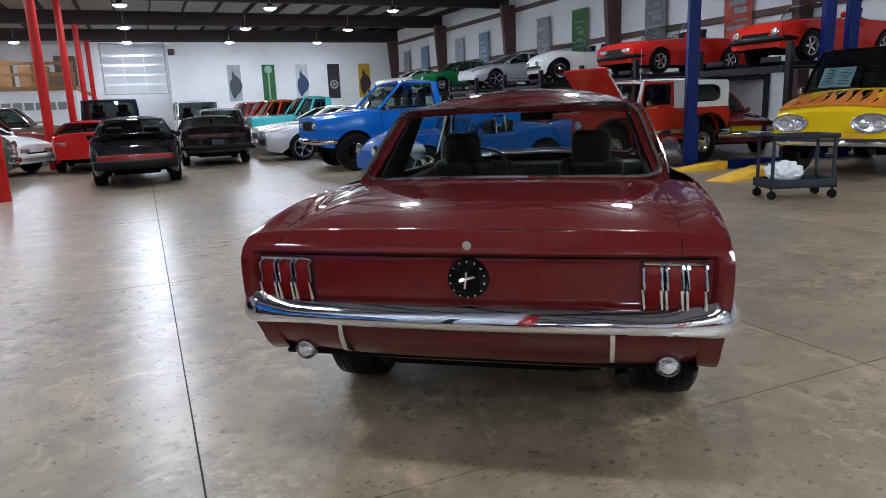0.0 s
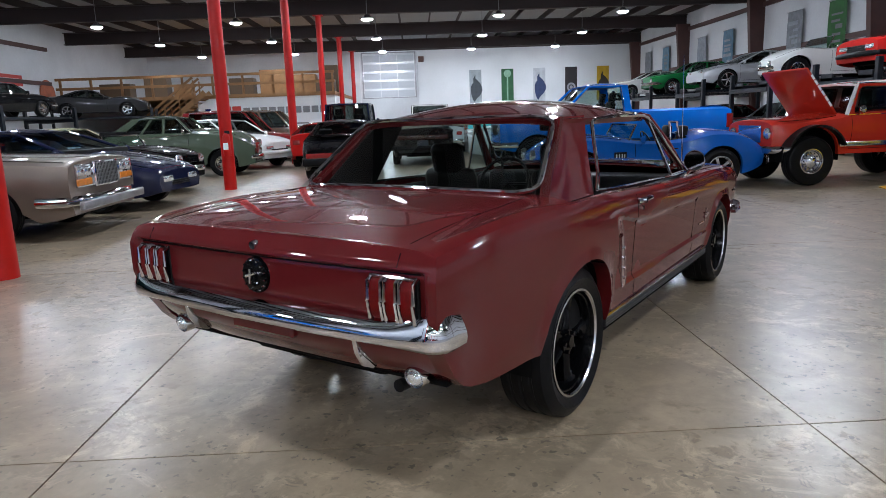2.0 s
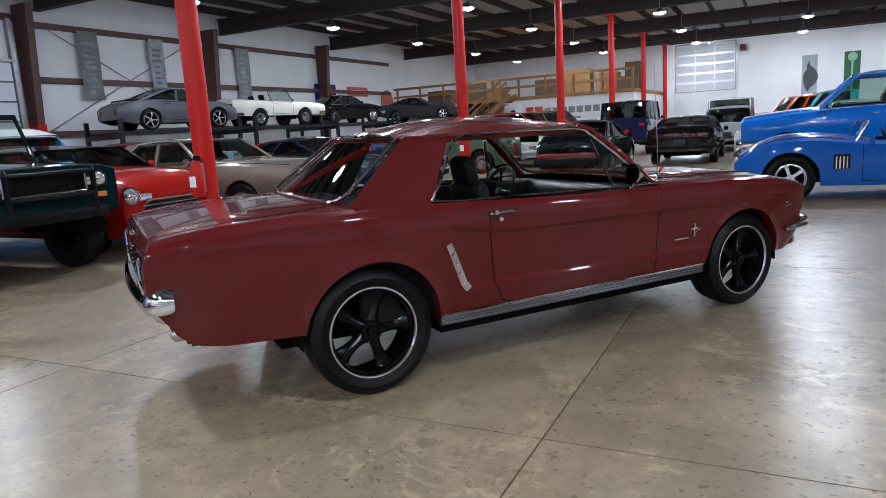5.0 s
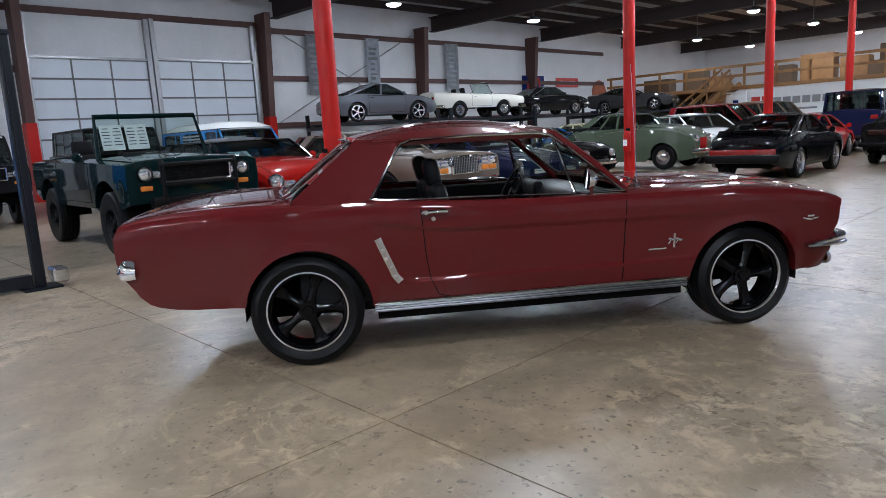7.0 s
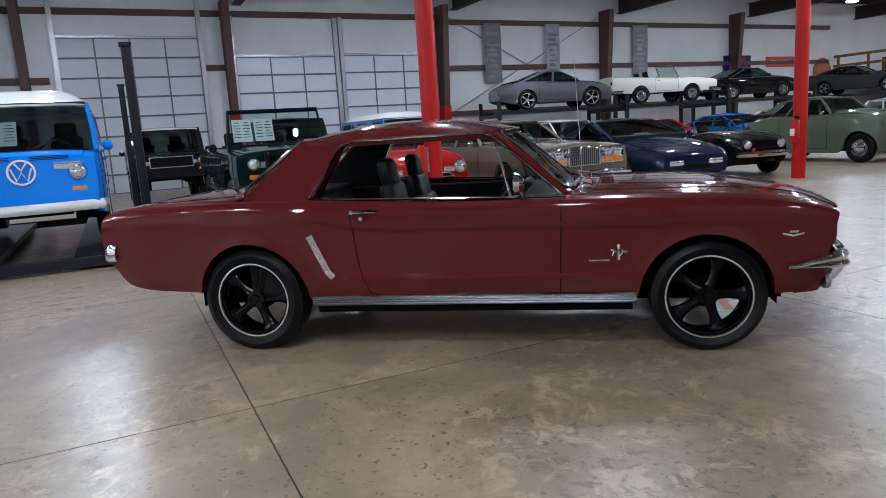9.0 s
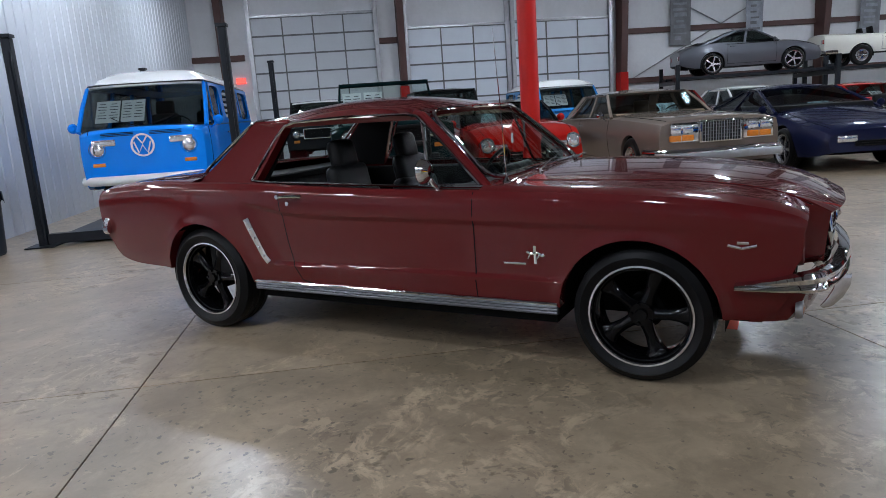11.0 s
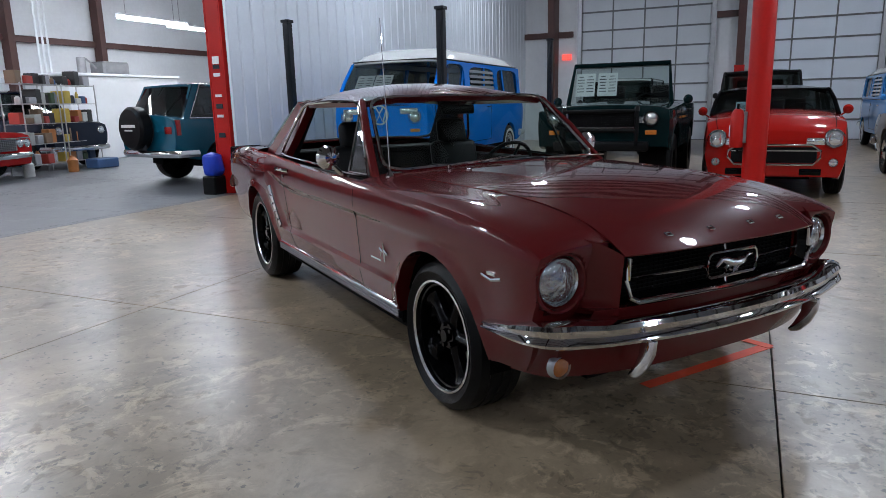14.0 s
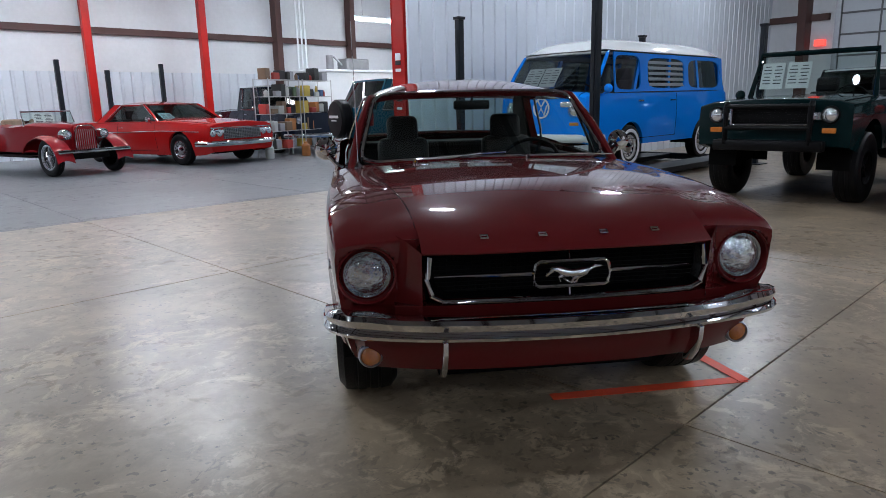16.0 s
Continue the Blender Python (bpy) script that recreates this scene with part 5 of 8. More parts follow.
ring = [(2.132, y, z) for y, z in ((-0.128, 0.636), (-0.135, 0.672), (-0.126, 0.706), (-0.112, 0.715), (0.112, 0.715), (0.126, 0.706), (0.135, 0.672), (0.128, 0.636), (0.114, 0.628), (-0.114, 0.628))]
tube(bm, ring, 0.0065, 6, closed=True)
part("grille_trim", bm, CHROME, coupe)
bm = bmesh.new()
outer = [(2.1, -0.486, 0.745), (2.104, -0.49, 0.67), (2.104, -0.476, 0.612), (2.108, -0.44, 0.593), (2.118, -0.2, 0.589), (2.126, 0, 0.587), (2.118, 0.2, 0.589), (2.108, 0.44, 0.593), (2.104, 0.476, 0.612), (2.104, 0.49, 0.67), (2.1, 0.486, 0.745)]
inner = [(2.07, y * 0.955, 0.745 if z > 0.74 else z + 0.018 - 0.018 * smooth(z, 0.6, 0.67)) for x, y, z in outer]
patch(bm, lambda u, v: Vector(outer[round(u * 10)]).lerp(Vector(inner[round(u * 10)]), v), 10, 2)
part("grille_bevel", bm, BLACK_GLOSS, coupe)
bm = bmesh.new()
z0 = 0.672
tube(bm, [(2.134, -0.104, z0 + 0.02), (2.136, -0.08, z0 + 0.021), (2.14, -0.06, z0 + 0.012), (2.142, -0.044, z0 + 0.008), (2.145, -0.02, z0 + 0.005), (2.146, 0.004, z0 + 0.003), (2.145, 0.028, z0 + 0.006), (2.142, 0.05, z0 + 0.016), (2.139, 0.068, z0 + 0.018), (2.136, 0.092, z0 - 0.006)], [0.003, 0.0065, 0.004, 0.014, 0.016, 0.013, 0.016, 0.013, 0.01, 0.005], 10)
for leg in (((-0.044, 0.0), (-0.018, -0.014), (-0.012, -0.03), (0.01, -0.028)), ((-0.03, -0.002), (-0.002, -0.018), (0.006, -0.034)), ((0.03, -0.004), (0.048, -0.012), (0.044, -0.027)), ((0.022, -0.004), (0.03, -0.018), (0.016, -0.026))):
    tube(bm, [(2.141, y, z0 + z) for y, z in leg], [0.009, 0.0055, 0.004, 0.003][:len(leg)], 8)
for v in bm.verts:
    v.co.y = -v.co.y
bmesh.ops.reverse_faces(bm, faces=bm.faces)
part("grille_emblem", bm, ALLOY, coupe, "bright running-animal emblem")
for s in (1, -1):
    bm = bmesh.new()
    m = Matrix.Translation((1.978, s * 0.69, 0.668)) @ pose(0, 0, 0, 0, 90, 0)
    lathe(bm, [(0.092, -0.04), (0.092, 0.02), (0.095, 0.034), (0.1, 0.038), (0.105, 0.033), (0.109, 0.01)], 36, m)
    part("headlight_bucket", bm, MAROON, coupe)
    lamp_unit(coupe, "headlight", (1.985, s * 0.69, 0.668), 0.082, HEAD_GLASS, depth=0.035)
    lamp_unit(coupe, "front_turn_lamp", (2.012, s * 0.69, 0.374), 0.038, AMBER_DIM, STEEL, depth=0.022)
    bm = bmesh.new()
    plate(bm, ((2.2, 0.475), (2.195, 0.425), (2.17, 0.37), (2.13, 0.325), (2.095, 0.312), (2.082, 0.322), (2.105, 0.355), (2.13, 0.405), (2.14, 0.475)), s * 0.445, 0.009)
    bmesh.ops.bevel(bm, geom=bm.edges[:], offset=0.0035, segments=2, affect="EDGES", profile=0.5)
    part("overrider", bm, CHROME, coupe)
for u in (0.21, 0.405, 0.615, 0.8):
    bm = bmesh.new()
    p, q = lip(u, 0.945), lip(u, 0.955)
    n = Vector((0, 1, 0)).cross(q - p).normalized()
    n = n if n.z > 0 else -n
    for e in (-0.012, 0.012):
        tube(bm, [p + Vector((0, e, 0)) + n * 0.004, q + Vector((0, e, 0)) + n * 0.004], 0.003, 5)
    tube(bm, [p + Vector((0, -0.014, 0)) + n * 0.004, p + Vector((0, 0.014, 0)) + n * 0.004], 0.003, 5)
    tube(bm, [q + Vector((0, -0.014, 0)) + n * 0.004, q + Vector((0, 0.014, 0)) + n * 0.004], 0.003, 5)
    part("hood_letter", bm, CHROME, coupe, "small chrome hood letter", smooth=0)
bm = bmesh.new()
run = []
for (x, y, z), n, k in wrap_line(2.075, 2.175, 0.715, 0.502, 1, 0.31, 0.3, 0.12):
    grow = smooth(abs(y), 0.55, 0.8) * smooth(x, 1.9, 2.02)
    run.append(((x, y, z + 0.012 * grow - 0.012 * smooth(x, 1.95, 1.76)), n, k * (0.92 + 0.16 * grow)))
blade(bm, run, [(0, -0.046), (0.02, -0.047), (0.036, -0.038), (0.04, -0.026), (0.034, -0.014), (0.026, -0.004), (0.03, 0.008), (0.034, 0.022), (0.026, 0.038), (0.008, 0.046), (-0.02, 0.046)])
part("front_bumper", bm, CHROME, coupe)
bm = bmesh.new()


def apron(u, v):
    y = -0.785 + 1.57 * u
    t = abs(2 * u - 1)
    return Vector((2.125 - 0.11 * t ** 3 - 0.11 * smooth(t, 0.93, 1.0) - (0.05 + 0.04 * t ** 3) * v * v, y * (1 - 0.03 * v), 0.535 - 0.215 * v))


patch(bm, apron, 48, 8)
part("front_valance", bm, MAROON, coupe)

# ---- the other cars ----


def parked_car(name, label, x, y, yaw, z=0.0, color=(0.5, 0.5, 0.5), wb=2.6, fo=0.85, ro=0.95, hw=0.85, r=0.31, rr=0.2, tw=0.2, bot=0.22,
               line=((-2.2, 0.85), (2.2, 0.75)), plan_f=0.86, plan_r=0.88, nose=0.12, tail=0.1, gh=(-1.5, -0.9, 0.1, 0.7), roof=1.32, inset=0.2, pillars=(0.45,), cpillar=(0.25, 0.2),
               crown=0.06, style="alloy", spokes=5, glass=None, roof_mat=None, bumper=None, head="round", tailtype="bar", metal=0.0, open_top=False, cabin=None, sheet=None, flare=0.0,
               bumper_z=0.47, grille=None, tuck=0.09, arch=1.14, arch_z=0.0, ends=(0.32, 0.36), group="cars on show", bed=None, seats=True, mirrors=True, rim_paint=None, head_z=None, rows_soft=1.0, post_mat=None, screen=None):
    """A parked car. line: the shoulder's height along the car; gh: rear base, rear top, front top and front base of the cabin."""
    body = paint(color, 0.28, metal)
    car = empty(name, pose(x, y, z, 0, 0, yaw), label, "van" if "van" in name else "truck" if "truck" in name else "car", group)
    x0, x1 = -wb / 2 - ro, wb / 2 + fo
    arches = [(wb / 2, r + arch_z, r * arch), (-wb / 2, r + arch_z, r * arch)]

    def top(px):
        zt = ease(line, px)
        dn, dt = (x1 - px) / nose, (px - x0) / tail
        if dn < 1:
            zt -= 0.25 * nose * (1 - math.sqrt(max(0, 1 - (1 - dn) ** 2)))
        if dt < 1:
            zt -= 0.2 * tail * (1 - math.sqrt(max(0, 1 - (1 - dt) ** 2)))
        return zt

    def bottom(px):
        d = min(1, (x1 - px) / 0.5)
        e = min(1, (px - x0) / 0.6)
        return bot + 0.08 * (1 - d) ** 2 + 0.14 * (1 - e) ** 2

    def half(px):
        t = max(0, (px - (x1 - 0.75)) / 0.75)
        q = max(0, ((x0 + 0.75) - px) / 0.75)
        return hw * (1 - (1 - plan_f) * t ** 2.6 - (1 - plan_r) * q ** 2.6)

    def lateral(px, h):
        w = half(px)
        shape = 1 - tuck * (1 - h) ** 2.4 - 0.055 * max(0, h - 0.55) ** 1.6 / 0.28 * rows_soft
        k = flare * sum(max(0, 1 - abs(px - a[0]) / (a[2] * 1.25)) ** 0.5 for a in arches) * max(0, 1 - abs(h - 0.5) * 1.2)
        return w * shape + k

    extra = [x0 + tail * 0.25, x0 + tail * 0.6, x1 - nose * 0.25, x1 - nose * 0.6, x0 + 0.02, x1 - 0.02]
    rows = [0, 0.08, 0.2, 0.34, 0.48, 0.6, 0.72, 0.83, 0.92, 0.97, 1.0]
    opening = None
    if open_top:
        opening = (gh[0] + 0.1, gh[3] - 0.08, 1)
    elif bed:
        opening = (bed[0], bed[1], 1)
    bm = bmesh.new()
    shell(bm, stations(x0, x1, 26, arches, extra + ([opening[0], opening[1]] if opening else [])), bottom, top, lateral, lambda px: crown, arches, rows, 6, opening)
    part("body", bm, body, car)
    bm = bmesh.new()
    wheel_wells(bm, arches, hw * 0.97, bot + 0.04, x0 + 0.3, x1 - 0.3)
    part("underside", bm, UNDERBODY, car)
    for px in (wb / 2, -wb / 2):
        for s in (1, -1):
            wheel(car, px, s * (hw - tw * 0.5 - 0.015), r, rr, tw, style, spokes=spokes)
    trim = cabin or CABIN
    if bed:
        bm = bmesh.new()
        box(bm, bed[0], bed[1], -hw * 0.86, hw * 0.86, 0.55, 0.6)
        for s in (1, -1):
            box(bm, bed[0], bed[1], s * hw * 0.84, s * hw * 0.9, 0.55, top(0.5 * (bed[0] + bed[1])) + 0.01)
        box(bm, bed[1] - 0.05, bed[1], -hw * 0.9, hw * 0.9, 0.55, top(bed[1]))
        part("load_bed", bm, body, car)
    if gh:
        xrb, xrt, xft, xfb = gh
        if open_top:
            bm = bmesh.new()
            box(bm, xrb, xfb, -hw * 0.85, hw * 0.85, bot + 0.05, bot + 0.1)
            box(bm, xfb - 0.3, xfb + 0.02, -hw * 0.85, hw * 0.85, 0.55, top(xfb) + 0.03, 0.05, 2)
            for s in (1, -1):
                box(bm, xrb, xfb, s * hw * 0.87 - 0.02, s * hw * 0.87 + 0.02, bot, top(0.0) - 0.01)
            part("cabin_lining", bm, trim, car)
            wsz = roof
            bm = bmesh.new()
            fy = half(xfb) * 0.84
            zb = top(xfb) + crown * 0.6
            pts = [(xfb, -fy, zb), (xft, -fy * 0.92, wsz), (xft, fy * 0.92, wsz), (xfb, fy, zb)]
            tube(bm, pts, 0.034 if screen else 0.016, 8)
            part("screen_frame", bm, screen or CHROME, car)
            bm = bmesh.new()
            patch(bm, quad(pts[0], pts[3], pts[2], pts[1], 0.02), 6, 3)
            o = part("windscreen", bm, GLASS, car)
            o.visible_shadow = False
        else:
            bm = bmesh.new()
            zf = top(0.5 * (xrb + xfb)) - 0.04
            box(bm, xrb + 0.05, xfb - 0.02, -hw * 0.84, hw * 0.84, zf, zf + crown + 0.05, 0.03, 2)
            part("cabin_lining", bm, trim, car)
            greenhouse(car, xrb, xrt, xft, xfb, roof, half(0) * 0.93, hw * (1 - inset), lambda px: top(px) + 0.02, body, glass or DARK_GLASS, pillars, cpillar, 0.05, roof_mat, post_mat=post_mat, trim_mat=CHROME if bumper == "chrome" else BLACK_TRIM)
            if sheet:
                paper(car, 0.4 * xft + 0.6 * xfb - 0.06, sheet[0], top(xfb) + 0.07, -math.degrees(math.atan2(xfb - xft, roof - top(xfb))), mat=sheet[1])
        if seats:
            xm = 0.45 * xfb + 0.55 * xrb
            zs = top(xm) - (0.5 if open_top else 0.28)
            for s in (1, -1):
                seat(car, xm, s * hw * 0.42, zs, trim, 0.46, min(0.5, max(0.2, roof - zs - (0.34 if open_top else 0.44))))
            steering(car, xfb - 0.42, hw * 0.42, top(xfb) + 0.0)
        if mirrors:
            for s in (1, -1):
                mirror(car, xfb - 0.18, s * half(0.3) * 0.95, top(xfb - 0.2) - 0.03, body if bumper != "chrome" else CHROME, s)
    # shut lines of doors and bonnet, door handles
    if gh:
        def flank(px, h, s, out=0.0):
            zb_ = bottom(px)
            return Vector((px, s * (lateral(px, h) + out), zb_ + (top(px) - zb_) * h))
        xd0 = gh[3] - 0.08
        xd1 = max(0.52 * gh[3] + 0.48 * gh[0] - 0.32, -wb / 2 + r * arch + 0.06)
        for s in (1, -1):
            bm = bmesh.new()
            for xd in (xd0, xd1):
                if abs(xd - wb / 2) > r * arch:
                    tube(bm, [flank(xd, 0.12 + 0.86 * k / 8, s) for k in range(9)], 0.0045, 4)
            tube(bm, [flank(xd1 + (xd0 - xd1) * k / 6, 0.12, s) for k in range(7)], 0.0045, 4)
            part("door_gap", bm, UNDERBODY, car)
            bm = bmesh.new()
            tube(bm, [flank(xd1 + 0.07, 0.84, s, 0.002), flank(xd1 + 0.09, 0.845, s, 0.025), flank(xd1 + 0.19, 0.845, s, 0.025), flank(xd1 + 0.21, 0.84, s, 0.002)], 0.009, 6)
            part("door_handle", bm, CHROME if bumper == "chrome" else BLACK_TRIM, car)
        xs_ = [gh[3] + 0.12 + (x1 - 0.1 - gh[3] - 0.12) * k / 8 for k in range(9)]
        lid = 0.03 * (1 - math.exp(-0.14 * 14)) + (1 - 0.86 ** 2) * crown
        for s in (1, -1):
            bm = bmesh.new()
            tube(bm, [(px, s * lateral(px, 1.0) * 0.86, top(px) + lid) for px in xs_], 0.0045, 4)
            part("bonnet_gap", bm, UNDERBODY, car)
    hz = head_z or (top(x1 - 0.12) - 0.13)
    xh = x1 - 0.01
    yh = half(x1) * 0.8
    if head == "round":
        for s in (1, -1):
            lamp_unit(car, "headlight", (xh + 0.01, s * (yh - 0.03), hz), 0.085, LENS_CLEAR)
    elif head == "pop":
        pass
    else:
        n, hh = (2, 0.11) if head == "quad" else (1, 0.1 if head == "rect" else 0.09)
        for s in (1, -1):
            for k in range(n):
                bm = bmesh.new()
                w = 0.17 if n == 2 else 0.3
                cy = s * (yh - 0.06 - k * 0.19) if n == 2 else s * (yh - 0.14)
                box(bm, xh - 0.06, xh + 0.025, cy - w / 2, cy + w / 2, hz - hh / 2, hz + hh / 2, 0.02, 2)
                o = part("headlight", bm, LENS_CLEAR, car)
                if n == 2:
                    bm = bmesh.new()
                    box(bm, xh - 0.05, xh + 0.02, cy - w / 2, cy + w / 2, hz - hh / 2 - 0.07, hz - hh / 2 - 0.015, 0.01)
                    part("turn_signal", bm, LENS_AMBER, car)
    if grille:
        gw, gh_, gz, gm = grille
        bm = bmesh.new()
        box(bm, xh - 0.05, xh + 0.012, -gw, gw, gz - gh_ / 2, gz + gh_ / 2, 0.012, 2, mi=1)
        nb = max(3, int(gh_ / 0.035))
        for k in range(nb):
            zz = gz - gh_ / 2 + gh_ * (k + 0.5) / nb
            box(bm, xh - 0.02, xh + 0.022, -gw, gw, zz - 0.006, zz + 0.006)
        part("grille", bm, [gm, BLACK_TRIM], car, smooth=0)
    if bumper:
        bmat = {"chrome": CHROME, "body": body, "black": BLACK_TRIM, "white": WHITE_PAINT}[bumper]
        for sg, xe in ((1, x1), (-1, x0)):
            bm = bmesh.new()
            blade(bm, bumper_line(xe + sg * (-0.06), xe + sg * 0.07, half(xe) * 1.0, bumper_z, sg, back=ends[0]), ROUND_BLADE)
            part("bumper", bm, bmat, car)
        bm = bmesh.new()
        box(bm, x0 - 0.135, x0 - 0.125, -0.15, 0.15, bumper_z + 0.06, bumper_z + 0.2)
        part("number_plate", bm, GREY_PLASTIC, car, smooth=0)
    zt = top(x0 + 0.1) - 0.17
    bm = bmesh.new()
    if tailtype == "full":
        box(bm, x0 - 0.02, x0 + 0.1, -hw * 0.8, hw * 0.8, zt - 0.06, zt + 0.06, 0.02, 2)
        part("tail_light", bm, LENS_RED, car)
    else:
        bm.free()
        for s in (1, -1):
            bm = bmesh.new()
            yw = half(x0) * 0.76
            box(bm, x0 - 0.015, x0 + 0.05, s * yw - 0.1, s * yw + 0.1, zt - 0.07, zt + 0.06, 0.02, 2)
            part("tail_light", bm, LENS_RED, car)
    return car

RED, BLUE, BLK, WHT, SILVER = (0.42, 0.012, 0.01), (0.002, 0.13, 0.52), (0.004, 0.004, 0.005), (0.72, 0.72, 0.7), (0.5, 0.51, 0.53)
LOW = ((-2.4, 0.9), (-1.2, 0.9), (0.6, 0.88), (2.0, 0.72), (2.3, 0.66))

# row facing the walk on the west side
sedan = parked_car("sedan_car", "tan metallic full-size luxury sedan with chrome bumper and square headlamps", -6.25, 8.05, 0, color=(0.21, 0.165, 0.135), metal=0.45, wb=3.08, fo=0.98, ro=1.3, hw=0.96, r=0.34, rr=0.2,
           line=((-2.9, 0.9), (-1.5, 0.96), (0, 0.97), (1.2, 0.95), (2.3, 0.9), (2.55, 0.88)), plan_f=0.97, plan_r=0.95, nose=0.05, gh=(-1.75, -1.15, 0.1, 0.7), roof=1.38, inset=0.25, pillars=(0.5,), cpillar=(0.35, 0.3),
           style="chrome", bumper="chrome", head="pop", cabin=CABIN_TAN, sheet=(0.3, PAPER_BLUE), bumper_z=0.47)
for s in (1, -1):
    bm = bmesh.new()
    box(bm, 2.5, 2.555, s * 0.55 - 0.2, s * 0.55 + 0.27, 0.62, 0.9, 0.012, 2)
    part("lamp_surround", bm, CHROME, sedan)
    for k in range(2):
        bm = bmesh.new()
        yc = s * 0.5 + s * 0.19 * k
        box(bm, 2.54, 2.572, yc - 0.08, yc + 0.08, 0.75, 0.87, 0.015, 2)
        part("headlight", bm, LENS_CLEAR, sedan)
        bm = bmesh.new()
        box(bm, 2.54, 2.568, yc - 0.09, yc + 0.09, 0.64, 0.725, 0.01)
        part("turn_signal", bm, LENS_AMBER, sedan)
bm = bmesh.new()
box(bm, 2.5, 2.575, -0.33, 0.33, 0.6, 0.92, 0.012, 2)
surround = part("grille_frame", bm, CHROME, sedan)
bm = bmesh.new()
box(bm, 2.57, 2.578, -0.3, 0.3, 0.62, 0.89)
part("grille_backing", bm, BLACK_TRIM, surround, smooth=0)
for k in range(15):
    bm = bmesh.new()
    box(bm, 2.576, 2.586, -0.29 + 0.0414 * k - 0.005, -0.29 + 0.0414 * k + 0.005, 0.62, 0.89)
    part("grille_bar", bm, STEEL, surround, smooth=0)
for k in range(5):
    bm = bmesh.new()
    box(bm, 2.575, 2.583, -0.3, 0.3, 0.66 + 0.048 * k, 0.667 + 0.048 * k)
    part("grille_bar", bm, STEEL, surround, smooth=0)
bm = bmesh.new()
box(bm, 2.6, 2.67, -0.9, 0.9, 0.36, 0.47, 0.02, 2)
part("bumper_face", bm, STEEL, sedan)
parked_car("sports_coupe_car", "dark navy sports coupe with clear headlamps", -5.75, 10.7, -8, color=(0.008, 0.011, 0.035), wb=2.57, fo=0.95, ro=1.1, hw=0.92, r=0.33, rr=0.23, line=((-2.4, 0.95), (-1.0, 0.93), (0.6, 0.9), (1.6, 0.76), (2.25, 0.6)), plan_f=0.75, nose=0.25, gh=(-1.9, -0.75, -0.1, 0.95), roof=1.28, inset=0.28, pillars=(0.62,), cpillar=(0.2, 0.15), head="rect", bumper=None, grille=(0.3, 0.1, 0.42, BLACK_TRIM), sheet=(0.2, PAPER_BLUE))
parked_car("roadster_car", "gloss black vintage roadster with wire wheels and chrome grille", -6.0, 13.3, -12, color=BLK, wb=2.34, fo=0.7, ro=0.9, hw=0.76, r=0.32, rr=0.2, tw=0.16, line=((-2.0, 0.72), (-1.1, 0.85), (-0.4, 0.74), (0.5, 0.86), (1.2, 0.84), (1.8, 0.72)), plan_f=0.7, nose=0.3, tail=0.3, gh=(-0.8, -0.6, 0.35, 0.5), roof=1.16, style="wire", open_top=True, bumper="chrome", grille=(0.3, 0.2, 0.5, CHROME), head_z=0.66)
parked_car("vintage_sedan_car", "dull green rounded vintage sedan with chrome bumper", -5.85, 17.35, 0, color=(0.065, 0.085, 0.058), wb=2.55, fo=0.75, ro=0.95, hw=0.8, r=0.34, rr=0.19, tw=0.16, line=((-2.25, 0.6), (-1.95, 0.88), (-1.4, 1.06), (-0.6, 1.1), (0.6, 1.1), (1.2, 1.06), (1.7, 0.98), (2.0, 0.84)), plan_f=0.6, plan_r=0.62, nose=0.6, tail=0.6, gh=(-1.85, -0.95, 0.15, 0.55), roof=1.52, inset=0.3, pillars=(0.36, 0.7), cpillar=(0.45, 0.22), crown=0.11, style="chrome", bumper="chrome", flare=0.07, tuck=0.05, grille=(0.2, 0.34, 0.66, CHROME), head_z=0.8)
parked_car("saloon_car", "white modern saloon parked in the row", -5.5, 20.4, -32, color=WHT, wb=2.75, line=((-2.3, 0.98), (0.6, 0.95), (1.6, 0.86), (2.2, 0.72)), nose=0.2, plan_f=0.8, gh=(-1.9, -1.2, 0.15, 1.0), roof=1.42, head="rect", bumper="body", grille=(0.35, 0.14, 0.5, BLACK_TRIM))
parked_car("saloon_car", "maroon wagon parked beyond the white one", -5.6, 23.2, 0, color=(0.2, 0.012, 0.015), wb=2.75, line=((-2.3, 0.98), (0.6, 0.95), (1.6, 0.86), (2.2, 0.72)), nose=0.2, plan_f=0.8, gh=(-2.1, -1.8, 0.15, 0.9), roof=1.72, head="rect", bumper="chrome")
parked_car("utility_car", "tan utility wagon with chrome bumper beside the columns", -5.2, 26.2, 0, color=(0.16, 0.11, 0.08), wb=2.75, line=((-2.3, 1.1), (0.6, 1.1), (2.2, 1.02)), plan_f=0.92, gh=(-2.1, -1.9, 0.25, 0.8), roof=1.75, pillars=(0.33, 0.66), head="rect", bumper="chrome", r=0.36)
# second row behind
parked_car("coupe_parked_car", "maroon coupe behind the tan sedan", -11.6, 11.1, 0, color=(0.16, 0.012, 0.012), wb=2.7, line=LOW, gh=(-1.7, -1.0, 0.1, 0.7), roof=1.4, bumper="chrome", style="chrome")
parked_car("coupe_parked_car", "white classic coupe in the second row", -11.2, 13.2, 0, color=WHT, wb=2.7, line=LOW, gh=(-1.7, -1.0, 0.1, 0.7), roof=1.36, bumper="chrome", style="chrome")
parked_car("coupe_parked_car", "red sports coupe in the second row", -10.8, 16.2, 0, color=RED, wb=2.5, line=LOW, gh=(-1.7, -0.8, 0.0, 0.7), roof=1.24, sheet=(0.1, PAPER))
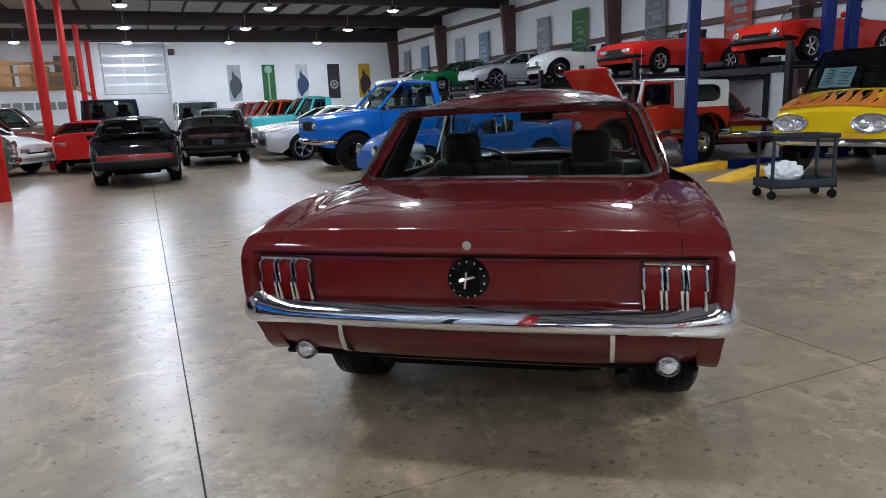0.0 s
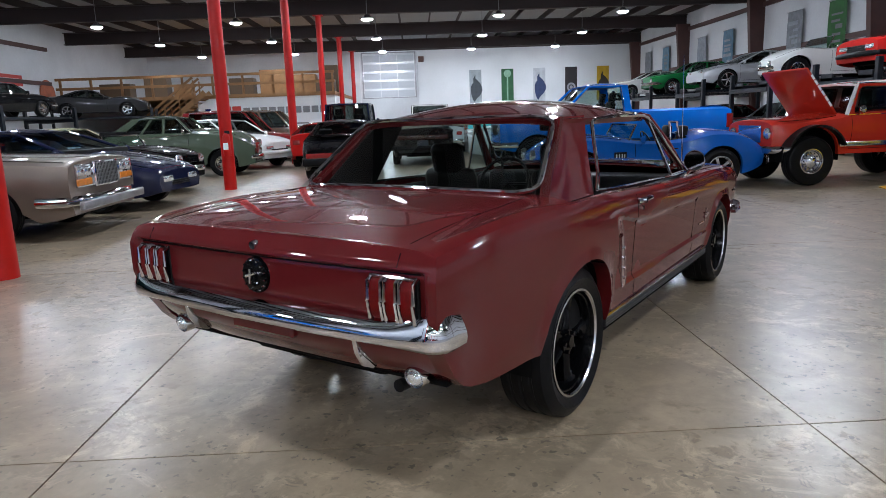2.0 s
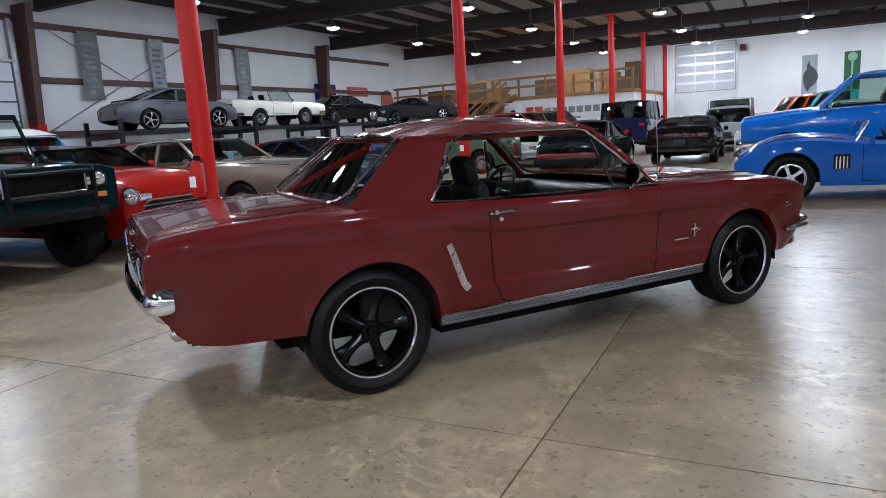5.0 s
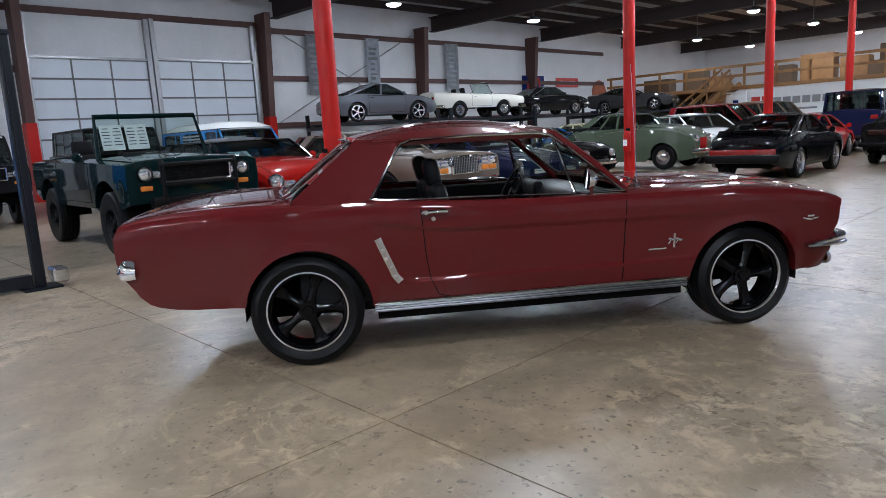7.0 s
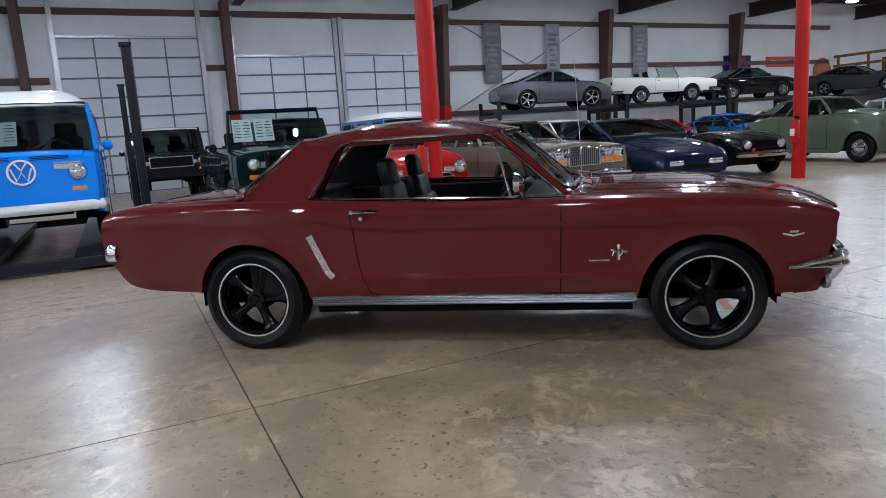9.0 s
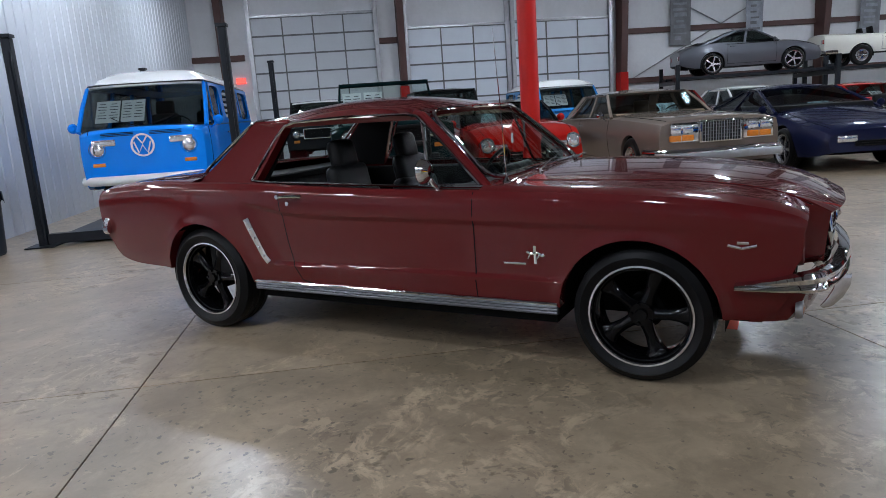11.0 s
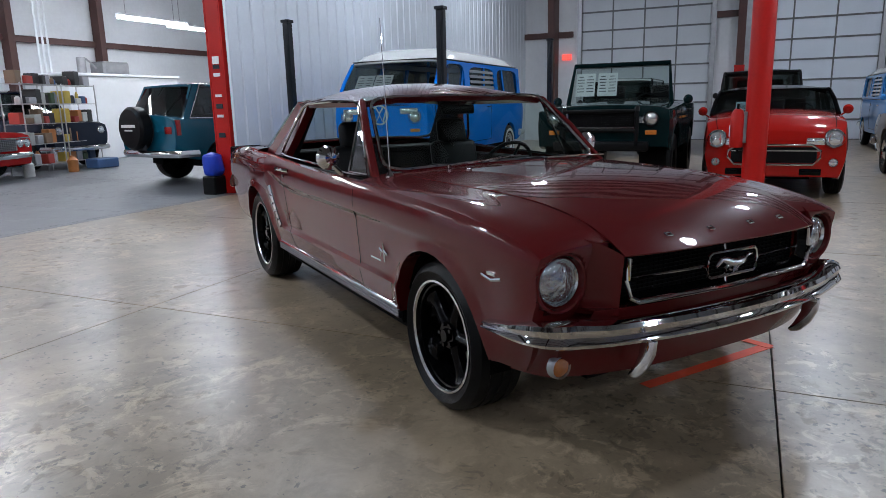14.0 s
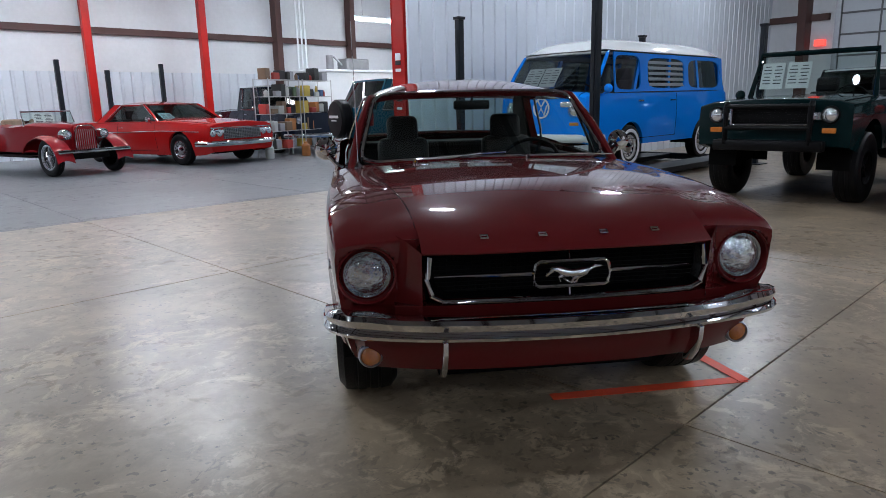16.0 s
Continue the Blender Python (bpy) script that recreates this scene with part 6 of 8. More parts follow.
parked_car("coupe_parked_car", "bright blue sports coupe under the rack", -11.0, 20.0, 0, color=(0.01, 0.12, 0.4), wb=2.5, line=LOW, gh=(-1.7, -0.8, 0.0, 0.7), roof=1.24)
parked_car("coupe_parked_car", "cream classic coupe under the rack", -11.5, 23.5, 0, color=(0.6, 0.55, 0.36), wb=2.6, line=LOW, gh=(-1.7, -0.9, 0.0, 0.7), roof=1.32, bumper="chrome", style="chrome")
# aisle: cars with their tails to the walk
tail_coupe = parked_car("rear_engined_car", "glossy black rear-engined sports coupe with red reflector band", -1.3, 15.75, 90, color=BLK, wb=2.27, fo=0.95, ro=1.0, hw=0.83, r=0.315, rr=0.225, tw=0.23, line=((-2.15, 0.72), (-1.7, 0.86), (-1.0, 0.92), (0.3, 0.86), (1.2, 0.82), (2.0, 0.66)), plan_r=0.8, plan_f=0.72, nose=0.3, tail=0.25, gh=(-1.75, -0.55, 0.05, 0.65), roof=1.27, inset=0.3, pillars=(0.6,), cpillar=(0.25, 0.12), tailtype="full", flare=0.03)
parked_car("sports_coupe_car", "red sports coupe parked tail to the aisle", -2.4, 20.6, 90, color=RED, wb=2.6, line=((-2.3, 0.92), (0.6, 0.85), (2.2, 0.6)), gh=(-1.8, -0.7, 0.1, 1.0), roof=1.22, inset=0.3, tail=0.15)
parked_car("offroad_truck", "dark blue off-road wagon with a roof rack", -2.0, 25.6, 90, color=(0.008, 0.012, 0.04), wb=2.6, hw=0.88, r=0.4, rr=0.2, bot=0.4, line=((-2.2, 1.25), (0.6, 1.22), (2.2, 1.18)), plan_f=0.96, plan_r=0.98, gh=(-2.1, -2.0, 0.45, 0.75), roof=1.88, inset=0.12, pillars=(0.4, 0.7), bumper="black")
wedge = parked_car("wedge_coupe_car", "black wedge-shaped coupe with dark tail panel", 0.6, 19.9, 90, color=(0.006, 0.005, 0.005), wb=2.4, hw=0.88, line=((-2.1, 0.95), (-0.6, 0.92), (0.7, 0.78), (1.9, 0.58)), tail=0.06, plan_r=0.97, gh=(-1.55, -0.75, 0.0, 0.75), roof=1.22, inset=0.26, bumper="black", tailtype="full", bumper_z=0.5)
SMOKED_LENS = material("smoked_lens", (0.03, 0.008, 0.006), 0.2, vary=0.2)
for o in wedge.children:
    if o.name.startswith("tail_light"):
        o.data.materials[0] = SMOKED_LENS
bm = bmesh.new()
box(bm, -1.86, -1.42, -0.6, 0.6, 0.985, 1.02, 0.015, 2)
for side in (-0.4, 0.4):
    box(bm, -1.75, -1.5, side - 0.03, side + 0.03, 0.86, 0.99, 0.01)
part("spoiler", bm, BLACK_GLOSS, tail_coupe, "wide flat black rear spoiler")
bm = bmesh.new()
box(bm, -2.2, -2.04, -0.74, 0.74, 0.36, 0.53, 0.04, 3)
part("bumper", bm, BLACK_TRIM, tail_coupe)
parked_car("saloon_car", "silver grey car parked by the end doors", 1.4, 25.5, 90, color=(0.3, 0.32, 0.33), wb=2.6, line=LOW, gh=(-1.9, -1.3, 0.1, 0.8), roof=1.45, bumper="chrome")
parked_car("pickup_truck", "white van seen from behind by the doorway", 1.1, 32.0, 90, color=WHT, wb=3.0, hw=0.9, r=0.36, bot=0.35, line=((-2.5, 1.1), (0.6, 1.1), (2.2, 1.0)), plan_r=0.98, gh=(-2.35, -2.2, 0.4, 0.9), roof=1.85, inset=0.1, pillars=(0.4, 0.7), bumper="black")
# row facing west on the east side
blue_roadster = parked_car("roadster_car", "bright blue open two-seat roadster with a chrome roll hoop", 4.2, 10.6, 180, color=(0.004, 0.085, 0.36), wb=2.29, fo=0.75, ro=0.8, hw=0.84, r=0.33, rr=0.205, tw=0.24, line=((-1.95, 0.66), (-1.5, 0.84), (-1.0, 0.88), (-0.5, 0.78), (0.2, 0.78), (0.9, 0.86), (1.4, 0.82), (1.9, 0.6)), plan_f=0.72, plan_r=0.75, nose=0.35, tail=0.35, gh=(-0.75, -0.5, 0.22, 0.35), roof=1.08, open_top=True, flare=0.05, style="alloy", head_z=0.62)
for s in (1, -1):
    bm = bmesh.new()
    box(bm, 0.42, 0.62, s * 0.835 - 0.02, s * 0.835 + 0.02, 0.46, 0.66, 0.006)
    vent = part("side_vent", bm, BLACK_TRIM, blue_roadster)
    for k in range(4):
        bm = bmesh.new()
        box(bm, 0.445 + 0.043 * k, 0.465 + 0.043 * k, s * 0.85 - 0.012, s * 0.85 + 0.012, 0.46, 0.63, 0.004)
        part("vent_louvre", bm, ALLOY, vent)
pickup = parked_car("pickup_truck", "bright blue full-size pickup truck with chrome grille", 4.6, 14.6, 180, color=BLUE, glass=GLASS, wb=3.13, fo=0.8, ro=1.15, hw=0.98, r=0.41, rr=0.2, tw=0.26, bot=0.5, line=((-2.8, 1.28), (-0.4, 1.28), (0.6, 1.26), (1.5, 1.2), (2.4, 1.1)), plan_f=0.96, plan_r=0.97, nose=0.1, gh=(-0.52, -0.42, 0.4, 1.02), roof=1.86, inset=0.16, pillars=(), cpillar=(0.16, 0.14), bed=(-2.65, -0.6), bumper="chrome", head="rect", grille=(0.5, 0.24, 0.98, BLACK_TRIM), head_z=0.98, bumper_z=0.66, style="dark")
for s in (1, -1):
    bm = bmesh.new()
    box(bm, -2.73, -2.6, s * 0.935 - 0.035, s * 0.935 + 0.035, 0.88, 1.18, 0.012, 2)
    part("side_tail_light", bm, LENS_RED, pickup, "tall red tail lamp")
parked_car("modern_coupe_car", "silver modern muscle coupe with sharp headlamps", 4.2, 18.9, 180, color=(0.52, 0.53, 0.55), metal=0.5, wb=2.72, fo=0.95, ro=1.1, hw=0.95, r=0.35, rr=0.25, line=((-2.3, 1.0), (0.3, 0.96), (1.4, 0.88), (2.2, 0.76)), plan_f=0.84, nose=0.2, gh=(-2.0, -0.9, 0.1, 0.95), roof=1.36, head="rect", grille=(0.55, 0.2, 0.5, BLACK_TRIM), head_z=0.7)
parked_car("modern_coupe_car", "white coupe with dark stripes", 4.4, 21.5, 180, color=WHT, wb=2.72, fo=0.95, ro=1.1, hw=0.95, r=0.35, rr=0.25, line=((-2.3, 1.0), (0.3, 0.96), (1.4, 0.9), (2.2, 0.8)), plan_f=0.9, nose=0.1, gh=(-2.0, -0.9, 0.1, 0.95), roof=1.4, head="round", grille=(0.6, 0.2, 0.6, BLACK_TRIM), bumper="chrome")
parked_car("vintage_truck", "turquoise and white classic pickup truck", 4.6, 24.0, 180, color=(0.05, 0.4, 0.42), wb=2.9, hw=0.92, r=0.36, bot=0.4, line=((-2.5, 1.15), (0.6, 1.15), (2.2, 1.1)), gh=(-0.5, -0.45, 0.45, 0.9), roof=1.75, bed=(-2.4, -0.6), bumper="chrome", head="round", grille=(0.5, 0.2, 0.8, CHROME))
parked_car("vintage_truck", "orange classic pickup truck in the row", 4.0, 26.8, 180, color=(0.55, 0.08, 0.01), wb=2.9, hw=0.92, r=0.36, bot=0.4, line=((-2.5, 1.1), (0.6, 1.15), (2.2, 1.0)), gh=(-0.5, -0.45, 0.45, 0.9), roof=1.72, bed=(-2.4, -0.6), bumper="chrome", head="round", grille=(0.5, 0.2, 0.8, CHROME))
parked_car("vintage_truck", "red classic pickup truck in the row", 4.0, 29.6, 180, color=RED, wb=2.9, hw=0.92, r=0.36, bot=0.4, line=((-2.5, 1.1), (0.6, 1.15), (2.2, 1.05)), gh=(-0.5, -0.45, 0.45, 0.9), roof=1.75, bed=(-2.4, -0.6), bumper="chrome", head="round", grille=(0.5, 0.2, 0.8, CHROME))
parked_car("vintage_truck", "faded red classic pickup by the end wall", 3.6, 32.6, 180, color=(0.4, 0.03, 0.02), wb=2.9, hw=0.92, r=0.36, bot=0.4, line=((-2.5, 1.1), (0.6, 1.15), (2.2, 1.05)), gh=(-0.5, -0.45, 0.45, 0.9), roof=1.75, bed=(-2.4, -0.6), bumper="chrome", head="round")
# service bay
hardtop = parked_car("hardtop_car", "red full-size classic hardtop with grey grille and chrome bumper", -2.5, -10.3, 106, color=(0.36, 0.009, 0.009), wb=3.02, fo=0.95, ro=1.35, hw=1.0, r=0.35, rr=0.2, line=((-2.8, 0.9), (0.6, 0.95), (1.6, 0.92), (2.4, 0.86)), plan_f=0.97, plan_r=0.96, nose=0.06, gh=(-1.5, -0.95, 0.15, 0.8), roof=1.36, inset=0.24, pillars=(), cpillar=(0.34, 0.3), style="chrome", bumper="chrome", bumper_z=0.48, head="none", sheet=(-0.35, PAPER_BLUE))
MESH_GREY = material("grey_grille_mesh", (0.07, 0.07, 0.075), 0.4, 0.6, vary=0.2, scale=30)
bm = bmesh.new()
box(bm, 2.4, 2.475, -0.56, 0.56, 0.57, 0.8, 0.012, 2)
mesh_panel = part("grille", bm, MESH_GREY, hardtop, "full-width fine grey grille")
for k in range(7):
    bm = bmesh.new()
    box(bm, 2.474, 2.482, -0.55, 0.55, 0.588 + 0.032 * k, 0.594 + 0.032 * k)
    part("grille_bar", bm, STEEL, mesh_panel, smooth=0)
for k in range(21):
    bm = bmesh.new()
    box(bm, 2.473, 2.479, -0.53 + 0.053 * k - 0.003, -0.53 + 0.053 * k + 0.003, 0.575, 0.795)
    part("grille_bar", bm, STEEL, mesh_panel, smooth=0)
bm = bmesh.new()
tube(bm, [(2.47, -0.92, 0.815), (2.49, 0, 0.82), (2.47, 0.92, 0.815)], 0.012, 6)
part("bonnet_moulding", bm, CHROME, hardtop)
for s in (1, -1):
    for k in (0.66, 0.85):
        lamp_unit(hardtop, "headlight", (2.46, s * k, 0.71), 0.078, LENS_CLEAR, depth=0.035)
    bm = bmesh.new()
    tube(bm, [(2.2, s * 1.0, 0.74), (1.0, s * 1.012, 0.76), (-1.0, s * 1.012, 0.72), (-2.5, s * 0.99, 0.66)], 0.01, 6)
    part("side_moulding", bm, CHROME, hardtop)
    bm = bmesh.new()
    tube(bm, [(2.35, s * 0.9, 0.885), (1.0, s * 0.945, 0.962), (-0.6, s * 0.95, 0.955), (-2.6, s * 0.92, 0.925)], 0.016, 8)
    part("wing_crease", bm, paint((0.36, 0.009, 0.009)), hardtop)

# ---- vehicles with more to them ----


def add(car, name, mat, *boxes, bevel=0.01, seg=2, label=""):
    """One part of several joined boxes, each given as x0, x1, y0, y1, z0, z1."""
    bm = bmesh.new()
    for b in boxes:
        box(bm, *b, bevel=bevel, seg=seg)
    return part(name, bm, mat, car, label)


PALE_LOUVRE = material("pale_louvre_glass", (0.3, 0.34, 0.36), 0.2, vary=0.1)


def pierced(name, mat, car, corners, hole, out, thick=0.02, power=5.0):
    """A body panel with a round-cornered window opening; hole: u0, u1, v0, v1 on the panel."""
    f = quad(*[Vector(c) for c in corners])
    u0, u1, v0, v1 = hole
    bm = bmesh.new()
    rings = [[], []]
    for k in range(48):
        c, s = math.cos(math.tau * k / 48), math.sin(math.tau * k / 48)
        m = max(abs(c), abs(s))
        rings[0].append(bm.verts.new(f(0.5 + 0.5 * c / m, 0.5 + 0.5 * s / m) + out))
        pu, pv = (math.copysign(abs(q) ** (2 / power), q) for q in (c, s))
        rings[1].append(bm.verts.new(f(0.5 * (u0 + u1) + 0.5 * (u1 - u0) * pu, 0.5 * (v0 + v1) + 0.5 * (v1 - v0) * pv) + out))
    for k in range(48):
        bm.faces.new((rings[0][k - 1], rings[0][k], rings[1][k], rings[1][k - 1]))
    solid(bm, thick)
    return part(name, bm, mat, car)


def camper(name, label, x, y, yaw, z, color, pop=True):
    """A rear-engined camper van with a white roof."""
    van = parked_car(name, label, x, y, yaw, z, color=color, wb=2.4, fo=1.08, ro=0.95, hw=0.86, r=0.33, rr=0.19, tw=0.18, bot=0.36, line=((-2.15, 1.14), (2.28, 1.12)), plan_f=0.9, plan_r=0.94, nose=0.25, tail=0.18,
                     gh=(-2.05, -1.85, 1.72, 2.16), roof=1.72, inset=0.13, pillars=(0.26, 0.52, 0.78), cpillar=(0.1, 0.1), crown=0.03, style="white", bumper="white", bumper_z=0.5, head="none", tuck=0.03, roof_mat=WHITE_PAINT, cabin=CABIN, rows_soft=0.4)
    for yy in (-0.5, -0.18):
        paper(van, 1.96, yy, 1.24, -38, 0.3, 0.36, PAPER)
    bm = bmesh.new()

    def f(u, v):
        t = 2 * v - 1
        px = -1.95 + 3.75 * u
        e = (1 - abs(2 * u - 1) ** 8)
        return Vector((px, 0.74 * t, 1.74 + 0.2 * e * (1 - abs(t) ** 5) ** 0.8))
    patch(bm, f, 20, 14)
    patch(bm, lambda u, v: Vector((-1.95 + 3.75 * u, 0.74 * (2 * v - 1), 1.735)), 1, 1)
    part("pop_top", bm, WHITE_PAINT, van, "white moulded pop-up roof")
    for s in (1, -1):
        lamp_unit(van, "headlight", (2.27, s * 0.57, 0.9), 0.1, LENS_CLEAR, depth=0.07)
        add(van, "turn_signal", LENS_AMBER, (2.25, 2.285, s * 0.57 - 0.08, s * 0.57 + 0.08, 0.68, 0.73))
    bm = bmesh.new()
    m = Matrix.Translation((2.29, 0, 0.93)) @ pose(0, 0, 0, 0, 90, 0)
    lathe(bm, [(0.125, 0), (0.125, 0.012), (0.148, 0.012), (0.148, 0)], 30, m, closed=True)
    for pts in (((-0.06, 0.105), (0.0, 0.02), (0.06, 0.105)), ((-0.105, 0.045), (-0.055, -0.1), (0.0, 0.0), (0.055, -0.1), (0.105, 0.045))):
        tube(bm, [(2.3, a, 0.93 + b) for a, b in pts], 0.012, 5)
    part("front_emblem", bm, WHITE_PAINT, van, "white ring emblem")
    add(van, "air_vent", BLACK_TRIM, *[(2.26, 2.285, s * 0.3 - 0.2, s * 0.3 + 0.2, 1.06 + 0.018 * k, 1.068 + 0.018 * k) for s in (1, -1) for k in range(3)], bevel=0)
    for s in (1, -1):
        bm = bmesh.new()
        tube(bm, [(2.2, s * 0.1, 1.19), (2.15, s * 0.3, 1.25), (2.1, s * 0.4, 1.3)], 0.006, 5)
        part("wiper", bm, BLACK_TRIM, van)
        for xa, xb, hole in ((1.62, 0.82, (0.03, 0.9, 0.08, 0.93)), (0.82, -0.56, (0.1, 0.95, 0.12, 0.9)), (-0.56, -1.93, (0.06, 0.9, 0.12, 0.9))):
            side = pierced("window_surround", paint(color), van, ((xa, s * 0.806, 1.13), (xb, s * 0.806, 1.13), (xb, s * 0.757, 1.71), (xa, s * 0.757, 1.71)), hole, Vector((0, s * 0.016, 0)))
            if xa == 0.82:
                for k in range(5):
                    zz = 1.25 + 0.083 * k
                    bm = bmesh.new()
                    box(bm, xb + 0.1, xa - 0.17, -0.004, 0.004, -0.026, 0.026, m=Matrix.Translation((0, s * (0.815 - 0.084 * (zz - 1.13)), zz)) @ pose(0, 0, 0, s * 28, 0, 0))
                    part("louvre", bm, PALE_LOUVRE, side, "pale glass louvre", smooth=0)
        add(van, "door_handle", CHROME, (0.9, 1.04, s * 0.865 - 0.015, s * 0.865 + 0.015, 1.0, 1.025), bevel=0.006)
    return van


camper("camper_van", "bright blue classic camper van with white pop-top on a lift", -6.05, 0.12, 0, 0.2, (0.003, 0.215, 0.78))
camper("camper_van", "blue and white classic camper van in the second row", -14.0, 8.6, 0, 0.0, (0.03, 0.2, 0.5))


def offroader(name, label, x, y, yaw, color, z=0.0, lift=0.12, top=None, open_top=True, sheets=True, bar=True, length=1.0):
    """A tall open off-road wagon with a black push bar."""
    d = 0.05 + lift
    car = parked_car(name, label, x, y, yaw, z, color=color, wb=2.54, fo=0.72, ro=0.85, hw=0.87, r=0.41, rr=0.2, tw=0.27, bot=0.45 + lift, line=((-2.12, 1.05 + lift), (0.6, 1.04 + lift), (2.0, 0.99 + lift)), plan_f=0.97, plan_r=0.97, nose=0.06, tail=0.05,
                     gh=(-1.9, -1.85, 0.6, 0.78), roof=1.62 + lift, inset=0.12, pillars=(0.4, 0.7), open_top=open_top, screen=paint(color, 0.28, 0.0), style="dark", head="none", arch=1.2, arch_z=0.06, tuck=0.02, crown=0.04, roof_mat=top, rows_soft=0.3)
    for s in (1, -1):
        lamp_unit(car, "headlight", (2.0, s * 0.62, 0.88 + lift), 0.085, LENS_CLEAR, BLACK_TRIM)
        add(car, "turn_signal", LENS_AMBER, (1.97, 2.01, s * 0.62 - 0.07, s * 0.62 + 0.07, 0.68 + lift, 0.74 + lift))
    bm = bmesh.new()
    box(bm, 1.96, 2.005, -0.46, 0.46, 0.76 + lift, 1.0 + lift, 0.01)
    for k in range(9):
        box(bm, 2.0, 2.012, -0.45, 0.45, 0.775 + lift + 0.025 * k, 0.783 + lift + 0.025 * k)
    grl_ = part("grille", bm, BLACK_TRIM, car, smooth=0)
    bm = bmesh.new()
    for yy in (-0.44, 0.44):
        tube(bm, [(2.016, yy, 0.77 + lift), (2.016, yy, 0.99 + lift)], 0.014, 6)
    for zz in (0.77, 0.99):
        tube(bm, [(2.016, -0.44, zz + lift), (2.016, 0.44, zz + lift)], 0.012, 6)
    part("grille_frame", bm, ALLOY, grl_)
    if bar:
        bm = bmesh.new()
        box(bm, 1.98, 2.14, -0.6, 0.6, 0.48 + lift, 0.6 + lift, 0.02, 2)
        for s in (1, -1):
            tube(bm, [(2.12, s * 0.46, 0.55 + lift), (2.12, s * 0.46, 0.98 + lift), (2.08, s * 0.46, 1.02 + lift)], 0.032, 10)
        for zz in (0.74, 0.98):
            tube(bm, [(2.12, -0.46, zz + lift), (2.12, 0.46, zz + lift)], 0.026, 10)
        part("push_bar", bm, BLACK_TRIM, car)
    if sheets:
        for yy in (0.02, -0.3):
            paper(car, 0.73, yy - 0.2, 1.18 + lift, -16, 0.28, 0.34, PAPER)
    return car


offroader("offroad_truck", "dark green open off-road wagon with black push bar", -5.8, 3.36, 0, (0.0025, 0.0125, 0.0135), lift=0.145)
offroader("offroad_truck", "black off-road wagon with a white hardtop", -12.4, 2.2, 0, (0.012, 0.012, 0.014), open_top=False, top=WHITE_PAINT, sheets=False, bar=False)
offroader("offroad_truck", "black open off-road wagon with roll cage and light bar", -12.6, 5.3, 0, (0.014, 0.014, 0.015), lift=0.2, open_top=False, top=BLACK_TRIM, sheets=False, bar=False)

# small red hatchback
mini = parked_car("hatchback_car", "red compact hatchback with chrome-ringed headlamps and black roof", -6.25, 5.4, 0, color=(0.34, 0.01, 0.007), post_mat=BLACK_GLOSS, wb=2.5, fo=0.72, ro=0.62, hw=0.86, r=0.32, rr=0.23, tw=0.2, bot=0.2, line=((-1.85, 0.95), (0.5, 1.0), (1.1, 0.98), (1.6, 0.93), (1.97, 0.84)), plan_f=0.93, plan_r=0.85, nose=0.4, tail=0.2, gh=(-1.72, -1.45, 0.12, 0.72), roof=1.36, inset=0.17, pillars=(0.38, 0.7), cpillar=(0.12, 0.1), roof_mat=BLACK_GLOSS, style="alloy", head="none", sheet=(-0.32, PAPER_BLUE))
for s in (1, -1):
    lamp_unit(mini, "headlight", (1.965, s * 0.655, 0.745), 0.108, LENS_CLEAR, axis=(1, s * 0.2, 0.22), depth=0.09)
    lamp_unit(mini, "fog_lamp", (1.98, s * 0.66, 0.46), 0.05, LENS_CLEAR, depth=0.04)
    add(mini, "bonnet_stripe", BLACK_GLOSS, (1.955, 1.985, s * 0.42 - 0.12, s * 0.42 + 0.12, 0.3, 0.38))
bm = bmesh.new()
box(bm, 1.9, 1.985, -0.5, 0.5, 0.43, 0.66, 0.05, 3)
grl = part("grille", bm, BLACK_TRIM, mini)
bm = bmesh.new()
tube(bm, [(1.995, a, b) for a, b in ((-0.42, 0.67), (0.42, 0.67), (0.52, 0.6), (0.52, 0.52), (0.44, 0.43), (-0.44, 0.43), (-0.52, 0.52), (-0.52, 0.6))], 0.013, 6, closed=True)
for zz in (0.6,):
    tube(bm, [(1.99, -0.5, zz), (1.99, 0.5, zz)], 0.01, 5)
part("surround", bm, CHROME, grl)
add(mini, "bonnet_scoop", BLACK_TRIM, (1.42, 1.56, -0.17, 0.17, 0.945, 0.965))

# red hardtop four-by-four with its bonnet open
jeep = parked_car("offroad_truck", "red off-road wagon with white hardtop and its bonnet propped open", 7.93, 10.62, 185.5, color=(0.42, 0.025, 0.012), wb=2.4, fo=0.62, ro=0.75, hw=0.82, r=0.4, rr=0.2, tw=0.26, bot=0.5, line=((-1.95, 1.12), (0.55, 1.12), (0.7, 1.08), (1.8, 1.0)), plan_f=0.8, plan_r=0.98, nose=0.06, tail=0.05, gh=(-1.9, -1.85, 0.45, 0.62), roof=1.62, inset=0.1, pillars=(0.38, 0.55), cpillar=(0.1, 0.1), roof_mat=WHITE_PAINT, head="round", bumper="chrome", bumper_z=0.6, style="chrome", arch=1.22, arch_z=0.06, head_z=0.86, grille=(0.34, 0.3, 0.85, CHROME), sheet=(-0.3, PAPER_BLUE), post_mat=WHITE_PAINT)
bm = bmesh.new()
m = Matrix.Translation((0.68, 0, 1.1)) @ pose(0, 0, 0, 0, -52, 0)
box(bm, 0.0, 0.98, -0.6, 0.6, 0, 0.05, 0.02, 2, m=m)
bonnet = part("bonnet", bm, paint((0.42, 0.025, 0.012), 0.28, 0.0), jeep, "raised red bonnet with a white stripe")
bm = bmesh.new()
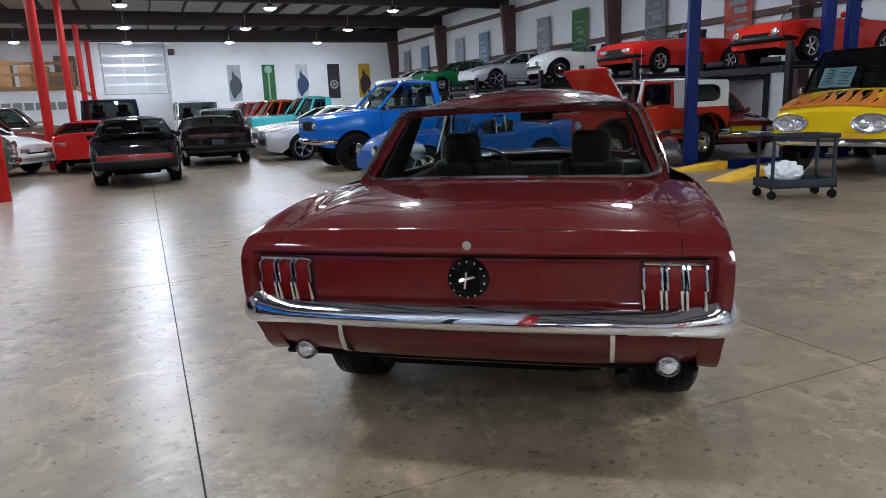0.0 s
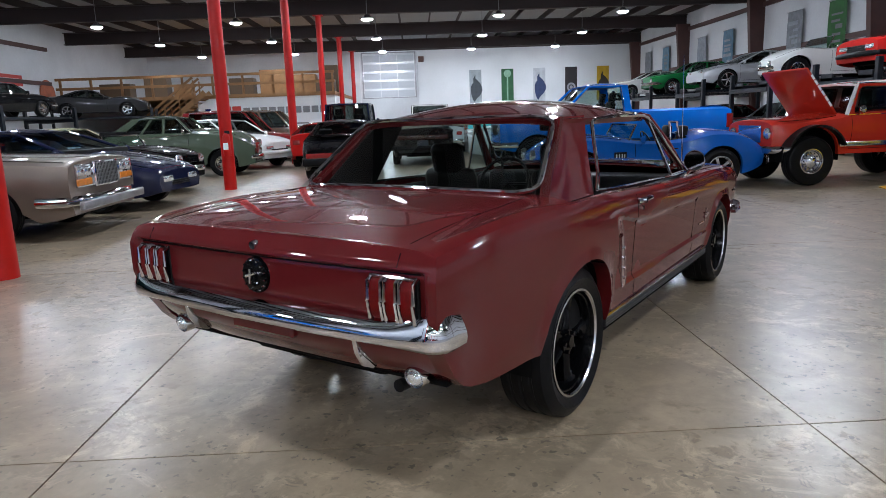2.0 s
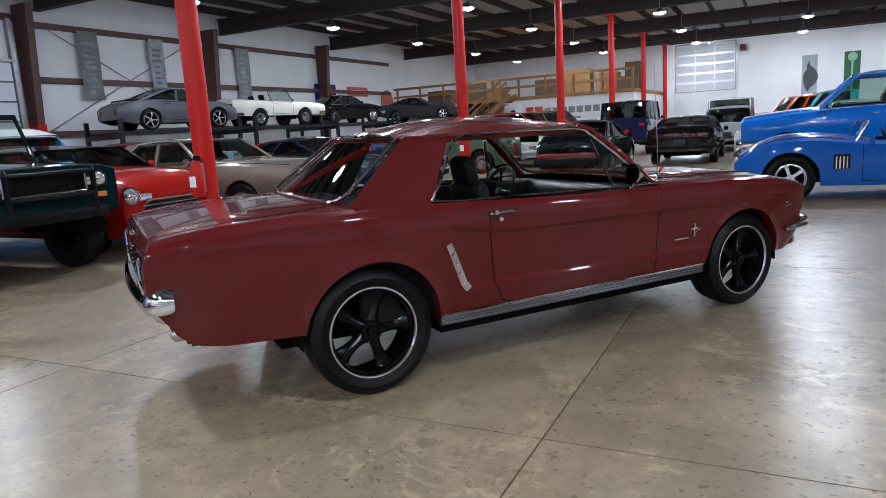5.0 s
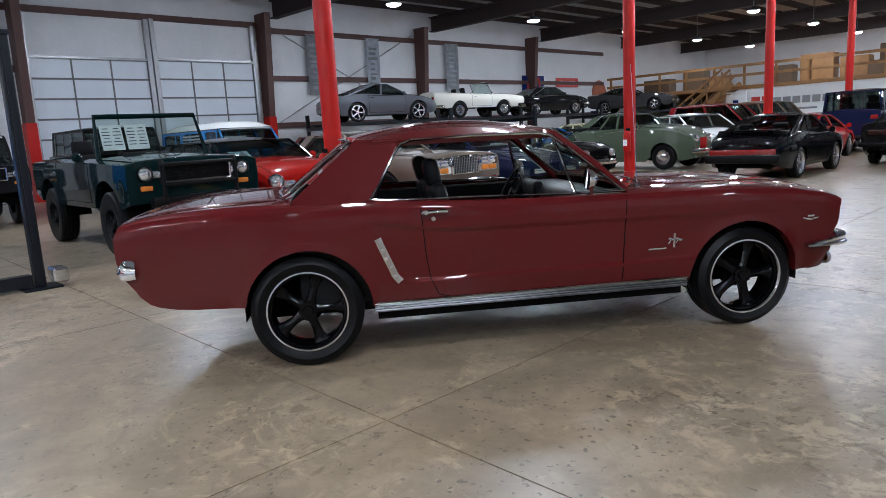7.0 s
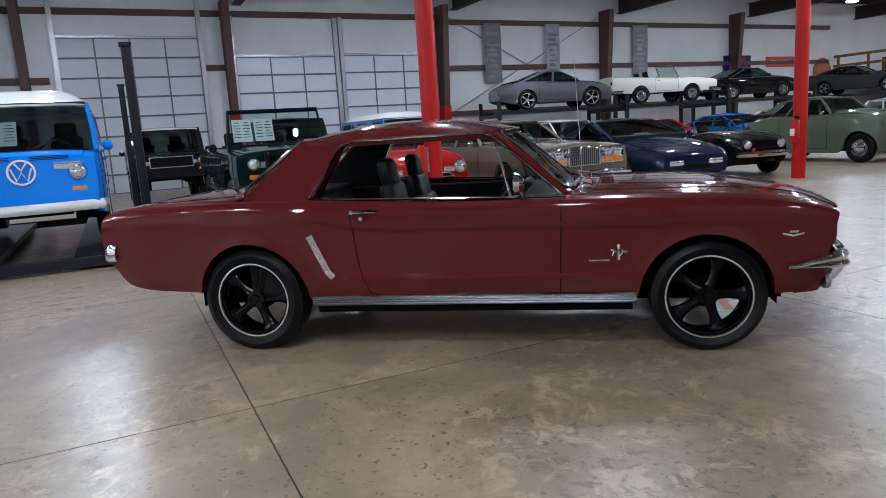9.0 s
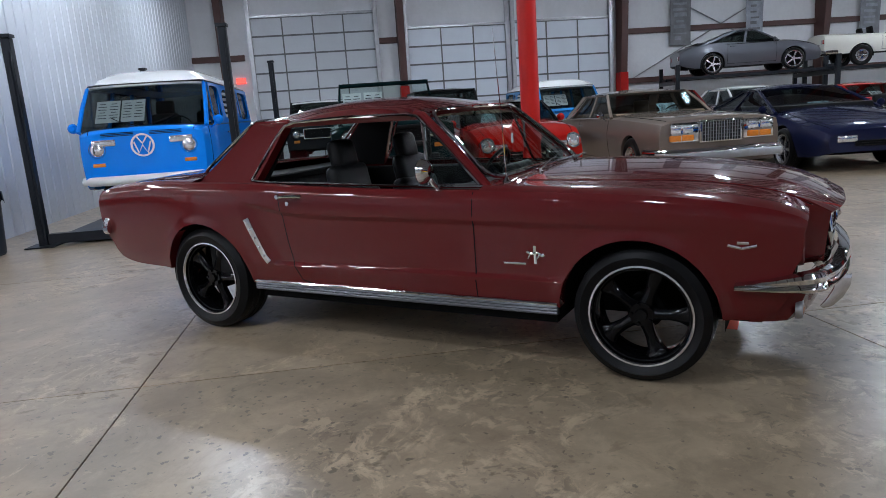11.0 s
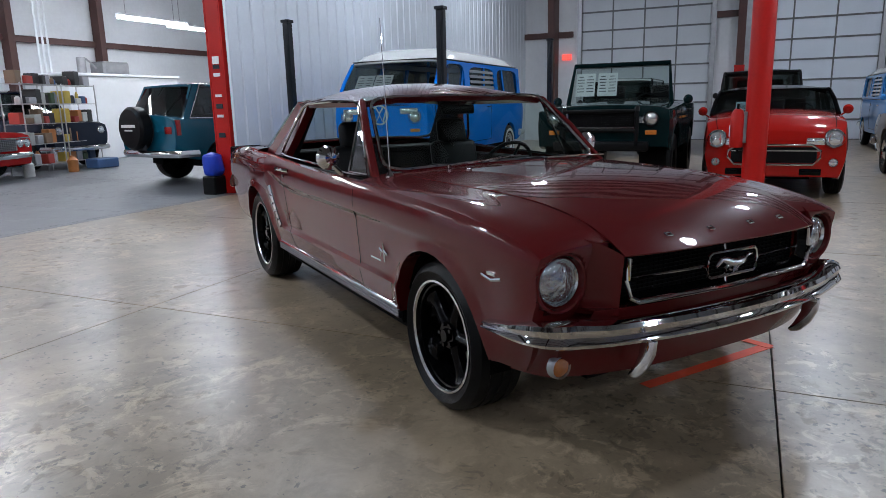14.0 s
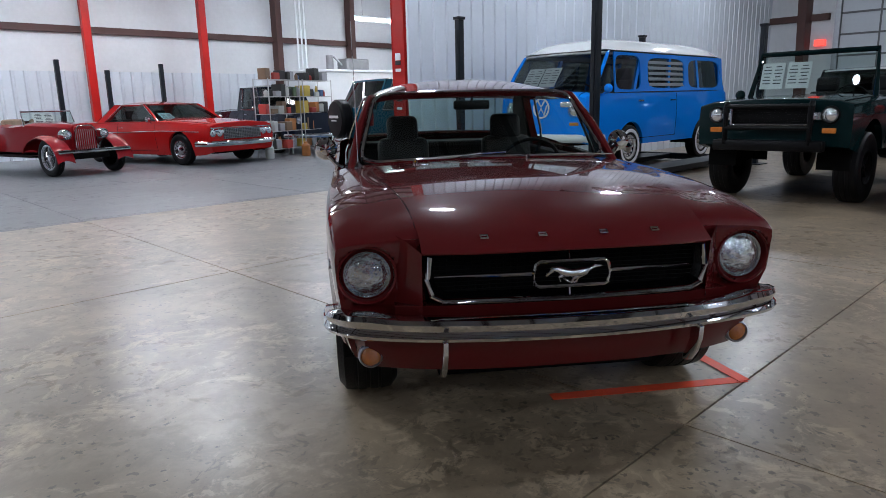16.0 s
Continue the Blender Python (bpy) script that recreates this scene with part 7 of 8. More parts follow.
for k in range(6):
    box(bm, 0.2 + 0.11 * k, 0.29 + 0.11 * k, 0.603, 0.61, 0.008, 0.042, m=m)
part("side_lettering", bm, WHITE_PAINT, bonnet, smooth=0)
for s in (1, -1):
    for px in (1.2, -1.2):
        bm = bmesh.new()

        def fender(u, v):
            a = math.pi * (0.12 + 0.76 * u)
            return Vector((px + 0.53 * math.cos(a), s * (0.7 + 0.24 * v), 0.46 + 0.53 * math.sin(a)))
        patch(bm, fender, 12, 2)
        solid(bm, 0.03)
        part("wheel_flare", bm, BLACK_TRIM, jeep)
add(jeep, "hardtop_back", WHITE_PAINT, (-1.94, -1.9, -0.76, 0.76, 1.1, 1.6))
for s in (1, -1):
    pierced("hardtop_panel", WHITE_PAINT, jeep, ((-0.34, s * 0.775, 1.1), (-1.9, s * 0.775, 1.1), (-1.88, s * 0.742, 1.62), (-0.34, s * 0.742, 1.62)), (0.2, 0.86, 0.2, 0.84), Vector((0, s * 0.018, 0)), power=4.0)
    pierced("door_frame", paint((0.42, 0.025, 0.012), 0.28, 0.0), jeep, ((0.6, s * 0.77, 1.1), (-0.34, s * 0.77, 1.1), (-0.34, s * 0.742, 1.61), (0.47, s * 0.742, 1.61)), (0.08, 0.93, 0.06, 0.92), Vector((0, s * 0.012, 0)), power=8.0)
    add(jeep, "side_stripe", ALLOY, (-0.8, 0.75, s * 0.83 - 0.01, s * 0.83 + 0.01, 0.62, 0.7))

# yellow flamed panel truck
FLAME = material("flame_paint", (0.68, 0.2, 0.03), 0.3, coat=1.0, vary=0.35, scale=5)
truck = parked_car("panel_truck", "yellow custom truck with flame paint and dark cab", 10.75, 7.3, 195, color=(0.75, 0.5, 0.01), post_mat=BLACK_GLOSS, wb=2.95, fo=0.85, ro=1.0, hw=0.95, r=0.4, rr=0.21, tw=0.26, bot=0.42, line=((-2.4, 1.28), (0.9, 1.28), (1.5, 1.22), (2.05, 1.08), (2.3, 0.98)), plan_f=0.9, nose=0.25, gh=(-2.3, -2.1, 0.75, 1.25), roof=1.98, inset=0.16, pillars=(0.35, 0.7), roof_mat=BLACK_GLOSS, head="none", bumper="chrome", bumper_z=0.55, style="chrome", grille=(0.5, 0.16, 0.62, YELLOW_STEEL))
paper(truck, 0.99, -0.52, 1.36, -36, 0.5, 0.42, PAPER_BLUE)
for s in (1, -1):
    bm = bmesh.new()
    m = Matrix.Translation((2.28, s * 0.58, 0.83)) @ pose(0, 0, 0, 0, 90, 0) @ Matrix.Diagonal((0.82, 1.5, 1, 1))
    lathe(bm, [(0.0, 0.07), (0.12, 0.075), (0.15, 0.085), (0.165, 0.105), (0.18, 0.1), (0.188, 0.0)], 36, m)
    pod = part("headlight_pod", bm, ALLOY, truck, "bright oval headlamp pod")
    for k in (0.48, 0.68):
        lamp_unit(truck, "headlight", (2.365, s * k, 0.83), 0.07, LENS_CLEAR, depth=0.02)


def truck_bonnet(px, py, up):
    return Vector((px, py, ease(((0.9, 1.28), (1.5, 1.22), (2.05, 1.08), (2.3, 0.98)), px) + 0.06 * (1 - (py / 0.9) ** 2) + up))


bm = bmesh.new()
patch(bm, lambda u, v: truck_bonnet(1.16 + (1.0 + 0.05 * math.sin(31 * v)) * u, 0.83 * (2 * v - 1), 0.03 - 0.02 * abs(2 * v - 1) ** 6), 12, 40)
solid(bm, 0.004)
part("bonnet_panel", bm, BLACK_GLOSS, truck, "gloss black bonnet under the flames")
bm = bmesh.new()
for k in range(9):
    yy = -0.74 + 0.185 * k
    tip = 1.34 + 0.2 * (k % 2)

    def tongue(u, v, yy=yy, tip=tip):
        px = 2.24 - (2.24 - tip) * u
        return truck_bonnet(px, yy + 0.095 * (1 - u) ** 0.8 * (2 * v - 1) + 0.05 * math.sin(5 * u), 0.038 - 0.012 * abs(yy) ** 6)
    patch(bm, tongue, 10, 2)
solid(bm, 0.004)
part("flame_graphics", bm, FLAME, truck, "orange flame artwork on the bonnet")

# vintage red roadster with separate wings
td = empty("vintage_roadster_car", pose(0.35, -9.75, 0, 0, 0, 104) @ Matrix.Scale(1.06, 4), "dark red vintage roadster with upright grille and open wings", "car", "cars on show")
DKRED = paint((0.21, 0.008, 0.012), 0.25)
bm = bmesh.new()
xs = stations(-1.5, 1.3, 14, [])
shell(bm, xs, lambda x: 0.42, lambda x: lerp(((-1.5, 0.7), (-1.0, 0.94), (-0.2, 0.88), (0.2, 0.92), (1.3, 0.87)), x), lambda x, h: lerp(((-1.5, 0.45), (-0.3, 0.58), (0.1, 0.52), (1.3, 0.24)), x), lambda x: 0.05, [], [0, 0.3, 0.6, 0.85, 1.0], 5, (-0.8, 0.1, 1))
part("body", bm, DKRED, td)
for s in (1, -1):
    for px, top_ in ((1.2, 0.76), (-1.2, 0.78)):
        bm = bmesh.new()

        def wing(u, v, px=px, s=s, top_=top_):
            a = math.pi * (-0.05 + 0.95 * u) if px > 0 else math.pi * (0.08 + 0.86 * u)
            return Vector((px + 0.46 * math.cos(a) - (0.3 * u if px > 0 else 0), s * (0.42 + 0.32 * v), 0.36 + (top_ - 0.36) * max(-0.2, math.sin(a)) - 0.05 * (2 * v - 1) ** 2))
        patch(bm, wing, 14, 5)
        solid(bm, 0.02)
        part("wing", bm, DKRED, td)
        wheel(td, px, s * 0.6, 0.35, 0.23, 0.13, "wire")
    add(td, "running_board", BLACK_TRIM, (-0.8, 0.7, s * 0.58 - 0.13, s * 0.58 + 0.13, 0.34, 0.37))
    lamp_unit(td, "headlight", (1.36, s * 0.36, 0.75), 0.085, LENS_CLEAR, depth=0.1)
bm = bmesh.new()
box(bm, 1.28, 1.36, -0.2, 0.2, 0.42, 0.9, 0.04, 3)
g = part("grille", bm, DKRED, td)
bm = bmesh.new()
for k in range(9):
    box(bm, 1.355, 1.37, -0.16 + 0.04 * k - 0.004, -0.16 + 0.04 * k + 0.004, 0.46, 0.84)
part("grille_slats", bm, STEEL, g, smooth=0)
bm = bmesh.new()
tube(bm, [(1.62, -0.7, 0.45), (1.68, 0, 0.46), (1.62, 0.7, 0.45)], 0.035, 8)
for s in (1, -1):
    tube(bm, [(1.64, s * 0.25, 0.46), (1.2, s * 0.25, 0.42)], 0.02, 6)
part("bumper", bm, CHROME, td)
bm = bmesh.new()
tube(bm, [(0.2, -0.5, 0.9), (0.1, -0.48, 1.18), (0.1, 0.48, 1.18), (0.2, 0.5, 0.9)], 0.014, 6)
part("screen_frame", bm, CHROME, td)
bm = bmesh.new()
patch(bm, quad((0.2, -0.5, 0.9), (0.2, 0.5, 0.9), (0.1, 0.48, 1.18), (0.1, -0.48, 1.18)), 1, 1)
part("windscreen", bm, GLASS, td).visible_shadow = False
# this white sheet stands in for a pale reflection in the screen
paper(td, 0.12, -0.05, 0.95, -20, 0.4, 0.22, PAPER)
bm = bmesh.new()
tube(bm, [(1.37, -0.2, 0.44), (1.375, -0.205, 0.82), (1.37, -0.12, 0.905), (1.37, 0.12, 0.905), (1.375, 0.205, 0.82), (1.37, 0.2, 0.44)], 0.014, 6)
part("grille_shell", bm, CHROME, td)
for s in (1, -1):
    seat(td, -0.3, s * 0.27, 0.5, CABIN_TAN, 0.44, 0.45, False)
add(td, "chassis", UNDERBODY, (-1.6, 1.5, -0.35, 0.35, 0.3, 0.42))

# teal sport-utility wagon in the bay
suv = parked_car("utility_car", "teal sport-utility wagon with a covered spare wheel on its tailgate", -5.83, -3.87, 168, color=(0.005, 0.075, 0.12), wb=2.76, fo=0.75, ro=0.95, hw=0.88, r=0.37, rr=0.2, tw=0.23, bot=0.42, line=((-2.3, 1.12), (0.6, 1.1), (2.1, 0.98)), plan_f=0.92, plan_r=0.96, nose=0.12, tail=0.06, gh=(-2.15, -1.85, 0.35, 0.95), roof=1.7, inset=0.16, pillars=(0.3, 0.62), cpillar=(0.12, 0.12), glass=TINTED, bumper="chrome", bumper_z=0.55, style="alloy")
bm = bmesh.new()
m = Matrix.Translation((-2.34, 0.12, 0.98)) @ pose(0, 0, 0, 0, -90, 0)
lathe(bm, [(0.32, -0.02), (0.37, 0.03), (0.37, 0.19), (0.33, 0.24), (0.0, 0.25)], 32, m)
sp = part("spare_wheel_cover", bm, BLACK_TRIM, suv, "black spare wheel cover with white marking")
bm = bmesh.new()
box(bm, -2.6, -2.594, -0.09, 0.33, 1.0, 1.05)
box(bm, -2.6, -2.594, -0.0, 0.24, 0.94, 0.965)
part("cover_marking", bm, WHITE_PAINT, sp, smooth=0)
for s in (1, -1):
    add(suv, "tail_lamp", LENS_RED, (-2.3, -2.22, s * 0.8 - 0.05, s * 0.8 + 0.06, 0.86, 1.12))
parked_car("vintage_truck", "dark blue vintage truck behind the shelving", -6.0, -11.4, 90, color=(0.006, 0.01, 0.022), wb=2.8, hw=0.85, r=0.36, bot=0.4, line=((-2.4, 1.1), (0.6, 1.15), (2.2, 1.0)), gh=(-0.6, -0.55, 0.45, 0.8), roof=1.78, bed=(-2.3, -0.7), head="round", bumper="chrome")

# cobra-like roadster extras
bm = bmesh.new()
tube(bm, [(4.75, 10.1, 0.8), (4.72, 10.1, 1.1), (4.72, 10.45, 1.1), (4.75, 10.45, 0.8)], 0.022, 8)
tagged(part("roll_hoop", bm, CHROME), "bright chrome roll hoop behind the roadster's seat", "roll hoop")

# cars up on the storage racks
RACK_Z = 1.83
EAST_Z = 1.93


def rack(x, y, yaw, z, length=4.6, width=2.1, mat=None):
    ob = empty("storage_lift", pose(x, y, 0, 0, 0, yaw), "dark steel four-post car storage lift", "car lift", "storage lifts")
    for px in (-length / 2, length / 2):
        for py in (-width / 2 - 0.12, width / 2 + 0.12):
            bm = bmesh.new()
            box(bm, px - 0.06, px + 0.06, py - 0.06, py + 0.06, 0, z + 0.35, 0.008)
            box(bm, px - 0.15, px + 0.15, py - 0.15, py + 0.15, 0, 0.012)
            part("post", bm, LIFT_STEEL, ob, smooth=0)
        bm = bmesh.new()
        box(bm, px - 0.07, px + 0.07, -width / 2 - 0.05, width / 2 + 0.05, z - 0.22, z - 0.09, 0.006)
        part("cross_beam", bm, LIFT_STEEL, ob, smooth=0)
    for py in (-0.72, 0.72):
        bm = bmesh.new()
        box(bm, -length / 2, length / 2, py - 0.24, py + 0.24, z - 0.09, z - 0.004, 0.006)
        box(bm, length / 2 - 0.03, length / 2, py - 0.24, py + 0.24, z - 0.09, z + 0.09, 0.006)
        part("runway", bm, LIFT_STEEL, ob, smooth=0)


def racked(name, label, x, y, yaw, z=RACK_Z, **kw):
    rack(x, y, yaw, z)
    return parked_car(name, label, x, y, yaw, z, group="cars on storage lifts", **kw)


racked("sports_coupe_car", "grey sports coupe up on a storage lift", -14.9, 15.3, 76, color=(0.1, 0.105, 0.12), metal=0.4, wb=2.35, hw=0.86, r=0.32, rr=0.24, line=((-2.1, 0.74), (-1.4, 0.9), (0.3, 0.86), (1.2, 0.82), (2.05, 0.62)), nose=0.3, tail=0.3, plan_f=0.72, plan_r=0.8, gh=(-1.7, -0.55, 0.05, 0.75), roof=1.26, inset=0.3, head="rect", head_z=0.62)
racked("convertible_car", "white classic amphibious convertible up on a storage lift", -14.9, 20.2, 76, color=(0.72, 0.7, 0.62), wb=2.1, fo=1.1, ro=1.1, hw=0.78, r=0.32, rr=0.19, tw=0.16, bot=0.4, line=((-2.1, 0.98), (0.3, 0.88), (1.4, 0.86), (2.1, 0.78)), gh=(-0.9, -0.7, 0.3, 0.55), roof=1.38, open_top=True, style="steel", bumper="chrome")
racked("coupe_parked_car", "black classic sports coupe up on a storage lift", -14.9, 25.1, 76, color=BLK, wb=2.3, hw=0.8, line=((-2.0, 0.8), (0.3, 0.84), (1.2, 0.8), (1.9, 0.66)), nose=0.25, gh=(-1.6, -0.7, 0.05, 0.6), roof=1.22, inset=0.28, style="chrome", bumper="chrome", head="round")
racked("sports_coupe_car", "black and silver sports coupe up on a lift by the stairs", -14.2, 31.6, 15, color=(0.03, 0.03, 0.032), wb=2.5, hw=0.88, line=((-2.2, 0.9), (-1.2, 0.92), (0.2, 0.78), (1.2, 0.84), (2.3, 0.55)), nose=0.3, gh=(-1.6, -0.8, -0.2, 0.5), roof=1.2, inset=0.3, flare=0.04)
racked("convertible_car", "red open two-seat tourer up on a storage lift", 12.8, 14.8, 180, EAST_Z, color=(0.45, 0.015, 0.012), wb=2.46, fo=0.85, ro=1.05, hw=0.88, r=0.32, rr=0.19, line=((-2.3, 0.86), (0.4, 0.88), (1.4, 0.82), (2.1, 0.74)), gh=(-0.9, -0.7, 0.3, 0.65), roof=1.3, open_top=True, style="alloy", bumper="black", head="rect", grille=(0.35, 0.16, 0.6, BLACK_TRIM))
racked("convertible_car", "red open roadster with black rubber bumpers up on a lift", 12.8, 10.3, 180, EAST_Z, color=(0.5, 0.02, 0.01), wb=2.31, fo=0.8, ro=0.95, hw=0.76, r=0.31, rr=0.19, line=((-2.1, 0.8), (0.4, 0.84), (1.4, 0.8), (2.0, 0.7)), gh=(-0.9, -0.7, 0.3, 0.6), roof=1.25, open_top=True, style="alloy", bumper="black", head="round", grille=(0.35, 0.12, 0.55, BLACK_TRIM))
racked("vintage_roadster_car", "white and black vintage roadster up on a storage lift", 12.8, 19.3, 180, EAST_Z, color=WHT, wb=2.6, fo=0.6, ro=0.9, hw=0.78, r=0.36, rr=0.22, tw=0.15, line=((-2.1, 0.7), (-1.2, 0.92), (0.3, 0.9), (1.2, 0.92), (1.85, 0.7)), plan_f=0.5, nose=0.3, gh=(-0.9, -0.7, 0.2, 0.4), roof=1.3, open_top=True, style="wire", bumper="chrome", flare=0.1)
racked("sports_coupe_car", "silver sports coupe up on a storage lift", 12.8, 23.8, 180, EAST_Z, color=SILVER, metal=0.6, wb=2.6, hw=0.9, r=0.33, rr=0.24, line=((-2.2, 0.92), (0.3, 0.88), (1.3, 0.78), (2.2, 0.6)), nose=0.25, gh=(-1.9, -0.8, 0.0, 0.95), roof=1.27, inset=0.28, head="rect", head_z=0.64)
racked("coupe_parked_car", "green classic coupe up on a storage lift", 12.7, 28.8, 180, EAST_Z, color=(0.01, 0.12, 0.035), wb=2.5, line=LOW, gh=(-1.6, -0.9, 0.1, 0.7), roof=1.3, bumper="chrome", style="chrome")
racked("coupe_parked_car", "white sports coupe up on a storage lift", 12.7, 34.3, 180, EAST_Z, color=WHT, wb=2.5, line=LOW, gh=(-1.7, -0.8, 0.0, 0.8), roof=1.25, inset=0.28)
# cars on the floor under the east racks
parked_car("vintage_truck", "red classic pickup truck under the storage lifts", 12.6, 16.9, 245, color=(0.4, 0.015, 0.015), wb=2.7, hw=0.88, r=0.35, bot=0.4, line=((-2.3, 1.05), (0.6, 1.08), (2.0, 1.0)), gh=(-0.5, -0.45, 0.4, 0.8), roof=1.62, bed=(-2.2, -0.6), bumper="chrome", head="round", grille=(0.45, 0.2, 0.8, CHROME))
parked_car("muscle_car", "dark maroon muscle coupe under the storage lifts", 11.5, 12.5, 248, color=(0.09, 0.008, 0.01), wb=2.8, hw=0.94, line=LOW, gh=(-1.6, -0.9, 0.1, 0.75), roof=1.36, bumper="chrome", head="round", grille=(0.6, 0.14, 0.58, CHROME), style="chrome", plan_f=0.95, nose=0.06)
parked_car("coupe_parked_car", "dark grey coupe under the storage lifts", 12.4, 21.0, 180, color=(0.06, 0.06, 0.065), wb=2.6, line=LOW, gh=(-1.6, -0.9, 0.1, 0.75), roof=1.36, bumper="chrome", style="chrome")
parked_car("coupe_parked_car", "dark red coupe under the storage lifts", 12.4, 25.6, 180, color=(0.12, 0.02, 0.02), wb=2.6, line=LOW, gh=(-1.6, -0.9, 0.1, 0.75), roof=1.36, bumper="chrome", style="chrome")

# ---- fixtures and loose things ----


def thing(name, label, category, m, group=""):
    return empty(name, m, label, category, group)


def piece(ob, name, mat, *boxes, bevel=0.004, label=""):
    bm = bmesh.new()
    for b in boxes:
        box(bm, *b, bevel=bevel)
    return part(name, bm, mat, ob, label, smooth=0)


# four-post lift under the blue camper
lift = thing("four_post_lift", "dark steel four-post lift with low runways", "car lift", pose(0, 0, 0))
for px in (-3.25, -8.6):
    for py in (-1.05, 1.37):
        bm = bmesh.new()
        box(bm, px - 0.055, px + 0.055, py - 0.05, py + 0.05, 0, 2.46, 0.01)
        box(bm, px - 0.07, px + 0.07, py - 0.065, py + 0.065, 2.46, 2.5, 0.004)
        box(bm, px - 0.17, px + 0.17, py - 0.17, py + 0.17, 0, 0.015)
        box(bm, px + 0.055, px + 0.068, py - 0.02, py + 0.02, 0.1, 2.3)
        part("post", bm, LIFT_STEEL, lift, smooth=0)
    piece(lift, "cross_beam", LIFT_STEEL, (px - 0.06, px + 0.06, -0.98, 1.3, 0.03, 0.15))
for py in (-0.55, 0.79):
    piece(lift, "runway", LIFT_STEEL, (-8.55, -3.32, py - 0.26, py + 0.26, 0.05, 0.135))
piece(lift, "pulley_cover", ALLOY, (-3.3, -3.05, 1.46, 1.6, 0.05, 0.2), bevel=0.02)

# bay column with its tags
col = thing("bay_column", "red painted steel column with paper tags and switches", "column", pose(-3.15, -2.2, 0))
col["kind"] = "structure"
piece(col, "flange", RED_STEEL, (-0.15, 0.15, 0.13, 0.15, 0, 5.7), (-0.15, 0.15, -0.15, -0.13, 0, 5.7), (-0.012, 0.012, -0.13, 0.13, 0, 5.7), bevel=0)
piece(col, "face_plate", RED_STEEL, (0.12, 0.145, -0.12, 0.12, 0, 5.65), bevel=0)
piece(col, "edge_trim", WALL_WHITE, (0.02, 0.05, 0.155, 0.185, 0, 5.6), bevel=0)
for z, h, mat in ((1.93, 0.11, PAPER), (1.75, 0.05, PAPER), (1.45, 0.04, PAPER), (1.15, 0.04, PAPER), (1.86, 0.06, GREY_PLASTIC), (1.28, 0.07, GREY_PLASTIC), (0.85, 0.07, GREY_PLASTIC)):
    piece(col, "tag", mat, (0.146, 0.165, -0.06, 0.06, z, z + h))

bin_ = thing("trash_can", "dark grey plastic trash can with a black bag", "trash can", pose(-2.85, -1.55, 0))
bm = bmesh.new()
lathe(bm, [(0.0, 0.01), (0.21, 0.0), (0.225, 0.02), (0.265, 0.68), (0.285, 0.69), (0.285, 0.72), (0.26, 0.72), (0.24, 0.45), (0.0, 0.44)], 28)
part("barrel", bm, GREY_PLASTIC, bin_)
bm = bmesh.new()
rnd = random.Random(4)
ring = [(0.285 + rnd.uniform(0, 0.02)) for _ in range(24)]
for k in range(24):
    a, b = 2 * math.pi * k / 24, 2 * math.pi * (k + 1) / 24
    r0, r1 = ring[k], ring[(k + 1) % 24]
    d0, d1 = 0.64 - 0.03 * (k % 3), 0.64 - 0.03 * ((k + 1) % 3)
    q = [(r0 * math.cos(a), r0 * math.sin(a), d0), (r1 * math.cos(b), r1 * math.sin(b), d1), (0.29 * math.cos(b), 0.29 * math.sin(b), 0.73), (0.29 * math.cos(a), 0.29 * math.sin(a), 0.73)]
    bm.faces.new([bm.verts.new(p) for p in q])
    q2 = [(0.29 * math.cos(a), 0.29 * math.sin(a), 0.73), (0.29 * math.cos(b), 0.29 * math.sin(b), 0.73), (0.22 * math.cos(b), 0.22 * math.sin(b), 0.6), (0.22 * math.cos(a), 0.22 * math.sin(a), 0.6)]
    bm.faces.new([bm.verts.new(p) for p in q2])
bmesh.ops.remove_doubles(bm, verts=bm.verts, dist=0.001)
part("bag", bm, BLACK_GLOSS, bin_, "crumpled black liner bag")
BLUE_BAG = material("blue_plastic", (0.01, 0.05, 0.5), 0.4, vary=0.2, scale=12, bump=0.5, bump_scale=25)
bm = bmesh.new()
box(bm, -2.98, -2.72, -2.42, -2.18, 0.28, 0.62, 0.07, 3)
bmesh.ops.subdivide_edges(bm, edges=bm.edges, cuts=2)
for v in bm.verts:
    v.co += Vector(noise.noise_vector(v.co * 7)) * 0.03
tagged(part("hanging_bag", bm, BLUE_BAG), "bright blue plastic bag hung on the red column", "bag")
bm = bmesh.new()
box(bm, -3.0, -2.74, -2.45, -2.2, 0.0, 0.28, 0.02)
tagged(part("tool_stand", bm, BLACK_TRIM), "small black stand at the foot of the column", "stand")

# strip lamps in the bay
TUBE_GLOW = material("tube_diffuser", (0.95, 0.97, 1.0), emit=TUBE_POWER)


def strip_lamp(x, y, z, yaw):
    ob = thing("strip_lamp", "glowing white fluorescent strip lamp", "strip lamp", pose(x, y, z, 0, 0, yaw), "bay strip lamps")
    for o in (-0.05, 0.05):
        bm = bmesh.new()
        cyl(bm, (-1.1, o, 0), (1.1, o, 0), 0.045, seg=12)
        part("tube", bm, TUBE_GLOW, ob)
    piece(ob, "housing", WALL_WHITE, (-1.13, 1.13, -0.09, 0.09, 0.035, 0.09))
    for px in (-0.9, 0.9):
        bm = bmesh.new()
        cyl(bm, (px, 0, 0.09), (px, 0, Z_TOP - z), 0.008, seg=5)
        part("hanger", bm, STEEL, ob)


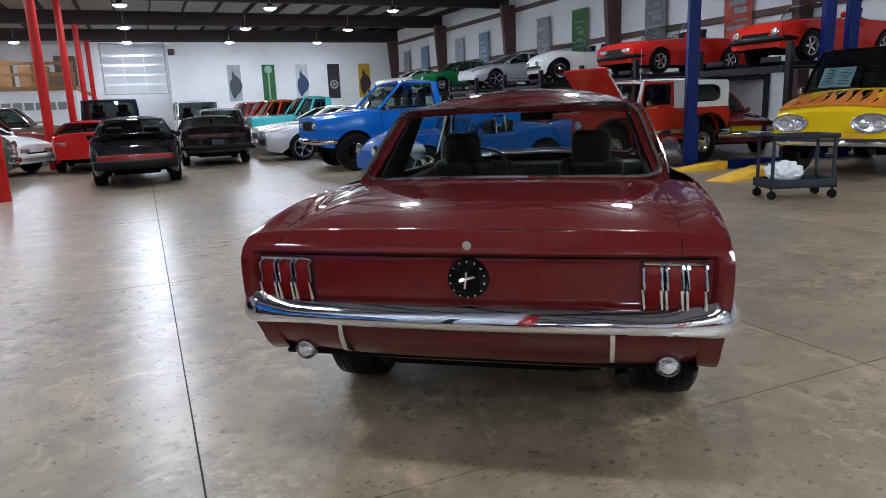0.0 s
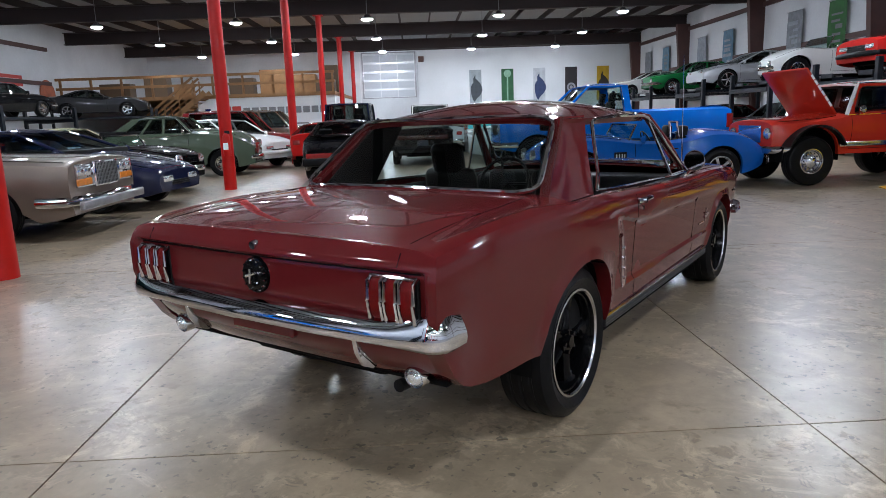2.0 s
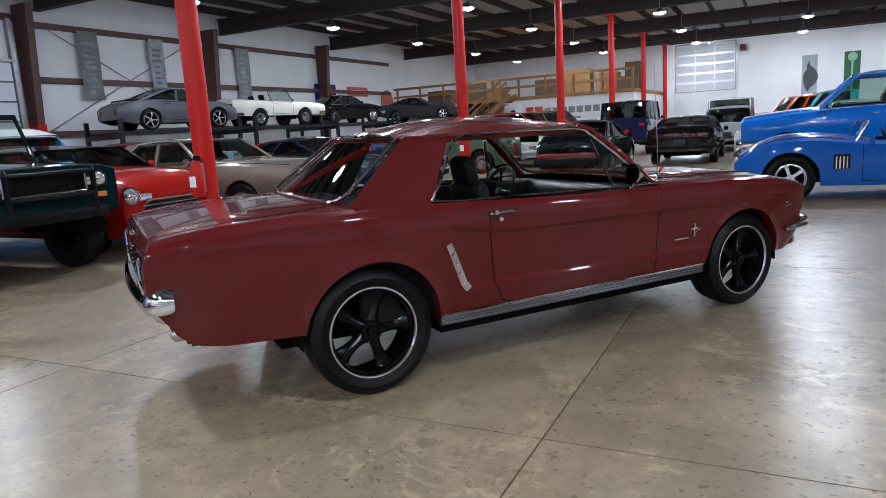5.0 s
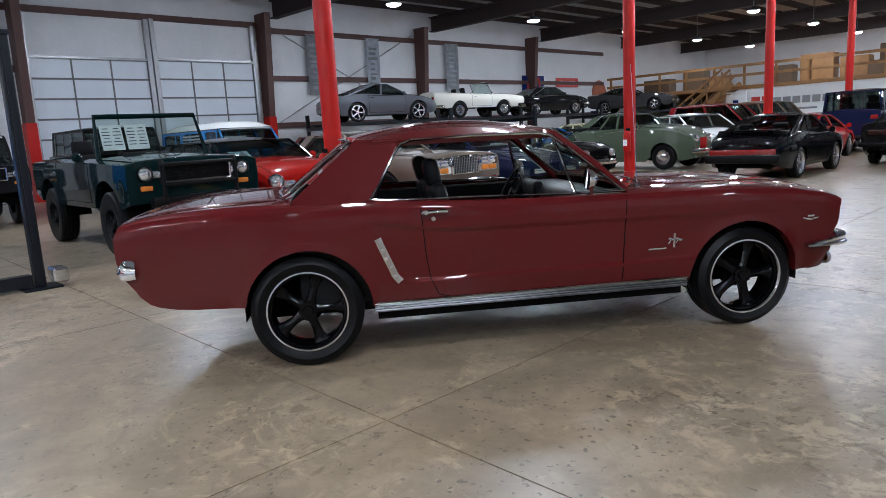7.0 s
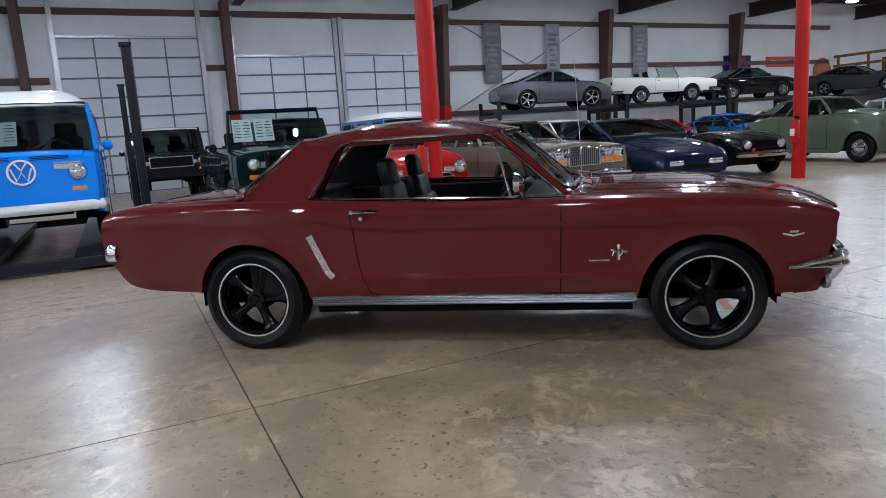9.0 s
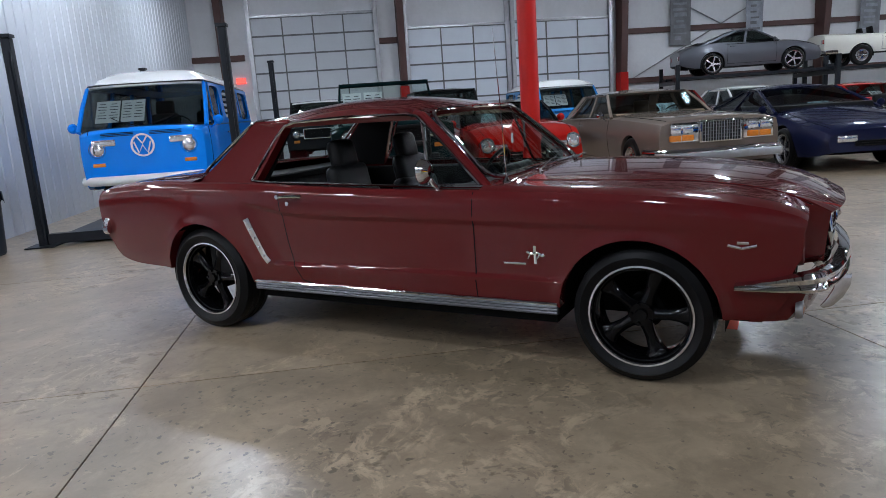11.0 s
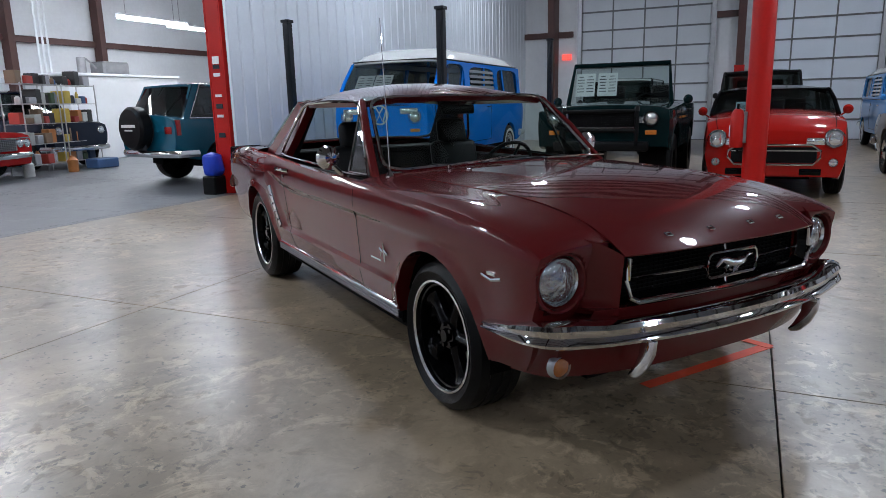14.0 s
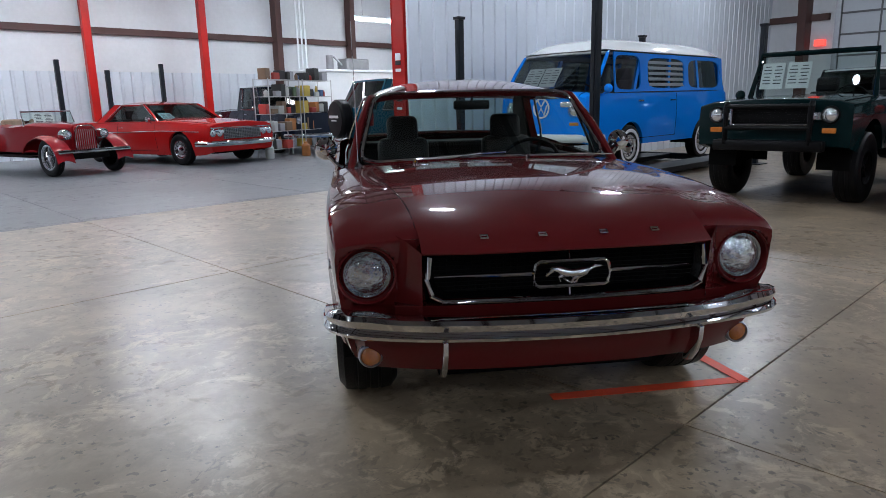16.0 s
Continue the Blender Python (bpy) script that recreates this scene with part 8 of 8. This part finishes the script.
# all but the first two are added to brighten the bay
for p in ((-8.8, -9.4, 3.6, 0), (-11.2, -6.4, 3.7, 0), (-11.5, -10.5, 3.7, 0), (-3.0, -11.2, 4.3, 0), (1.5, -11.0, 4.3, 0), (4.5, -7.0, 4.5, 0), (-1.0, -6.2, 4.6, 0)):
    strip_lamp(*p)

# bay posts
for x, y, h, mat, lab in ((-1.9, -13.6, 5.6, RED_STEEL, "red painted steel bay post"), (-4.95, -13.2, 5.6, RED_STEEL, "red painted steel bay post"), (-0.8, -12.6, 2.5, LIFT_STEEL, "dark steel lift post"), (-2.2, -13.3, 2.3, LIFT_STEEL, "dark steel lift post"), (-3.7, -13.4, 2.5, LIFT_STEEL, "dark steel lift post")):
    bm = bmesh.new()
    w = 0.1 if mat is RED_STEEL else 0.055
    box(bm, x - w, x + w, y - w, y + w, 0, h, 0.01)
    tagged(part("bay_post", bm, mat, smooth=0), lab, "post", "bay posts")
for x in (-7.9, -10.9, 1.2):
    bm = bmesh.new()
    box(bm, x - 0.1, x + 0.1, Y_S + 0.02, Y_S + 0.35, 0, 6.2)
    tagged(part("wall_column", bm, BROWN_STEEL, smooth=0), "oxide-red steel wall column", "column", "wall columns", "structure")
bm = bmesh.new()
box(bm, -11.2, -7.4, -12.9, -11.2, 0, 2.25, 0.02)
box(bm, -11.25, -7.35, -12.95, -11.15, 2.25, 2.32, 0.01)
tagged(part("white_enclosure", bm, WALL_WHITE, smooth=0), "low white enclosure against the bay wall", "enclosure")
bm = bmesh.new()
box(bm, -9.9, -9.0, -12.3, -11.7, 2.32, 2.7, 0.05)
cyl(bm, (-8.6, -12.1, 2.32), (-8.6, -12.1, 2.8), 0.12)
tube(bm, [(-9.0, -12, 2.5), (-8.7, -12, 2.75), (-8.6, -12.1, 2.75)], 0.03)
tagged(part("air_compressor", bm, STEEL), "grey compressor standing on the white enclosure", "compressor")
bm = bmesh.new()
for x in (-8.0, -8.15, -8.3):
    cyl(bm, (x, -12.95, 0.0), (x, -12.95, 6.6), 0.03, seg=8)
tagged(part("conduits", bm, WALL_WHITE), "white conduit pipes running up the bay wall", "pipes", kind="structure")

# wire shelving loaded with workshop goods
WIRE = material("zinc_wire", (0.5, 0.5, 0.5), 0.35, 0.8, vary=0.1)
goods = [material("goods_colour", c, 0.5, vary=0.15) for c in ((0.35, 0.04, 0.03), (0.04, 0.09, 0.2), (0.5, 0.36, 0.06), (0.55, 0.55, 0.53), (0.02, 0.02, 0.02), (0.4, 0.15, 0.04), (0.06, 0.1, 0.05), (0.3, 0.3, 0.32), (0.16, 0.1, 0.06), (0.015, 0.015, 0.018), (0.4, 0.4, 0.38))]


def shelving(x, y, yaw, seed):
    m0 = pose(x, y, 0, 0, 0, yaw)
    ob = thing("wire_shelving", "zinc wire shelving unit crowded with workshop goods", "shelving", m0, "bay shelving")
    for px in (-0.6, 0.6):
        for py in (-0.23, 0.23):
            bm = bmesh.new()
            cyl(bm, (px, py, 0), (px, py, 1.92), 0.014, seg=8)
            part("post", bm, WIRE, ob)
    rnd = random.Random(seed)
    for z in (0.2, 0.64, 1.07, 1.49, 1.9):
        bm = bmesh.new()
        for k in range(9):
            py = -0.23 + 0.46 * k / 8
            box(bm, -0.6, 0.6, py - 0.004, py + 0.004, z - 0.008, z)
        for k in range(7):
            px = -0.6 + 1.2 * k / 6
            box(bm, px - 0.004, px + 0.004, -0.235, 0.235, z - 0.014, z - 0.004)
        part("shelf", bm, WIRE, ob, smooth=0)
        px = -0.56
        while px < 0.5:
            w = rnd.uniform(0.07, 0.24)
            h = rnd.uniform(0.12, 0.33)
            d = rnd.uniform(0.16, 0.36)
            bm = bmesh.new()
            if w < 0.12:
                lathe(bm, [(0.0, 0), (w / 2, 0.0), (w / 2, h * 0.75), (w / 4, h * 0.9), (w / 4, h), (0.0, h)], 12, Matrix.Translation((px + w / 2, rnd.uniform(-0.05, 0.1), z)))
                nm, cat = "goods_bottle", "bottle"
            else:
                box(bm, px, px + w, -d / 2, d / 2, z, z + h, 0.012)
                nm, cat = "goods_box", "box"
            o = part(nm, bm, goods[rnd.randrange(len(goods))], None, smooth=40)
            o.matrix_world = m0
            tagged(o, "small coloured workshop %s standing on the shelving" % cat, cat, "goods on the shelving")
            px += w + rnd.uniform(0.004, 0.02)


shelving(-4.75, -8.95, 20, 1)
shelving(-6.0, -9.35, 18, 2)
for x, y, c, lab in ((-4.1, -8.4, 3, "white plastic canister on the bay floor"), (-5.2, -8.5, 5, "orange bucket under the shelving"), (-6.2, -8.8, 1, "blue crate on the bay floor")):
    bm = bmesh.new()
    if c == 1:
        box(bm, x - 0.3, x + 0.3, y - 0.2, y + 0.2, 0, 0.22, 0.02)
    else:
        lathe(bm, [(0.0, 0.0), (0.1, 0.0), (0.11, 0.02), (0.11, 0.26), (0.05, 0.32), (0.045, 0.36), (0.0, 0.36)], 16, Matrix.Translation((x, y, 0)))
    tagged(part("crate" if c == 1 else "canister", bm, goods[c]), lab, "crate" if c == 1 else "canister")

# blue two-post lift with its yellow arms
for x, y in ((8.45, 9.55), (11.4, 9.05), (11.95, 8.95)):
    ob = thing("lift_post", "tall blue painted two-post lift column", "lift post", pose(x, y, 0, 0, 0, -30), "blue lift posts")
    piece(ob, "column", BLUE_STEEL, (-0.1, 0.1, -0.11, 0.11, 0, 3.9), bevel=0.015)
    piece(ob, "base_plate", BLUE_STEEL, (-0.3, 0.3, -0.25, 0.25, 0, 0.02))
    piece(ob, "carriage", BLUE_STEEL, (-0.13, 0.13, -0.15, -0.1, 0.1, 0.9))
for (ax, ay), (bx, by) in (((7.55, 9.0), (8.5, 8.75)), ((6.95, 7.35), (8.2, 7.65))):
    d = Vector((bx - ax, by - ay, 0))
    m = Matrix.Translation((ax, ay, 0)) @ pose(0, 0, 0, 0, 0, math.degrees(math.atan2(d.y, d.x)))
    ob = thing("lift_ramp", "yellow painted steel ramp lying on the floor", "ramp", m, "floor ramps")
    bm = bmesh.new()
    L = d.length
    v = [bm.verts.new(p) for p in ((0, -0.2, 0.0), (0, 0.2, 0.0), (0, 0.2, 0.012), (0, -0.2, 0.012), (L, -0.16, 0.0), (L, 0.16, 0.0), (L, 0.16, 0.15), (L, -0.16, 0.15))]
    for f in ((0, 1, 2, 3), (4, 7, 6, 5), (0, 4, 5, 1), (1, 5, 6, 2), (2, 6, 7, 3), (3, 7, 4, 0)):
        bm.faces.new([v[i] for i in f])
    bmesh.ops.recalc_face_normals(bm, faces=bm.faces)
    part("ramp", bm, YELLOW_STEEL, ob, smooth=0)
    piece(ob, "beam", BLUE_STEEL, (L, L + 1.1, -0.14, 0.14, 0.02, 0.16))

# service cart
cart = thing("utility_cart", "dark grey plastic utility cart on castors with a bag on it", "cart", pose(6.45, 5.6, 0, 0, 0, -24))
for z, h in ((0.14, 0.11), (0.75, 0.055)):
    piece(cart, "tray", GREY_PLASTIC, (-0.42, 0.42, -0.24, 0.24, z, z + 0.03), (-0.42, 0.42, -0.24, -0.21, z, z + h), (-0.42, 0.42, 0.21, 0.24, z, z + h), (-0.42, -0.39, -0.24, 0.24, z, z + h), (0.39, 0.42, -0.24, 0.24, z, z + h))
for px in (-0.38, 0.38):
    for py in (-0.2, 0.2):
        piece(cart, "upright", GREY_PLASTIC, (px - 0.02, px + 0.02, py - 0.02, py + 0.02, 0.2, 0.79), bevel=0.012)
        bm = bmesh.new()
        cyl(bm, (px, py - 0.018, 0.055), (px, py + 0.018, 0.055), 0.055, seg=16)
        cyl(bm, (px, py, 0.06), (px, py, 0.17), 0.014, seg=6)
        part("castor", bm, BLACK_TRIM, cart)
piece(cart, "handle", GREY_PLASTIC, (-0.56, -0.42, -0.2, 0.2, 0.8, 0.85), bevel=0.015)
bm = bmesh.new()
bmesh.ops.create_icosphere(bm, subdivisions=4, radius=1)
for v in bm.verts:
    n = noise.noise(v.co * 3) * 0.25 + noise.noise(v.co * 8) * 0.1
    v.co = Vector((v.co.x * 0.22, v.co.y * 0.17, 0.13 + v.co.z * 0.13)) * (1 + n)
bag = tagged(part("plastic_bag", bm, PAPER), "crumpled white plastic bag on the cart", "bag")
bag.matrix_world = pose(6.33, 5.66, 0.2, 0, 0, -24)
bag.location.z = 0.19

# extinguishers on the red columns
for y in (5.18, 12.95):
    ob = thing("fire_extinguisher", "red fire extinguisher strapped to the column", "fire extinguisher", pose(COLUMN_X + 0.05, y - 0.2, 0.7), "fire extinguishers")
    bm = bmesh.new()
    lathe(bm, [(0.0, 0.0), (0.07, 0.0), (0.075, 0.02), (0.075, 0.36), (0.05, 0.42), (0.02, 0.44), (0.0, 0.44)], 18)
    part("cylinder", bm, RED_STEEL, ob)
    piece(ob, "valve", BLACK_TRIM, (-0.02, 0.08, -0.015, 0.015, 0.43, 0.49))
    piece(ob, "label", PAPER, (-0.05, 0.05, -0.082, -0.074, 0.12, 0.25))
    piece(ob, "bracket", STEEL, (-0.03, 0.03, 0.06, 0.1, 0.05, 0.4))

# orange tape marks on the floor
TAPE = material("orange_tape", (0.75, 0.08, 0.03), 0.5, vary=0.15, scale=20)
bm = bmesh.new()
box(bm, 0, 0.9, -0.03, 0.03, 0.001, 0.003, m=Matrix.Translation((1.41, 5.26, 0)) @ pose(0, 0, 0, 0, 0, -35))
box(bm, 0, 0.45, -0.03, 0.03, 0.0035, 0.005, m=Matrix.Translation((1.43, 5.27, 0)) @ pose(0, 0, 0, 0, 0, -118))
tagged(part("floor_tape", bm, TAPE, smooth=0), "bright orange tape corner stuck on the concrete", "tape")

# ---- north end ----
POSTERS = (((0.3, 0.34, 0.36), (0.04, 0.05, 0.06)), ((0.02, 0.11, 0.04), (0.25, 0.45, 0.3)), ((0.5, 0.52, 0.55), (0.02, 0.04, 0.12)), ((0.025, 0.02, 0.022), (0.3, 0.3, 0.32)), ((0.5, 0.32, 0.02), (0.03, 0.025, 0.02)))
for k, (a, b) in enumerate(POSTERS):
    x = 4.1 + 2.11 * k
    ob = thing("wall_poster", "tall narrow printed car poster on the white wall", "poster", pose(x, Y_N - 0.03, 2.05) @ Matrix.Scale(1.2, 4), "wall posters")
    ma, mb = material("poster_print", a, 0.5, vary=0.3, scale=3), material("poster_print", b, 0.5, vary=0.3, scale=5)
    piece(ob, "sheet", ma, (0, 0.66, 0, 0.025, 0, 1.83), bevel=0)
    bm = bmesh.new()
    if k in (0, 2, 4):
        def f(u, v, k=k):
            w = (0.12 + 0.5 * math.sin(math.pi * min(1, u * 1.2)) ** 0.7) * 0.5
            return Vector((0.33 + w * (2 * v - 1) + 0.06 * math.sin(5 * u), -0.004, 0.12 + 1.25 * u + 0.2 * v))
        patch(bm, f, 12, 4)
    elif k == 3:
        lathe(bm, [(0.14, 0), (0.24, 0.002)], 28, Matrix.Translation((0.33, -0.004, 0.75)) @ pose(0, 0, 0, 90, 0, 0))
        lathe(bm, [(0.0, 0), (0.09, 0.002)], 28, Matrix.Translation((0.33, -0.004, 0.75)) @ pose(0, 0, 0, 90, 0, 0))
    else:
        box(bm, 0.29, 0.37, -0.005, 0.0, 0.05, 1.5)
        lathe(bm, [(0.0, 0), (0.2, 0.002)], 28, Matrix.Translation((0.33, -0.004, 1.58)) @ pose(0, 0, 0, 90, 0, 0))
    part("artwork", bm, mb, ob, smooth=0)

lou = thing("raised_door", "white sectional door raised flat above the doorway", "door", pose(-2.88, Y_N - 0.2, 2.62) @ Matrix.Scale(1.2, 4))
piece(lou, "frame", STEEL, (0, 0.08, 0, 0.06, 0, 2.42), (2.85, 2.93, 0, 0.06, 0, 2.42), (0.08, 2.85, 0, 0.06, 2.36, 2.42), (0.08, 2.85, 0, 0.06, 0, 0.05), bevel=0)
for r in range(5):
    for c in range(3):
        piece(lou, "panel", DOOR_PANEL, (0.1 + 0.92 * c, 0.98 + 0.92 * c, 0.02, 0.05, 0.07 + 0.46 * r, 0.42 + 0.46 * r), bevel=0.004)
bm = bmesh.new()
box(bm, 0.8, 1.15, Y_N - 0.35, Y_N, 4.85, 5.2, 0.02)
tagged(part("door_operator", bm, BROWN_STEEL, smooth=0), "brown motor box beside the raised door", "motor box")

# timber mezzanine
mez = thing("mezzanine", "timber mezzanine over a white partition", "mezzanine", pose(0, 0, 0))
mez["kind"] = "structure"
piece(mez, "front_wall", WALL_WHITE, (-10.6, -3.65, 34.6, 34.75, 0, 2.62), bevel=0)
piece(mez, "deck", TIMBER, (-17.6, -3.6, 34.5, 46.9, 2.62, 2.8), bevel=0)
piece(mez, "side_wall", WALL_WHITE, (-3.8, -3.65, 34.75, 46.9, 0, 2.62), bevel=0)
for z in (3.25, 3.72):
    piece(mez, "rail", TIMBER, (-17.6, -3.6, 34.52, 34.58, z, z + 0.13), bevel=0)
for k in range(10):
    x = -17.4 + 1.52 * k
    piece(mez, "rail_post", TIMBER, (x - 0.05, x + 0.05, 34.58, 34.68, 2.8, 3.85), bevel=0)
for k, (x, y, w, h, c) in enumerate(((-16.2, 36.2, 1.6, 0.8, CARDBOARD), (-14.0, 36.6, 1.2, 1.2, CARDBOARD), (-12.4, 36.4, 0.9, 0.6, TIMBER), (-9.4, 36.2, 1.3, 0.9, CARDBOARD), (-7.8, 36.4, 1.5, 1.3, TIMBER), (-6.0, 36.3, 1.2, 1.0, TIMBER), (-4.8, 36.1, 1.0, 0.7, CARDBOARD), (-4.6, 37.2, 0.9, 1.5, CARDBOARD))):
    bm = bmesh.new()
    box(bm, x, x + w, y, y + 0.8, 2.8, 2.8 + h, 0.02)
    tagged(part("stored_box", bm, c, smooth=0), "brown storage carton stacked on the mezzanine", "carton", "stored cartons")
st = thing("stair", "open timber stair up to the mezzanine", "stair", pose(-13.6, 33.6, 0))
n = 15
for k in range(n):
    piece(st, "tread", TIMBER, (0.25 * k, 0.25 * k + 0.28, 0, 0.95, 0.187 * (k + 1) - 0.04, 0.187 * (k + 1)), bevel=0)
for y in (-0.03, 0.95):
    bm = bmesh.new()
    m = Matrix.Translation((0.0, y, 0.05)) @ pose(0, 0, 0, 0, -36.8, 0)
    box(bm, 0, 4.65, 0, 0.05, -0.05, 0.22, m=m)
    part("stringer", bm, TIMBER, st, smooth=0)
    bm = bmesh.new()
    box(bm, 0, 4.65, 0, 0.05, 0.95, 1.06, m=m)
    box(bm, 0, 4.65, 0, 0.05, 0.55, 0.62, m=m)
    part("handrail", bm, TIMBER, st, smooth=0)
    for k in range(0, n, 3):
        piece(st, "baluster", TIMBER, (0.25 * k + 0.1, 0.25 * k + 0.16, y, y + 0.05, 0.187 * k, 0.187 * k + 1.25), bevel=0)
SIGN_RED = material("sign_red", (0.5, 0.03, 0.02), 0.5)
SIGN_GREY = material("sign_grey", (0.2, 0.2, 0.21), 0.5)
sg = thing("wall_sign", "grey and red company sign drawn as plain bars on white", "sign", pose(-9.4, 34.58, 1.15) @ Matrix.Scale(1.5, 4))
piece(sg, "red_mark", SIGN_RED, (0, 0.28, -0.02, 0, 0.42, 0.7), (0.33, 0.62, -0.02, 0, 0.42, 0.7), bevel=0.004)
for k in range(10):
    piece(sg, "letter_bar", SIGN_GREY, (0.7 + 0.29 * k, 0.93 + 0.29 * k, -0.02, 0, 0.42, 0.64), bevel=0.004)
piece(sg, "small_print", SIGN_GREY, (0, 2.0, -0.015, 0, 0.22, 0.28), (0, 2.9, -0.015, 0, 0.04, 0.09), bevel=0)
bx = thing("notice_panel", "white notice panel with a blue shield at the stair", "notice panel", pose(-10.55, 34.3, 0))
piece(bx, "panel", WALL_WHITE, (0, 1.0, 0, 0.06, 0, 2.5))
piece(bx, "shield", BLUE_STEEL, (0.35, 0.62, -0.015, 0, 1.75, 2.1), bevel=0.01)

# ---- signs and banners on the side walls ----
BAN = [material("banner_cloth", c, 0.7, vary=0.35, scale=4) for c in ((0.22, 0.23, 0.25), (0.3, 0.32, 0.36), (0.16, 0.16, 0.17), (0.03, 0.12, 0.03), (0.35, 0.06, 0.04), (0.12, 0.22, 0.3))]


def banner(x, y0, y1, z0, z1, mat, side):
    ob = thing("wall_banner", "long printed cloth banner hanging on the wall", "banner", pose(x, y0, z0), "wall banners")
    bm = bmesh.new()
    w, h = y1 - y0, z1 - z0
    patch(bm, lambda u, v: Vector((side * (0.02 + 0.015 * math.sin(7 * v + 3 * u)), w * u, h * v)), 6, 12)
    solid(bm, 0.004)
    part("cloth", bm, mat, ob)
    for zz in (0.0, h):
        bm = bmesh.new()
        cyl(bm, (side * 0.02, -0.03, zz), (side * 0.02, w + 0.03, zz), 0.018, seg=6)
        part("batten", bm, STEEL, ob)
    rnd = random.Random(int(y0 * 10))
    for k in range(9):
        bm = bmesh.new()
        za = h * (0.08 + 0.09 * k)
        box(bm, side * 0.04 - 0.004, side * 0.04 + 0.004, w * rnd.uniform(0.1, 0.3), w * rnd.uniform(0.5, 0.9), za, za + h * rnd.uniform(0.02, 0.07))
        part("print", bm, BAN[(int(y0) + 1) % 3], ob, smooth=0)


for y0, y1 in ((14.1, 14.85), (16.9, 17.55), (21.3, 22.1)):
    banner(X_W + 0.14, y0, y1, 3.0, 5.15, BAN[int(y0) % 3], 1)
for y0, mat in ((34.0, 0), (31.5, 5), (27.4, 1), (25.0, 5), (20.4, 0), (18.2, 3), (14.6, 2), (11.7, 4)):
    banner(X_E - 0.125, -0.6 + (y0 + 0.6) * 1.206, 0.4 + (y0 + 0.6) * 1.206, 2.25, 4.8, BAN[mat], -1)
sg = thing("enamel_sign", "blue square enamel sign with a red shape", "sign", pose(X_W + 0.05, 26.7, 3.05))
piece(sg, "plate", BLUE_STEEL, (0, 0.04, 0, 1.75, 0, 0.85))
bm = bmesh.new()
for pts in (((0.35, 0.1), (0.5, 0.72), (0.88, 0.3), (1.25, 0.72), (1.4, 0.1)),):
    tube(bm, [(0.06, a, b) for a, b in pts], 0.07, 6)
part("red_shape", bm, SIGN_RED, sg)
sg = thing("enamel_sign", "long red enamel sign with pale bars", "sign", pose(X_W + 0.05, 29.5, 3.35))
piece(sg, "plate", SIGN_RED, (0, 0.04, 0, 2.0, 0, 0.48))
piece(sg, "bars", WALL_WHITE, *[(0.04, 0.05, 0.3 + 0.24 * k, 0.48 + 0.24 * k, 0.15, 0.32) for k in range(6)], bevel=0)
bm = bmesh.new()
lathe(bm, [(0.0, 0), (0.68, 0.0), (0.7, 0.03), (0.66, 0.06), (0.0, 0.07)], 32, Matrix.Translation((X_W + 0.03, 33.6, 3.05)) @ pose(0, 0, 0, 0, 90, 0))
tagged(part("round_sign", bm, material("rusted_orange", (0.35, 0.09, 0.04), 0.6, vary=0.4, scale=3)), "round rust-orange enamel sign on the wall", "sign")
bm = bmesh.new()
box(bm, X_W + 0.02, X_W + 0.1, -0.65, -0.35, 2.6, 2.78, 0.01)
tagged(part("exit_sign", bm, material("exit_red", (1.0, 0.08, 0.06), emit=1.5), smooth=0), "small glowing red exit sign", "exit sign")
# cross braces on the west wall
for (ya, za), (yb, zb) in (((12.6, 1.9), (19.4, 5.4)), ((12.6, 5.4), (19.4, 1.9))):
    bm = bmesh.new()
    cyl(bm, (X_W + 0.1, ya, za), (X_W + 0.1, yb, zb), 0.02, seg=6)
    tagged(part("wall_brace", bm, STEEL), "thin diagonal steel wall brace", "brace", "wall braces", "structure")

# ---- floor slabs ----
SLABS = {}


def slab(x0, x1, y0, y1, mat):
    key = (round(x1 - x0, 3), round(y1 - y0, 3), mat.name)
    if key not in SLABS:
        bm = bmesh.new()
        box(bm, 0, x1 - x0, 0, y1 - y0, -0.03, 0.0)
        me = bpy.data.meshes.new("slab")
        bm.to_mesh(me)
        bm.free()
        me.materials.append(mat)
        SLABS[key] = me
    ob = new("slab", SLABS[key])
    ob.location = (x0, y0, 0)
    ob.parent = floor


def cuts(start, step, a, b):
    k = math.ceil((a - start) / step)
    out = [a]
    while start + k * step < b - 0.05:
        if start + k * step > a + 0.05:
            out.append(start + k * step)
        k += 1
    return out + [b]


G = 0.004
xs = cuts(SLAB_X0, SLAB_X, X_W, X_E)
for ys, mat in ((cuts(SLAB_Y0, SLAB_Y, EDGE, 47), CONCRETE), (cuts(SLAB_Y0, SLAB_Y, Y_S, EDGE), CONCRETE_GREY)):
    for a, b in zip(xs, xs[1:]):
        for c, d in zip(ys, ys[1:]):
            slab(a + G, b - G, c + G, d - G, mat)
